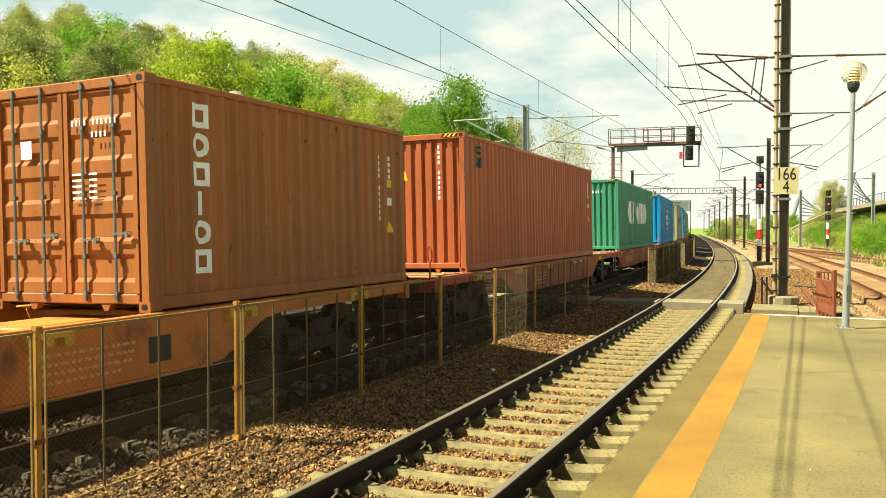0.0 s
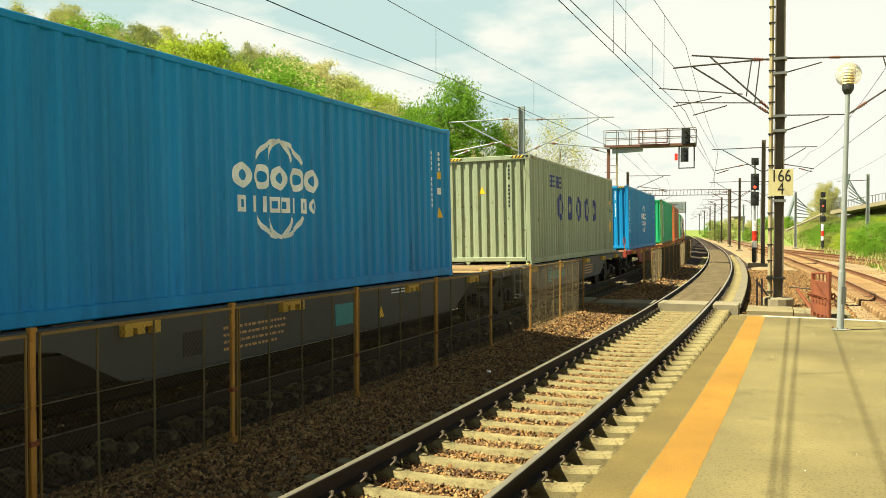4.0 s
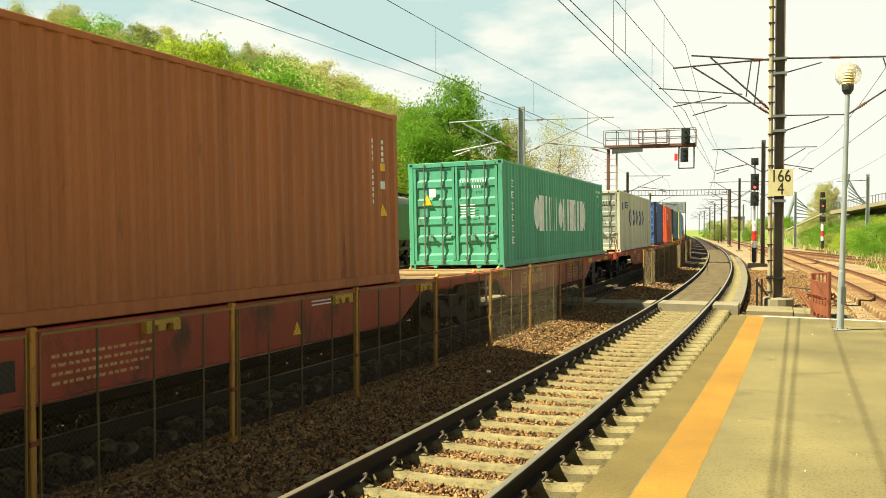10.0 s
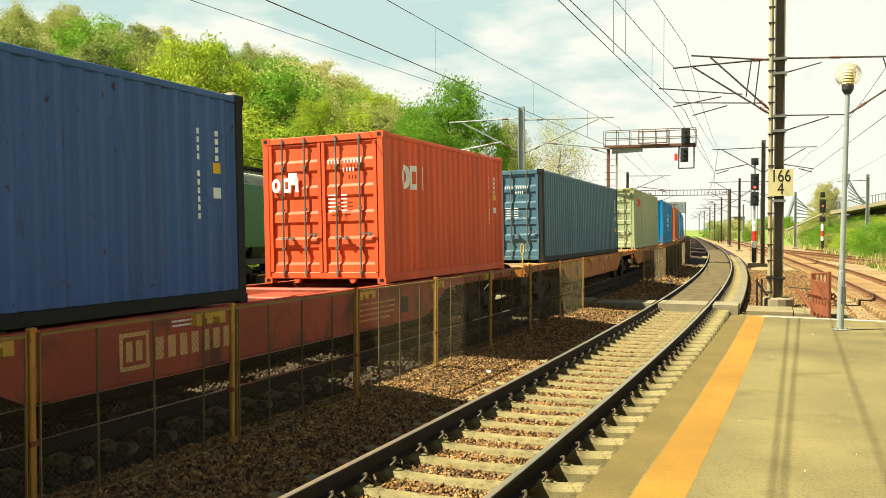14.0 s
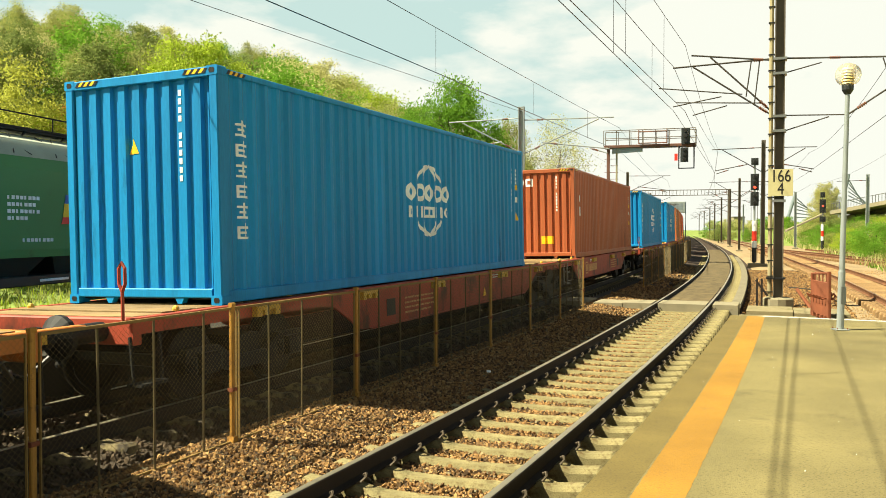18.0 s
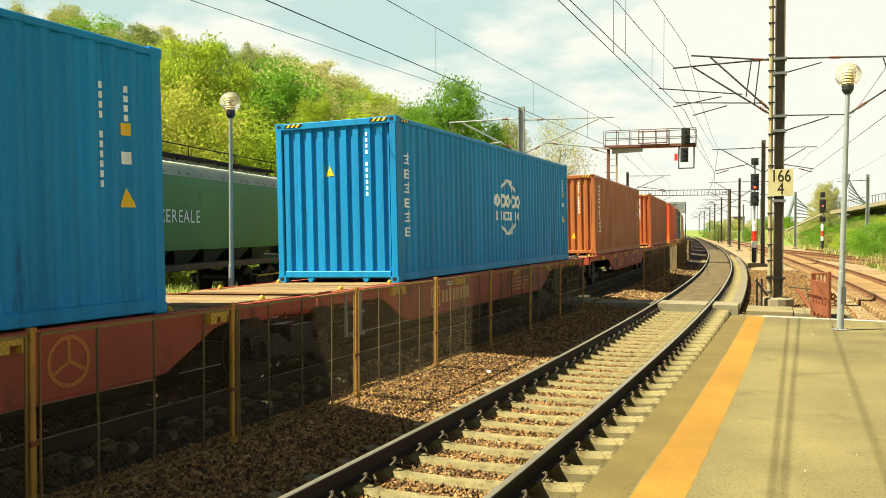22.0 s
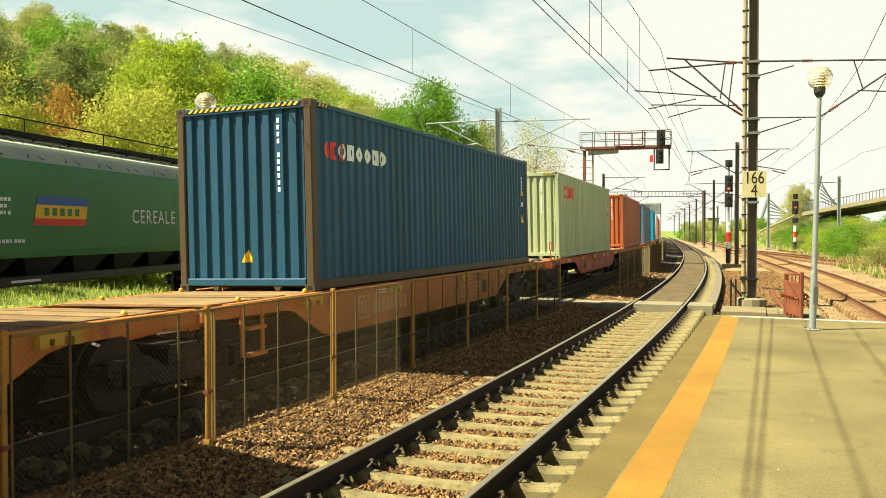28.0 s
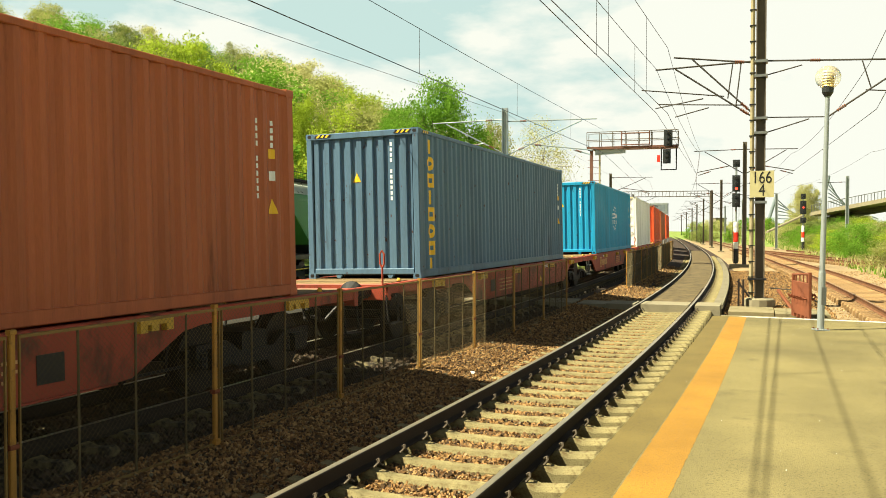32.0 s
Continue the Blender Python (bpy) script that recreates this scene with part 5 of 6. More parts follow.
def platform_lamp(x, y, z, turn=0):
    l = base("platform_lamp", pose(x, y, z, 0, turn, 0) @ Matrix.Diagonal((1, 1, 0.975, 1)), "pale steel lamp post with a clear globe on the platform", "street lamp", "platform lamps")
    part("pole", Geo().lathe([(0.058, 0), (0.056, 1.0), (0.046, 1.04), (0.036, 4.10)], 14), M["lamp_pole"], l, "pale grey tapered pole", smooth=False)
    part("foot_plate", Geo().box(-0.11, 0.11, -0.11, 0.11, 0.0, 0.02, 0.01), M["lamp_pole"], l)
    for sx in (-0.085, 0.085):
        for sy in (-0.085, 0.085):
            part("bolt", Geo().tube((sx, sy, 0.015), (sx, sy, 0.045), 0.010, 6), M["rusty"], l)
    part("service_door", Geo().box(-0.04, 0.04, -0.092, -0.084, 0.45, 0.75), M["galv"], l)
    part("collar", Geo().lathe([(0.05, 4.05), (0.09, 4.12), (0.095, 4.20), (0.07, 4.22)], 14), M["black"], l, "black collar")
    louvre = Geo().lathe([(0.02, 4.2), (0.02, 4.52)], 8)
    for i in range(6):
        z0 = 4.23 + i * 0.045
        louvre.lathe([(0.09, z0), (0.075, z0 + 0.03), (0.02, z0 + 0.032)], 14)
    part("louvre", louvre, M["globe_in"], l, "cream louvre rings")
    prof = [(0.2 * math.sin(radians(a)) + 0.004, 4.38 - 0.2 * math.cos(radians(a))) for a in range(18, 181, 9)]
    globe = part("globe", Geo().lathe(prof, 22), M["globe"], l, "smoky clear globe", smooth=True)
    globe.visible_shadow = False
    return l


lp = along(5.9, 3.55)
platform_lamp(lp.x, lp.y, TOP, 1.2)
platform_lamp(-4.27, 16.9, TOP - 0.02)
gate = base("barrier_gate", pose(9.54, 20.69, -0.16, 0, 0, -8.3) @ Matrix.Diagonal((1.3, 1.3, 1.3, 1)), "rusty steel barrier plate at the platform's end", "barrier")
part("plate", Geo().box(-0.02, 0.02, 0, 1.05, 0.06, 0.72, 0.01), M["rusty"], gate, "rusty steel plate")
part("post", Geo().box(-0.03, 0.03, -0.05, 0.03, 0, 0.93, 0.01), M["rusty"], gate)
part("post", Geo().box(-0.03, 0.03, 1.02, 1.10, 0, 0.86, 0.01), M["rusty"], gate)
part("top_bar", Geo().tube((0, -0.03, 0.90), (0, 1.06, 0.84), 0.022, 6), M["rusty"], gate)
for i in range(4):
    part("upright", Geo().tube((0, 0.15 + i * 0.24, 0.7), (0, 0.15 + i * 0.24, 0.88), 0.014, 5), M["rusty"], gate)
for i in range(5):
    part("hook", Geo().line([(0.0, 0.1 + i * 0.2, 0.42), (0.10, 0.1 + i * 0.2, 0.40), (0.15, 0.1 + i * 0.2, 0.46), (0.11, 0.1 + i * 0.2, 0.51)], 0.02, 6).line(
        [(0.0, 0.1 + i * 0.2, 0.42), (-0.10, 0.1 + i * 0.2, 0.40), (-0.15, 0.1 + i * 0.2, 0.46)], 0.02, 6), M["rusty"], gate)
for i in range(4):
    part("lug", Geo().box(-0.04, 0.04, 0.12 + i * 0.25, 0.2 + i * 0.25, 0.0, 0.07), M["rusty"], gate)

# ---- catenary masts ----


def h_beam(h, w=0.30, d=0.36, z0=-0.55):
    a, b, e, c = d / 2, d / 2 - 0.03, w / 2, 0.012
    return Geo().extrude([(-a, -e), (-b, -e), (-b, -c), (b, -c), (b, -e), (a, -e), (a, e), (b, e), (b, c), (-b, c), (-b, e), (-a, e)], "z", z0, h)


def insulator_on(g_, a, b, at, r=0.05):
    a, b = Vector(a), Vector(b)
    w = (b - a).normalized()
    p = a + (b - a) * at
    for i in range(5):
        g_.tube(p + w * (i * 0.06), p + w * (i * 0.06 + 0.03), r, 8)


def arm(parent, a, b, r=0.025, ins=None, name="arm", material="arm"):
    """A tube of the cantilever; points are (to the right, height) beside the mast."""
    pa, pb = (a[0], 0, a[1]), (b[0], 0, b[1])
    tube_ = part(name, Geo().tube(pa, pb, r, 7), M[material], parent)
    if ins is not None:
        gi = Geo()
        insulator_on(gi, pa, pb, ins)
        part("insulator", gi, M["insulator"], tube_, "brown insulator")


main = base("catenary_mast", stand(18.9, 2.55), "tall steel catenary mast with a kilometre board", "catenary mast", "catenary masts")
part("column", h_beam(11.0, 0.30, 0.30), M["mast"], main, "dark steel column")
part("conduit_pole", Geo().tube((-0.25, -0.02, -0.4), (-0.25, -0.02, 11.0), 0.065, 8), M["mast_lit"], main, "tan conduit along the column")
for i in range(22):
    part("band", Geo().box(-0.34, -0.12, -0.10, 0.06, i * 0.5 + 0.1, i * 0.5 + 0.13), M["steel_dark"], main)
part("foundation", Geo().lathe([(0.46, -0.6), (0.46, -0.10), (0.40, -0.06)], 12), M["concrete"], main, "round concrete foot")
part("collar_band", Geo().box(-0.36, 0.2, -0.18, 0.18, 0.52, 0.58), M["steel_dark"], main)
for a, b, ins in (((-0.13, 7.5), (-3.27, 7.41), 0.12), ((-0.13, 7.44), (-2.69, 7.78), 0.15), ((-0.13, 5.65), (-2.64, 7.4), 0.1), ((-0.2, 5.8), (-2.1, 7.68), 0.1),
                  ((-0.55, 6.12), (-3.17, 6.27), None), ((-1.58, 6.09), (-2.64, 5.83), None), ((-1.11, 6.43), (-3.72, 6.77), None), ((-1.75, 6.39), (-3.27, 6.14), None),
                  ((-1.0, 6.35), (-0.85, 7.48), None), ((-0.75, 6.1), (-0.6, 7.47), None),
                  ((0.17, 5.69), (1.95, 5.63), None), ((0.17, 5.21), (1.42, 5.59), None), ((0.17, 7.48), (4.4, 7.25), 0.3), ((0.17, 7.03), (1.2, 7.28), None),
                  ((1.95, 5.63), (4.2, 7.15), 0.12), ((2.9, 7.3), (3.15, 6.45), None), ((3.0, 6.4), (4.6, 6.25), None)):
    arm(main, a, b, 0.028 if ins is not None else 0.02, ins)
for z in (5.2, 5.66, 7.0, 7.46, 3.0):
    part("clamp", Geo().box(-0.2, 0.2, -0.2, 0.2, z - 0.04, z + 0.04), M["galv"], main)
for x in (-0.62, -0.48):
    part("stay_bar", Geo().box(x - 0.03, x + 0.03, -0.42, -0.36, -0.45, 0.55), M["rail_side"], main, "rusty upright stub beside the foot")
part("stay_bar", Geo().tube((-0.66, -0.39, 0.50), (-0.30, -0.39, 0.0), 0.035, 6), M["rail_side"], main)
part("stay_bar", Geo().tube((0.55, -0.2, 0.22), (0.95, -0.9, -0.34), 0.06, 6), M["insulator"], main, "rusty pipe leaning on the stones")
part("bond_cable", Geo().line([(0.3, -0.1, 0.28), (0.8, -0.1, 0.24), (1.3, -0.1, 0.20), (1.9, -0.1, -0.3)], 0.02, 5), M["arm"], main)
board = part("distance_board", Geo().box(-0.31, 0.41, -0.235, -0.215, 3.15, 3.99, 0.0), M["board"], main, "cream board with black numerals")


def writing(text, size, m, material, parent, label):
    cu = bpy.data.curves.new("writing", "FONT")
    cu.body, cu.size, cu.align_x, cu.align_y, cu.extrude = text, size, "CENTER", "CENTER", 0.002
    tmp = bpy.data.objects.new("writing", cu)
    scene.collection.objects.link(tmp)
    bpy.context.view_layer.update()
    me = bpy.data.meshes.new_from_object(tmp.evaluated_get(bpy.context.evaluated_depsgraph_get()))
    bpy.data.objects.remove(tmp)
    me.materials.clear()
    me.materials.append(material)
    return part("writing", me, material, parent, label, at=m)


writing("166", 0.54, pose(0.05, -0.24, 3.76, 90, 0, 0) @ Matrix.Diagonal((0.74, 1, 1, 1)), M["mark_black"], board, "black numerals 166")
writing("4", 0.54, pose(0.05, -0.24, 3.36, 90, 0, 0) @ Matrix.Diagonal((0.74, 1, 1, 1)), M["mark_black"], board, "black numeral 4")


def simple_mast(s, side, top, arms, label="steel catenary mast with bracket arms", material="mast", pose_m=None, beam=(0.22, 0.26), arm_m="arm"):
    t = base("catenary_mast", pose_m or stand(s, side), label, "catenary mast", "catenary masts")
    part("column", h_beam(top, *beam), M[material], t)
    part("foundation", Geo().box(-0.35, 0.35, -0.35, 0.35, -0.7, -0.18, 0.05), M["concrete"], t)
    for a, b in arms:
        arm(t, a, b, 0.03, 0.15, material=arm_m)
    return t


def bracket(sign, r=3.1, z=7.6):
    return [((sign * 0.13, z), (sign * (r + 0.2), z - 0.05)), ((sign * 0.13, z - 1.6), (sign * (r - 0.5), z - 0.1)), ((sign * 1.0, z - 1.1), (sign * r, z - 1.5)), ((sign * (r - 0.9), z - 1.45), (sign * (r - 0.1), z - 1.7))]


simple_mast(50.4, 2.8, 8.1, bracket(-1) + bracket(1))
simple_mast(29.5, -8.75, 8.0, bracket(-1, 3.5, 7.45) + bracket(1, 4.2, 7.35), "grey steel catenary mast with two wide bracket arms", "lamp_pole", beam=(0.24, 0.27), arm_m="lamp_pole")
for s, side in ((92, 2.9), (118, 3.0), (150, 3.1), (182, 3.1), (215, 3.2), (260, 3.2), (310, 3.2)):
    simple_mast(s, side, 8.0, bracket(-1) + bracket(1))
for s in (78, 128, 178, 235):
    simple_mast(s, -8.6, 8.0, bracket(1, 4.0))
for s, side, top in ((107, 10.5, 7.0), (82, 14.4, 7.6), (140, 9.0, 7.4), (175, 8.5, 7.4)):
    simple_mast(s, side, top, bracket(-1, 2.6, 7.0)[:1], "pale concrete mast beside the yard tracks", "lamp_pole", beam=(0.25, 0.30))

portal = base("portal_gantry", stand(141, 0), "steel portal gantry spanning all the tracks", "gantry")
for lat in (-13.5, 3.9):
    part("leg", Geo().box(lat - 0.2, lat + 0.2, -0.2, 0.2, -0.5, 9.0), M["mast"], portal)
truss = Geo().box(-13.7, 4.1, -0.25, -0.15, 8.9, 9.02).box(-13.7, 4.1, -0.25, -0.15, 8.0, 8.12)
part("truss", truss, M["mast"], portal)
for i in range(30):
    x0 = -13.5 + i * 0.585
    part("lattice_bar", Geo().tube((x0, -0.2, 8.05), (x0 + 0.05, -0.2, 8.95), 0.05, 4), M["mast"], portal)
sign = base("far_gantry_sign", stand(185, 0), "pale gantry with a large sign box over the far tracks", "gantry")
part("sign_box", Geo().box(-7.9, -3.1, -0.3, 0.3, 5.9, 8.4, 0.1), M["lamp_pole"], sign, "pale sign box")
part("sign_face", Geo().box(-7.4, -3.6, -0.32, -0.305, 6.6, 8.0), M["far_steel"], sign)
part("leg", Geo().box(-3.1, -2.9, -0.2, 0.2, -0.5, 8.4), M["far_steel"], sign)
part("leg", Geo().box(-8.1, -7.9, -0.2, 0.2, -0.5, 8.4), M["far_steel"], sign)

# ---- signals ----


def signal_head(parent, x, y, z0, z1, w, lamps, lit=None, name="signal_head"):
    hd = part(name, Geo().box(x - w / 2, x + w / 2, y - 0.06, y + 0.10, z0, z1, 0.04), M["black"], parent, "black signal head")
    n = len(lamps)
    for i in range(n):
        z = z0 + (z1 - z0) * (i + 0.5) / n
        part("hood", Geo().lathe([(0.105, y - 0.22), (0.12, y - 0.055), (0.09, y - 0.055)], 12, "y", (x, 0, z)), M["black"], hd)
        part("lens", Geo().lathe([(0.085, y - 0.235), (0.085, y - 0.215)], 12, "y", (x, 0, z)), M["red_light"] if i == lit else M["steel_dark"], hd, "red lamp" if i == lit else "")
    return hd


def post_signal(s, side, top, heads, label):
    p = base("signal", stand(s, side), label, "railway signal", "signals")
    part("post", Geo().tube((0, 0.1, -0.5), (0, 0.1, top), 0.07, 10), M["lamp_pole"], p)
    for i, (a, b, m) in enumerate(((-0.1, 0.9, "black"), (0.9, 1.35, "mark_white"), (1.35, 2.0, "mark_red"), (2.0, 2.7, "mark_white"))):
        part("band", Geo().tube((0, 0.1, a), (0, 0.1, b), 0.16, 10), M[m], p)
    for z0, z1, n, lit, w in heads:
        signal_head(p, 0, 0, z0, z1, w, range(n), lit)
    part("foundation", Geo().box(-0.4, 0.4, -0.3, 0.5, -0.6, -0.15, 0.05), M["concrete"], p)
    part("ladder", Geo().line([(0.2, 0.35, 0), (0.2, 0.35, 5.2)], 0.02, 4).line([(-0.2, 0.35, 0), (-0.2, 0.35, 5.2)], 0.02, 4), M["mast"], p)
    return p


post_signal(50.3, 2.26, 6.9, [(6.42, 6.9, 1, None, 0.46), (4.75, 5.85, 3, 0, 0.52), (3.70, 4.62, 2, None, 0.52)], "signal post with red and white bands and a red light")
post_signal(92.2, 11.7, 6.3, [(5.7, 6.3, 1, None, 0.5), (4.0, 5.5, 3, 1, 0.65), (3.0, 3.6, 1, None, 0.6)], "far yard signal post showing a red light")
gan = base("signal_gantry", stand(47.5, -4.66), "rusty cantilever signal gantry with railings over the train", "gantry")
gl, gr, gz = -2.3, 3.2, 7.55
part("column", Geo().box(gl - 0.25, gl - 0.05, -0.1, 0.1, -0.5, gz), M["gantry"], gan, "rust-brown column")
part("column", Geo().box(gl + 0.35, gl + 0.45, -0.1, 0.1, -0.5, gz), M["mast_lit"], gan)
for i in range(14):
    part("rung", Geo().tube((gl - 0.4, 0, 1 + i * 0.45), (gl + 0.5, 0, 1 + i * 0.45), 0.02, 4), M["rusty"], gan)
part("walkway", Geo().box(gl - 0.4, gr, -0.5, 0.5, gz, gz + 0.18, 0.02), M["gantry"], gan, "rust-brown walkway beam")
part("gusset", Geo().extrude([(gl + 0.1, gz - 0.35), (gl + 2.1, gz - 0.25), (gl + 2.1, gz), (gl + 0.1, gz)], "y", -0.1, 0.1), M["lamp_pole"], gan)
for y in (-0.5, 0.5):
    for z in (0.62, 1.15):
        part("rail_bar", Geo().tube((gl - 0.4, y, gz + z), (gr, y, gz + z), 0.025, 5), M["mast"], gan)
    for i in range(8):
        x0 = gl - 0.4 + i * (gr - gl + 0.4) / 7
        part("railing_post", Geo().tube((x0, y, gz + 0.15), (x0, y, gz + 1.16), 0.025, 5), M["mast"], gan)
for a, b in (((gl + 1.9, gz + 0.25), (gl + 3.7, gz + 0.25)), ((gl + 1.9, gz + 1.0), (gl + 3.7, gz + 1.0)), ((gl + 1.9, gz + 0.2), (gl + 1.9, gz + 1.15)), ((gl + 3.7, gz + 0.2), (gl + 3.7, gz + 1.15))):
    part("frame_bar", Geo().tube((a[0], -0.56, a[1]), (b[0], -0.56, b[1]), 0.04, 5), M["gantry"], gan)
signal_head(gan, gr - 0.62, -0.6, gz + 0.10, gz + 1.12, 0.55, range(3))
signal_head(gan, gr - 0.70, -0.6, gz - 1.05, gz - 0.12, 0.50, range(3))
part("drop_frame", Geo().line([(gr - 1.05, -0.5, gz), (gr - 1.05, -0.5, gz - 1.45), (gr - 0.1, -0.5, gz - 1.45), (gr - 0.1, -0.5, gz)], 0.05, 5), M["steel_dark"], gan)
part("red_plate", Geo().box(gr - 1.32, gr - 1.12, -0.6, -0.57, gz - 0.95, gz - 0.5), M["mark_red"], gan)

# ---- overhead wires ----


def wire_run(name, posts, r, label):
    """A wire slung straight from support to support: (place, sag of the span that follows)."""
    pts = []
    for (a, sag), (b, _) in zip(posts, posts[1:]):
        for i in range(14):
            f = i / 14
            p = a.lerp(b, f)
            pts.append((p.x, p.y, p.z - sag * 4 * f * (1 - f)))
    pts.append(tuple(posts[-1][0]))
    return solid(name, Geo().line(pts, r, 5), M["wire"], label, "overhead wire", kind="")


def dropper(a, b):
    return solid("dropper", Geo().tube(a, b, 0.006, 4), M["wire"], "thin vertical dropper wire", "overhead wire", kind="")


def over(posts, side, z, sag, swing=0.0):
    return [(along(s, side + (swing if i % 2 else -swing), z), sag) for i, s in enumerate(posts)]


FAR_L, FAR_M = [78, 128, 178, 235], [50.4, 92, 150, 215, 310]
# the freight track: contact wire, carrier and droppers
A2, B2 = Vector((-14.46, -13.0, 5.85)), Vector((8.4, 40.06, 5.85))
wire_run("contact_wire", [(A2, 0.0), (B2, 0.0)] + over(FAR_L, -GAP, 5.8, 0.02, 0.2), 0.010, "dark contact wire over the freight train")
wire_run("messenger_wire", [(A2 + Vector((0, 0, 1.65)), 0.25), (B2 + Vector((0, 0, 1.10)), 0.4)] + over(FAR_L, -GAP, 7.1, 0.4), 0.008, "sagging carrier wire over the freight train")
for f in (0.24, 0.36, 0.49, 0.625, 0.762, 0.89):
    p = A2.lerp(B2, f)
    dropper(p, p + Vector((0, 0, 1.65 - 0.55 * f - 0.25 * 4 * f * (1 - f))))
# the platform track: two contact wires that meet at the mast, each under its carrier
for back, mast, z_back, z_mast, sag, z_far in (((-9.5, -13.0), (7.4, 27.0), 7.4, 7.3, 0.35, 7.4), ((-9.65, -13.0), (7.8, 27.1), 8.1, 8.0, 0.12, 7.6)):
    a, b = Vector((*back, 5.9)), Vector((*mast, 5.9))
    wire_run("contact_wire", [(a, 0.0), (b, 0.0)] + over(FAR_M, -0.1, 5.95, 0.02, 0.2), 0.009, "dark contact wire over the platform track")
    wire_run("messenger_wire", [(Vector((*back, z_back)), sag), (Vector((*mast, z_mast)), 0.35)] + over(FAR_M, -0.1, z_far, 0.4), 0.008, "sagging carrier wire over the platform track")
    for f in (0.55, 0.665, 0.78, 0.9):
        p = a.lerp(b, f)
        dropper(p, Vector((p.x, p.y, z_back + (z_mast - z_back) * f - sag * 4 * f * (1 - f))))
# feeder on the siding masts, and the yard
wire_run("feeder_wire", [(Vector((-16.6, 0.2, 7.9)), 0.1), (Vector((3.8, 40.4, 7.75)), 0.1)] + over(FAR_L, -8.6, 7.8, 0.2), 0.008, "thin feeder wire along the siding masts")
YS = [-32, 18.9] + FAR_M
wire_run("contact_wire", over(YS, 5.65, 5.8, 0.02, 0.2), 0.010, "dark contact wire over the yard track")
wire_run("messenger_wire", over(YS, 5.65, 7.2, 0.5), 0.009, "sagging carrier wire over the yard track")
wire_run("messenger_wire", over(YS[1:], 10.5, 7.2, 0.5), 0.009, "carrier wire over the outer yard")

# ---- grain hoppers on the siding ----
HL = 20.0


def hopper(d_far, label):
    p, h = TRACK3
    c = siding(d_far - HL / 2)
    w = base("grain_hopper", pose(c.x, c.y, 0, 0, 0, -math.degrees(h)), label, "hopper wagon", "grain hoppers")
    half = HL / 2
    y0, y1 = -half + 0.9, half - 0.9
    body = [(-1.50, 1.55), (-1.52, 1.7), (-1.52, 3.25), (-1.44, 3.5), (1.44, 3.5), (1.52, 3.25), (1.52, 1.7), (1.50, 1.55)]
    part("tank", Geo().extrude([(u, z) for u, z in body], "y", y0 + 1.6, y1 - 1.6), M["hopper"], w, "dark green hopper body")
    for a, b_ in ((y0 + 1.6, y0 - 0.2), (y1 - 1.6, y1 + 0.2)):
        s_ = Geo()
        n = len(body)
        low = [(u * 0.96, z if z > 3 else 2.75) for u, z in body]
        s_.v = [(u, a, z) for u, z in body] + [(u, b_, z) for u, z in low]
        s_.f = [(i, (i + 1) % n, n + (i + 1) % n, n + i) for i in range(n)] + [tuple(range(n, 2 * n))]
        part("slope_end", s_, M["hopper"], w, "sloping hopper end")
    rf = [(-1.45, 3.49), (-1.15, 3.85), (-0.6, 4.02), (0.6, 4.02), (1.15, 3.85), (1.45, 3.49)]
    part("roof", Geo().extrude(rf, "y", y0 - 0.25, y1 + 0.25), M["hopper_roof"], w, "pale curved roof")
    part("roof_walk", Geo().box(0.15, 0.75, y0, y1, 4.10, 4.15).box(0.71, 0.75, y0, y1, 4.12, 4.18), M["steel_dark"], w, "dark roof walkway")
    for i in range(15):
        y = y0 + 0.4 + i * (y1 - y0 - 0.8) / 14
        part("walk_bracket", Geo().tube((0.6, y, 4.0), (0.75, y, 4.18), 0.025, 5).tube((1.42, y, 3.55), (0.9, y + 0.5, 3.98), 0.012, 4).tube((1.42, y + 0.5, 3.55), (0.9, y, 3.98), 0.012, 4), M["steel_dark"], w)
    part("hand_rail", Geo().line([(0.75, y0, 4.45), (0.75, y1, 4.45)], 0.018, 5), M["steel_dark"], w)
    for i in range(7):
        y = y0 + 0.3 + i * (y1 - y0 - 0.6) / 6
        part("rail_post", Geo().tube((0.75, y, 4.15), (0.75, y, 4.45), 0.015, 5), M["steel_dark"], w)
    part("underframe", Geo().box(-1.35, 1.35, -half + 0.6, half - 0.6, 0.98, 1.18, 0.02), M["black"], w, "black underframe")
    for i in range(9):
        y = -6.4 + i * 1.6
        chute = Geo()
        chute.add([(-1.45, y - 0.75, 1.6), (1.45, y - 0.75, 1.6), (1.45, y + 0.75, 1.6), (-1.45, y + 0.75, 1.6), (-1.2, y - 0.3, 1.12), (1.2, y - 0.3, 1.12), (1.2, y + 0.3, 1.12), (-1.2, y + 0.3, 1.12)],
                  [(0, 1, 5, 4), (1, 2, 6, 5), (2, 3, 7, 6), (3, 0, 4, 7), (4, 5, 6, 7), (3, 2, 1, 0)])
        part("chute", chute, M["black"], w, "black discharge chute")
    part("step_bar", Geo().tube((1.38, 6.2, 0.62), (1.38, 9.2, 0.62), 0.025, 5).tube((1.38, -9.2, 0.62), (1.38, -6.2, 0.62), 0.025, 5), M["mark_yellow"], w, "yellow hand bar")
    for y in (-6.2, 9.0):
        part("brake_mark", Geo().box(1.38, 1.41, y - 0.07, y + 0.07, 0.3, 0.6).box(1.38, 1.41, y - 0.16, y + 0.16, 0.28, 0.36), M["mark_yellow"], w)
    for y in (-half + 2.4, half - 2.4):
        bogie(w, y)
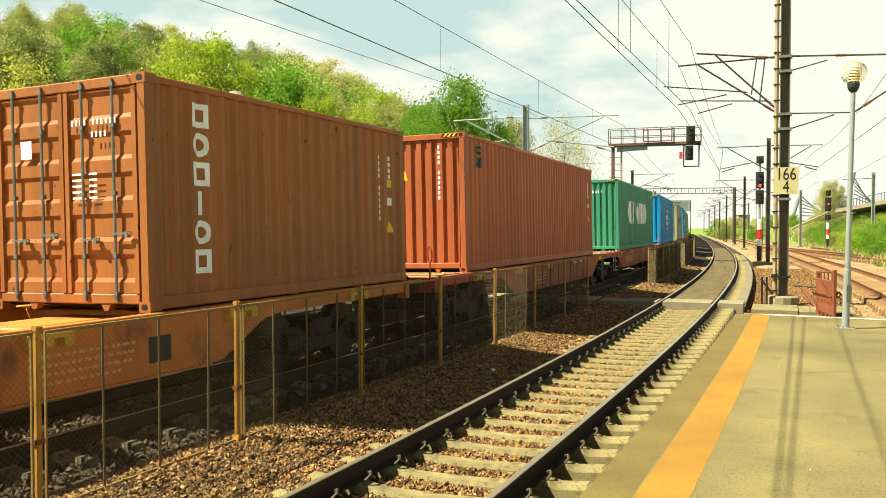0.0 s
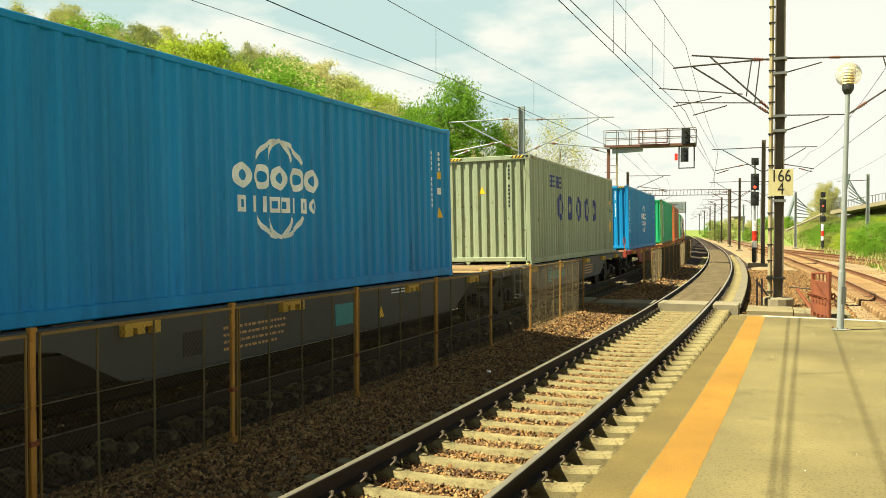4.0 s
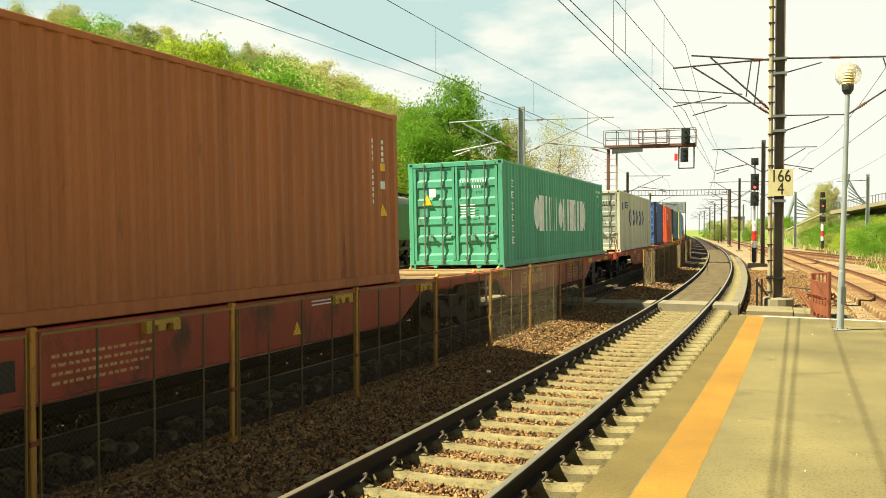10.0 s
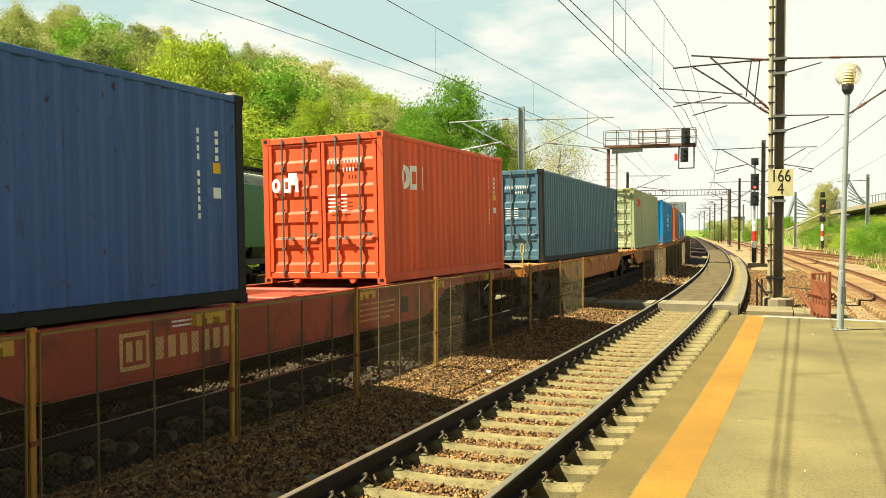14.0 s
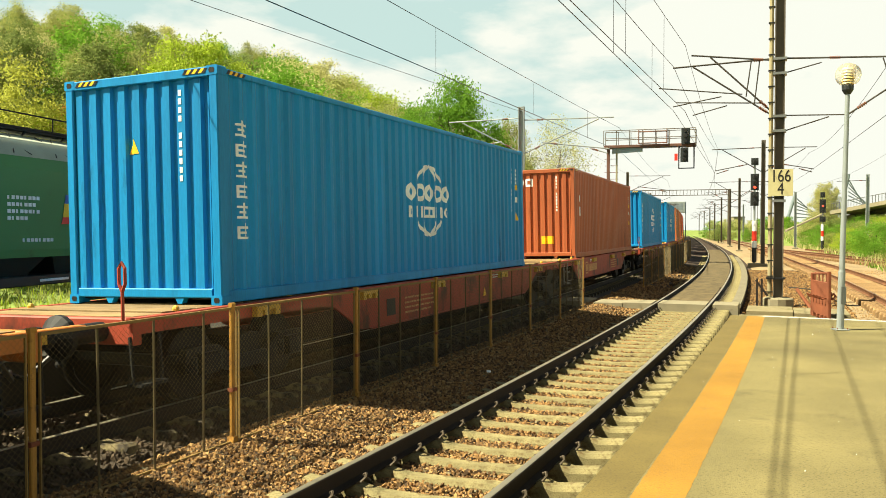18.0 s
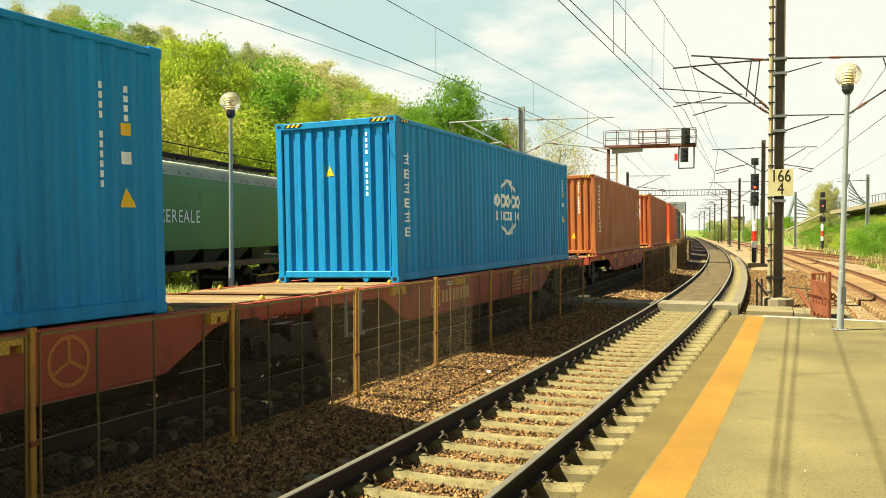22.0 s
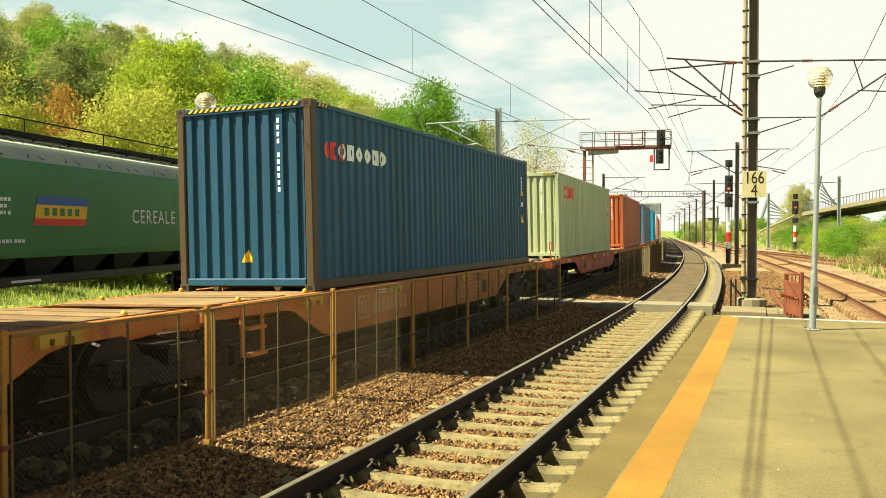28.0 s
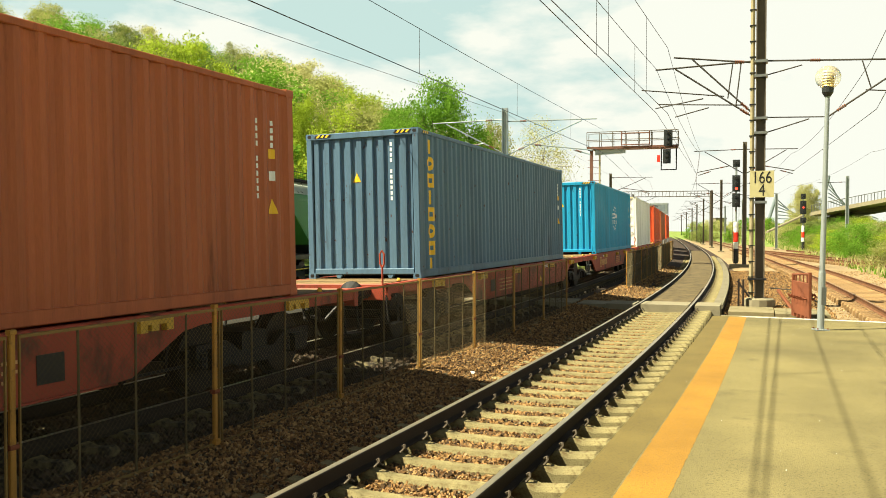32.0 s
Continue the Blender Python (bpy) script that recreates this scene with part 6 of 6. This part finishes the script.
    for sx in (-0.875, 0.875):
        for e in (-1, 1):
            part("buffer", Geo().tube((sx, e * (half - 0.6), 1.0), (sx, e * half, 1.0), 0.11, 10).tube((sx, e * (half - 0.06), 1.0), (sx, e * half, 1.0), 0.22, 12), M["steel_dark"], w)
    return w, half


front_hopper, hh = hopper(12.4, "dark green grain hopper wagon with a pale roof, standing")
X = 1.528
flag = -2.85
for z0, z1, m, sh in ((2.62, 2.80, "flag_blue", 0.10), (2.34, 2.62, "mark_yellow", 0.05), (2.20, 2.34, "mark_red", 0.0)):
    part("flag_band", Geo().extrude([(flag - 0.9 + sh, z0), (flag + 0.85 + sh, z0), (flag + 0.9 + sh, z1), (flag - 0.85 + sh, z1)], "x", X, X + 0.004), M[m], front_hopper, "band of a painted flag panel")
for i in range(5):
    part("flag_block", Geo().box(X + 0.005, X + 0.008, flag - 0.55 + i * 0.26, flag - 0.40 + i * 0.26, 2.40, 2.56), M["hopper"], front_hopper)
for i, letter in enumerate("CEREALE"):
    writing(letter, 0.48, pose(X + 0.004, 1.05 + (i - 3) * 0.312, 2.42, 90, 0, 90), M["mark_white"], front_hopper, "white letter " + letter)
for j, (y, z, n) in enumerate(((-5.3, 2.66, 8), (-5.3, 2.53, 7), (-5.3, 2.40, 8), (-5.3, 2.27, 5), (-4.9, 1.85, 8))):
    for i in range(n):
        part("print_bar", Geo().box(X, X + 0.004, y + i * 0.115, y + i * 0.115 + (0.085 if (i + j) % 4 else 0.05), z, z + 0.07), M["mark_white"], front_hopper)
part("plate", Geo().box(1.36, 1.365, -4.2, -3.3, 1.05, 1.10), M["mark_white"], front_hopper)
hopper(12.4 + HL + 0.1, "second green grain hopper wagon, standing behind")

# ---- trees ----
rng = np.random.default_rng(7)


def leaf_cloud(r, n_clumps, per, size, w, h, low, spread, shape=1.0):
    """Many small folded leaves in uneven clumps; returns a mesh without material."""
    clumps = []
    while len(clumps) < n_clumps:
        p = r.uniform(-1, 1, 3)
        d = np.linalg.norm(p)
        if d > 1 or (d < 0.45 and r.random() < 0.7):
            continue
        lump = 0.75 + 0.25 * math.sin(3.1 * math.atan2(p[1], p[0]) + 4 * p[2] + w)
        z = low + (h - low) * (0.5 + 0.5 * p[2] * (0.9 + 0.1 * lump))
        taper = 1 - max(0, p[2]) * (1 - shape) * 0.8
        clumps.append((p[0] * w * lump * taper, p[1] * w * lump * taper, z))
    c = np.repeat(np.array(clumps), per, axis=0)
    n = len(c)
    scale = np.repeat(r.uniform(0.6, 1.3, n_clumps), per)[:, None]
    c = c + r.normal(0, 1, (n, 3)) * spread * scale * np.array([1, 1, 0.75])
    a = r.normal(0, 1, (n, 3))
    a /= np.linalg.norm(a, axis=1)[:, None]
    b = np.cross(a, r.normal(0, 1, (n, 3)))
    b /= np.linalg.norm(b, axis=1)[:, None]
    s = size * r.uniform(0.55, 1.25, n)[:, None]
    nrm = np.cross(a, b) * s * 0.25
    v = np.stack([c - a * s, c + b * s * 0.55 + nrm, c + a * s, c - b * s * 0.55 + nrm], 1).reshape(-1, 3)
    i = np.arange(n) * 4
    f = np.concatenate([np.stack([i, i + 1, i + 2], 1), np.stack([i, i + 2, i + 3], 1)])
    me = bpy.data.meshes.new("crown")
    me.from_pydata(v.tolist(), [], f.tolist())
    return me


def limbs(r, h, w, low, n, thick):
    g_ = Geo()
    bend = [Vector((0, 0, -0.8))]
    for i in range(1, 6):
        bend.append(Vector((r.normal(0, 0.02 * h), r.normal(0, 0.02 * h), h * 0.82 * i / 5)))
    for i in range(5):
        g_.tube(bend[i], bend[i + 1], thick * (1 - i * 0.17), 7, thick * (1 - (i + 1) * 0.17))
    for i in range(n):
        t = r.uniform(0.3, 0.95)
        k = min(4, int(t * 5))
        a = bend[k].lerp(bend[k + 1], t * 5 - k)
        ang, reach = r.uniform(0, math.tau), w * r.uniform(0.55, 0.98)
        b = a + Vector((math.cos(ang) * reach, math.sin(ang) * reach, r.uniform(0.1, 0.3) * h * (1.1 - t)))
        mid = (a + b) / 2 + Vector((0, 0, r.uniform(0, 0.05) * h))
        rr = thick * 0.34 * (1.2 - t)
        g_.tube(a, mid, rr, 5, rr * 0.7).tube(mid, b, rr * 0.7, 5, rr * 0.2)
        for q in range(3):
            c = mid.lerp(b, r.uniform(0.1, 0.9))
            g_.tube(c, c + Vector((r.normal(0, 0.2 * w), r.normal(0, 0.2 * w), r.uniform(0.0, 0.12) * h)), rr * 0.4, 4, rr * 0.1)
    return g_.mesh("trunk", M["bark"])


KINDS = []
for j in range(7):      # (height 10) forest trees
    w = (2.6, 3.2, 2.3, 3.6, 2.9, 3.3, 2.5)[j]
    KINDS.append((limbs(rng, 10, w, 3, 16, 0.17), leaf_cloud(rng, 84, 170, 0.084, w, 10.2, 2.2, 0.36, 0.7)))
BUSH = [(limbs(rng, 5.6, 2.4, 0.4, 18, 0.09), leaf_cloud(rng, 80, 170, 0.066, 2.7, 6.2, 0.1, 0.32, 0.8)) for j in range(3)]
LOW = [(limbs(rng, 5.6, 2.4, 0.4, 8, 0.09), leaf_cloud(rng, 60, 120, 0.085, 2.7, 6.2, 0.1, 0.42, 0.8)) for j in range(3)]
THIN = (limbs(rng, 10, 3.0, 3, 70, 0.13), leaf_cloud(rng, 150, 60, 0.062, 3.2, 10.2, 3.0, 0.45, 0.8))
FULL = [(limbs(rng, 10, 4.0, 3, 20, 0.22), leaf_cloud(rng, 180, 250, 0.082, 4.2, 10.4, 1.6, 0.38, 0.75)) for j in range(2)]


def tree(kind, x, y, height, wide, leaf, name, label, group, full=10.0):
    k = height / full
    t = new(name, kind[0])
    t.matrix_basis = Matrix.LocRotScale((x, y, ground_z(x, y)), Euler((0, 0, rng.uniform(0, math.tau))), (k * wide, k * wide, k))
    tagged(t, label, "tree" if name == "tree" else "bush", group)
    crown = new("crown", kind[1])
    crown.parent = t
    if not kind[1].materials:
        kind[1].materials.append(None)
    crown.material_slots[0].link = "OBJECT"
    crown.material_slots[0].material = M[leaf]
    return t


LEAF_WORD = {"leaf_bright": "bright green", "leaf_yellow": "yellow-green", "leaf_olive": "olive", "leaf_dark": "dark green", "leaf_fresh": "fresh green", "leaf_rust": "rust-brown", "leaf_pale": "pale budding"}
BEARING = [-700, 0, 60, 150, 260, 330, 400, 480, 520, 600, 700, 800, 900, 1000, 1100]
SKYLINE = [405, 385, 400, 380, 355, 345, 325, 342, 318, 296, 268, 240, 200, 160, 110]


def rise(tan_x):
    """How high the wood stands against the sky, as a slope, by its bearing."""
    return float(np.interp(784 + 1483 * tan_x, BEARING, SKYLINE)) / 1483


count = 0
for row in range(9):
    left = 11 + row * 6.0
    d = -26.0
    while d < 230:
        p = siding(d, -left - rng.uniform(-2.2, 2.2))
        d += rng.uniform(3.0, 4.8) * (1 + max(0, d) * 0.008)
        if p.y < 12:
            continue
        bear = p.x / p.y
        if bear < -0.78 or bear > 0.10:
            continue
        z0 = ground_z(p.x, p.y)
        top = EYE + rise(bear) * p.y * rng.uniform(0.88, 1.03 if row > 2 else 0.95)
        low = row < 2 and p.y < 60
        height = min(top - z0, rng.uniform(4.0, 6.5) if low else rng.uniform(10, 16))
        if height < 3.2:
            continue
        u = rng.random()
        px = 784 + 1483 * bear
        if low:
            leaf = "leaf_yellow" if u < 0.35 else "leaf_bright" if u < 0.7 else "leaf_fresh"
        elif px < 500:
            leaf = "leaf_olive" if u < 0.4 else "leaf_dark" if u < 0.65 else "leaf_pale" if u < 0.82 else "leaf_fresh"
        else:
            leaf = "leaf_pale" if u < 0.4 else "leaf_olive" if u < 0.7 else "leaf_bright" if u < 0.85 else "leaf_fresh"
        if low:
            tree(BUSH[count % 3], p.x, p.y, height, rng.uniform(0.85, 1.2), leaf, "bush", LEAF_WORD[leaf] + " spring bush at the foot of the slope", "bushes below the wood", 6.0)
        else:
            tree(KINDS[count % 7], p.x, p.y, height, rng.uniform(0.95, 1.35), leaf, "tree", LEAF_WORD[leaf] + " leafy tree on the wooded slope", "trees of the wood")
        count += 1


def at_bearing(px, dist):
    return (px - 784) / 1483 * dist, dist


for px, dist, top, kind, wide, leaf, name, label in (
        (345, 47, 72, FULL[0], 0.85, "leaf_bright", "tree", "bright green spring tree before the wood"),
        (800, 58, 155, FULL[1], 0.78, "leaf_fresh", "tree", "round bright green tree beside the tracks"),
        (735, 62, 185, FULL[0], 0.6, "leaf_fresh", "tree", "bright green tree beside the tracks"),
        (985, 60, 214, THIN, 0.85, "leaf_pale", "tree", "thin budding tree with bare twigs"),
        (900, 66, 225, FULL[1], 0.6, "leaf_olive", "tree", "olive tree beside the tracks"),
        (560, 56, 175, FULL[0], 0.6, "leaf_bright", "tree", "bright green tree before the wood")):
    x, y = at_bearing(px, dist)
    tree(kind, x, y, EYE + (407 - top) / 1483 * dist - ground_z(x, y), wide, leaf, name, label, "trees beside the line")
for px, dist, top, wide, leaf, label in (
        (150, 40, 150, 0.7, "leaf_rust", "rust-brown shrub among yellow bushes"), (300, 39, 150, 1.0, "leaf_yellow", "yellow-green flowering bush below the wood"),
        (35, 37, 125, 0.9, "leaf_yellow", "yellow-green flowering bush below the wood"), (225, 37, 200, 0.9, "leaf_yellow", "yellow-green flowering bush below the wood"),
        (420, 42, 190, 0.9, "leaf_bright", "bright green bush below the wood"), (640, 50, 205, 0.9, "leaf_bright", "bright green bush below the wood"), (500, 46, 215, 0.9, "leaf_fresh", "fresh green bush below the wood"),
        (100, 38, 205, 0.9, "leaf_bright", "bright green bush below the wood")):
    x, y = at_bearing(px, dist)
    tree(BUSH[count % 3], x, y, EYE + (407 - top) / 1483 * dist - ground_z(x, y), wide, leaf, "bush", label, "bushes below the wood", 6.0)
    count += 1
# bank on the far side of the yard
made = 0
while made < 150:
    y = rng.uniform(42, 190)
    edge = 28.6 + 0.35 * (y - 54)
    x = edge + abs(rng.normal(0, 1)) * 8 + 0.5
    if x / y > 0.62 or x / y < 0.3:
        continue
    leaf = ("leaf_bright", "leaf_olive", "leaf_fresh", "leaf_olive", "leaf_pale", "leaf_fresh", "leaf_dark")[made % 7]
    tree(LOW[made % 3], x, y, rng.uniform(0.8, 2.3) * (1.45 if x / y > 0.44 else 1.0), rng.uniform(1.2, 2.2), leaf, "bush", LEAF_WORD[leaf] + " bush on the grassy bank", "bushes on the bank", 6.0)
    made += 1
made = 0
while made < 70:        # scrub far down the line
    y = rng.uniform(150, 420)
    x = y * rng.uniform(0.315, 0.48)
    leaf = ("leaf_olive", "leaf_fresh", "leaf_pale", "leaf_dark")[made % 4]
    tree(LOW[made % 3], x, y, rng.uniform(1.4, 2.4) + y * 0.007, rng.uniform(1.0, 1.8), leaf, "bush", LEAF_WORD[leaf] + " scrub beside the far tracks", "scrub far down the line", 6.0)
    made += 1
x, y = at_bearing(1460, 135)
tree(FULL[0], x, y, 8.5, 0.8, "leaf_pale", "tree", "pale tree beyond the overpass", "trees beside the line")

# ---- overpass and far bridge ----
overpass = base("overpass", pose(0, 0, 0), "concrete road overpass with a metal railing rising beyond the yard", "overpass")
A, B = Vector((59.6, 121, 4.68)), Vector((66.0, 85, 8.2))
n_ = 12
side_ = Vector((B.y - A.y, A.x - B.x, 0)).normalized() * 4.0


def beam(a, b, width, z0, z1):
    s_ = Vector((b.y - a.y, a.x - b.x, 0)).normalized() * width
    return Geo().add([a - s_ + Vector((0, 0, z0)), a + s_ + Vector((0, 0, z0)), b - s_ + Vector((0, 0, z0)), b + s_ + Vector((0, 0, z0)),
                      a - s_ + Vector((0, 0, z1)), a + s_ + Vector((0, 0, z1)), b - s_ + Vector((0, 0, z1)), b + s_ + Vector((0, 0, z1))],
                     [(0, 2, 3, 1), (4, 5, 7, 6), (0, 1, 5, 4), (2, 6, 7, 3), (0, 4, 6, 2), (1, 3, 7, 5)])


part("deck", beam(A, B, 4.2, -0.38, 0), M["concrete"], overpass, "pale concrete deck")
part("parapet", beam(A + side_, B + side_, 0.12, 0.0, 0.16), M["concrete"], overpass)
part("soffit_beam", beam(A + side_ * 0.3, B + side_ * 0.3, 0.4, -0.95, -0.5), M["mast"], overpass)
for k in (1, -1):
    part("top_rail", beam(A + side_ * k, B + side_ * k, 0.05, 1.1, 1.18), M["galv"], overpass)
    for i in range(60):
        p = (A + side_ * k).lerp(B + side_ * k, i / 59)
        part("railing_bar", Geo().box(p.x - 0.03, p.x + 0.03, p.y - 0.03, p.y + 0.03, p.z, p.z + 1.12), M["galv"], overpass)
for t in (0.05, 0.55, 0.95):
    p = A.lerp(B, t)
    part("pier", Geo().box(p.x - 2.6, p.x + 2.6, p.y - 0.4, p.y + 0.4, -1.0, p.z - 0.7, 0.1), M["concrete"], overpass)
part("stair_ramp", beam(A + Vector((-4.6, 0.5, -0.2)), A + Vector((-9.5, 1.5, -2.6)), 0.7, -0.25, 0.0), M["concrete"], overpass, "sloping concrete stair")
cs = base("far_bridge", pose(0, 0, 0), "pale cable-stayed bridge far behind the yard", "bridge")
for px in (1402, 1496):
    x, y = at_bearing(px, 330)
    part("pylon", Geo().tube((x - 4, y, 0), (x + 1, y, 24 if px > 1450 else 16), 0.7, 8), M["far_steel"], cs)
    for i in range(6):
        part("cable", Geo().tube((x + 1, y, (22 if px > 1450 else 15) - i * 1.6), (x + 10 + i * 2.2, y, 7.0), 0.2, 5), M["far_steel"], cs)
block = base("far_building", pose(*at_bearing(1303, 520), 0) @ Matrix.Diagonal((0.55, 1, 1.15, 1)), "low grey building far down the line", "building")
part("wall", Geo().box(-6, 6, -5, 5, -1, 8.4, 0.1), M["concrete"], block)
part("roof", Geo().box(-6.4, 6.4, -5.4, 5.4, 8.4, 9.0), M["mast"], block)
for i in range(5):
    for j in range(2):
        part("window", Geo().box(-5 + i * 2.2, -3.8 + i * 2.2, -5.03, -4.98, 1.5 + j * 3.2, 3.2 + j * 3.2), M["steel_dark"], block)

# ---- ballast stones ----
ICO_V = np.array([(1, 0.1, -0.1), (-1, -0.1, 0.15), (0.15, 1, 0.2), (-0.2, -1, -0.1), (0.3, 0.2, 0.9), (-0.2, 0.1, -1), (0.75, -0.6, 0.55), (-0.6, 0.7, 0.55)])
ICO_F = np.array([(0, 2, 4), (0, 4, 6), (6, 4, 3), (0, 6, 3), (4, 1, 3), (4, 7, 1), (4, 2, 7), (7, 2, 1), (2, 0, 5), (1, 2, 5), (3, 1, 5), (0, 3, 5)])


def stones(name, s_lo, s_hi, lo, hi, per_m2, size, z, label, material="stone", crest=False):
    n = int((s_hi - s_lo) * (hi - lo) * per_m2)
    s, lat = rng.uniform(s_lo, s_hi, n), rng.uniform(lo, hi, n)
    h = np.interp(s, way_s, way_h)
    cx, cy = np.interp(s, way_s, way_x) + lat * np.cos(h), np.interp(s, way_s, way_y) - lat * np.sin(h)
    cz = z + rng.normal(0, size * 0.35, n) + (np.interp(lat, [c[0] for c in CREST], [c[1] + 0.235 for c in CREST]) if crest else 0)
    shape = ICO_V[None] * rng.uniform(0.62, 1.25, (n, 8, 1)) * rng.uniform(0.55, 1.15, (n, 1, 3)) * (size * rng.uniform(0.6, 1.35, (n, 1, 1)))
    q = rng.normal(0, 1, (n, 4))
    q /= np.linalg.norm(q, axis=1)[:, None]
    w, x, y, zz = q.T
    R = np.stack([1 - 2 * (y * y + zz * zz), 2 * (x * y - w * zz), 2 * (x * zz + w * y), 2 * (x * y + w * zz), 1 - 2 * (x * x + zz * zz), 2 * (y * zz - w * x),
                  2 * (x * zz - w * y), 2 * (y * zz + w * x), 1 - 2 * (x * x + y * y)], 1).reshape(n, 3, 3)
    v = np.einsum("nij,nkj->nki", R, shape) + np.stack([cx, cy, cz], 1)[:, None]
    f = (ICO_F[None] + (np.arange(n) * 8)[:, None, None]).reshape(-1, 3)
    me = bpy.data.meshes.new(name)
    me.vertices.add(n * 8)
    me.vertices.foreach_set("co", v.reshape(-1))
    me.loops.add(len(f) * 3)
    me.loops.foreach_set("vertex_index", f.reshape(-1))
    me.polygons.add(len(f))
    me.polygons.foreach_set("loop_start", np.arange(len(f)) * 3)
    me.update(calc_edges=True)
    me.shade_flat()
    me.materials.append(M[material])
    return tagged(new(name, me), label, "gravel", kind="stuff")


stones("ballast_stones", -6.5, 7.0, -3.1, -0.83, 2100, 0.024, -0.225, "heap of brown crushed stones between fence and rail", crest=True)
stones("ballast_stones", -6.5, 14.6, -1.30, -0.83, 500, 0.024, -0.215, "brown crushed stones packed outside the rail")
stones("ballast_stones", 7.0, 24.0, -3.0, -0.83, 700, 0.030, -0.22, "brown crushed stones along the fence", crest=True)
stones("ballast_stones", -6.5, 14.6, -0.70, 0.70, 1700, 0.025, -0.285, "brown crushed stones between the sleepers")
stones("ballast_stones", -6.5, 14.6, 0.80, 1.66, 900, 0.030, -0.315, "dark crushed stones below the platform edge", "stone_dark")
# these stones are coloured darker to stand in for the train's shade
stones("ballast_stones", -9.0, 16.0, -6.6, -3.1, 300, 0.036, -0.215, "dark crushed stones under the train", "stone_dark")
stones("ballast_stones", 15.8, 44.0, 1.56, 4.6, 240, 0.030, -0.345, "brown crushed stones round the mast")
stones("ballast_stones", 13.0, 46.0, 4.4, 12.0, 60, 0.028, -0.36, "sandy crushed stones of the yard", "stone_tan")
stones("ballast_stones", 16.5, 45.0, -2.9, -0.83, 80, 0.06, -0.25, "brown crushed stones along the far track", crest=True)

# ---- grass on the bank and beside the tracks ----


def blades(name, n, place, high, label, leaf):
    """Upright bent blades of grass, each a narrow folded strip."""
    p = np.array([place() for i in range(n)])
    a, h = rng.uniform(0, math.tau, n), high * rng.uniform(0.5, 1.3, n) * (1 + p[:, 1] * 0.004)
    d = np.stack([np.cos(a), np.sin(a), np.zeros(n)], 1)
    lean = np.stack([rng.normal(0, 0.3, n) * h, rng.normal(0, 0.3, n) * h, h], 1)
    w = (0.10 * h)[:, None]
    v = np.stack([p - d * w, p + d * w, p + lean * 0.6 + d * w * 0.7, p + lean], 1).reshape(-1, 3)
    i = np.arange(n) * 4
    me = bpy.data.meshes.new(name)
    me.from_pydata(v.tolist(), [], np.concatenate([np.stack([i, i + 1, i + 2], 1), np.stack([i, i + 2, i + 3], 1)]).tolist())
    me.materials.append(M[leaf])
    return tagged(new(name, me), label, "grass", kind="stuff")


def on_bank():
    while True:
        y = rng.uniform(40, 200)
        x = 27.5 + 0.35 * (y - 54) + abs(rng.normal(0, 1)) * 11
        if x / y < 0.6:
            return x, y, ground_z(x, y) - 0.05


blades("bank_grass", 9000, on_bank, 0.55, "tall yellow-green grass on the bank", "leaf_pale")
blades("bank_grass", 9000, on_bank, 0.42, "fresh green grass on the bank", "leaf_fresh")



def by_siding():
    while True:
        d, side = rng.uniform(-24, 30), rng.uniform(-11, 5.5)
        if side < -2.7 or side > 2.7:
            p = siding(d, side)
            return p.x, p.y, ground_z(p.x, p.y) - 0.03


blades("siding_grass", 9000, by_siding, 0.30, "rough yellow-green grass beside the siding", "leaf_olive")
blades("siding_grass", 5000, by_siding, 0.24, "fresh green grass beside the siding", "leaf_bright")

# ---- scraps on the ballast ----
for s, side in ((2.3, -2.0), (2.8, -1.62), (1.2, -1.85), (-1.9, -2.2)):
    p, a = along(s, side, -0.165), rng.uniform(0, 3)
    w, h = Vector((math.cos(a), math.sin(a), 0.15)) * 0.05, Vector((-math.sin(a), math.cos(a), 0.25)) * 0.034
    scrap = Geo().add([p - w - h, p + w - h, p + w * 1.1 + h, p - w * 0.8 + h, p + Vector((0, 0, 0.03)), p - w - h - Vector((0, 0, 0.01)), p + w - h - Vector((0, 0, 0.01)), p + w * 1.1 + h - Vector((0, 0, 0.01)), p - w * 0.8 + h - Vector((0, 0, 0.01))],
                      [(0, 1, 4), (1, 2, 4), (2, 3, 4), (3, 0, 4), (8, 7, 6, 5), (0, 5, 6, 1), (1, 6, 7, 2), (2, 7, 8, 3), (3, 8, 5, 0)])
    tagged(new("paper_scrap", scrap.mesh("paper_scrap", M["mark_white"])), "crumpled white paper scrap on the crushed stones", "litter", "scraps on the ballast")

# ---- small litter on the platform ----
lit = Geo()
for i in range(45):
    s, side = rng.uniform(-6, END_S - 0.3), rng.uniform(PE + 0.1, 5.5)
    c, r = along(s, side, TOP + 0.006), rng.uniform(0.002, 0.006)
    a = rng.uniform(0, math.tau)
    lit.add([c + Vector((math.cos(a + k * 1.57) * r * (1 + 0.5 * (k % 2)), math.sin(a + k * 1.57) * r, 0.003 * (k % 2))) for k in range(4)] + [c - Vector((0, 0, 0.004))],
            [(0, 1, 2, 3), (0, 4, 1), (1, 4, 2), (2, 4, 3), (3, 4, 0)])
tagged(new("platform_litter", lit.mesh("platform_litter", M["mark_white"])), "tiny pale petals and grit on the asphalt", "litter", kind="stuff")

motions()
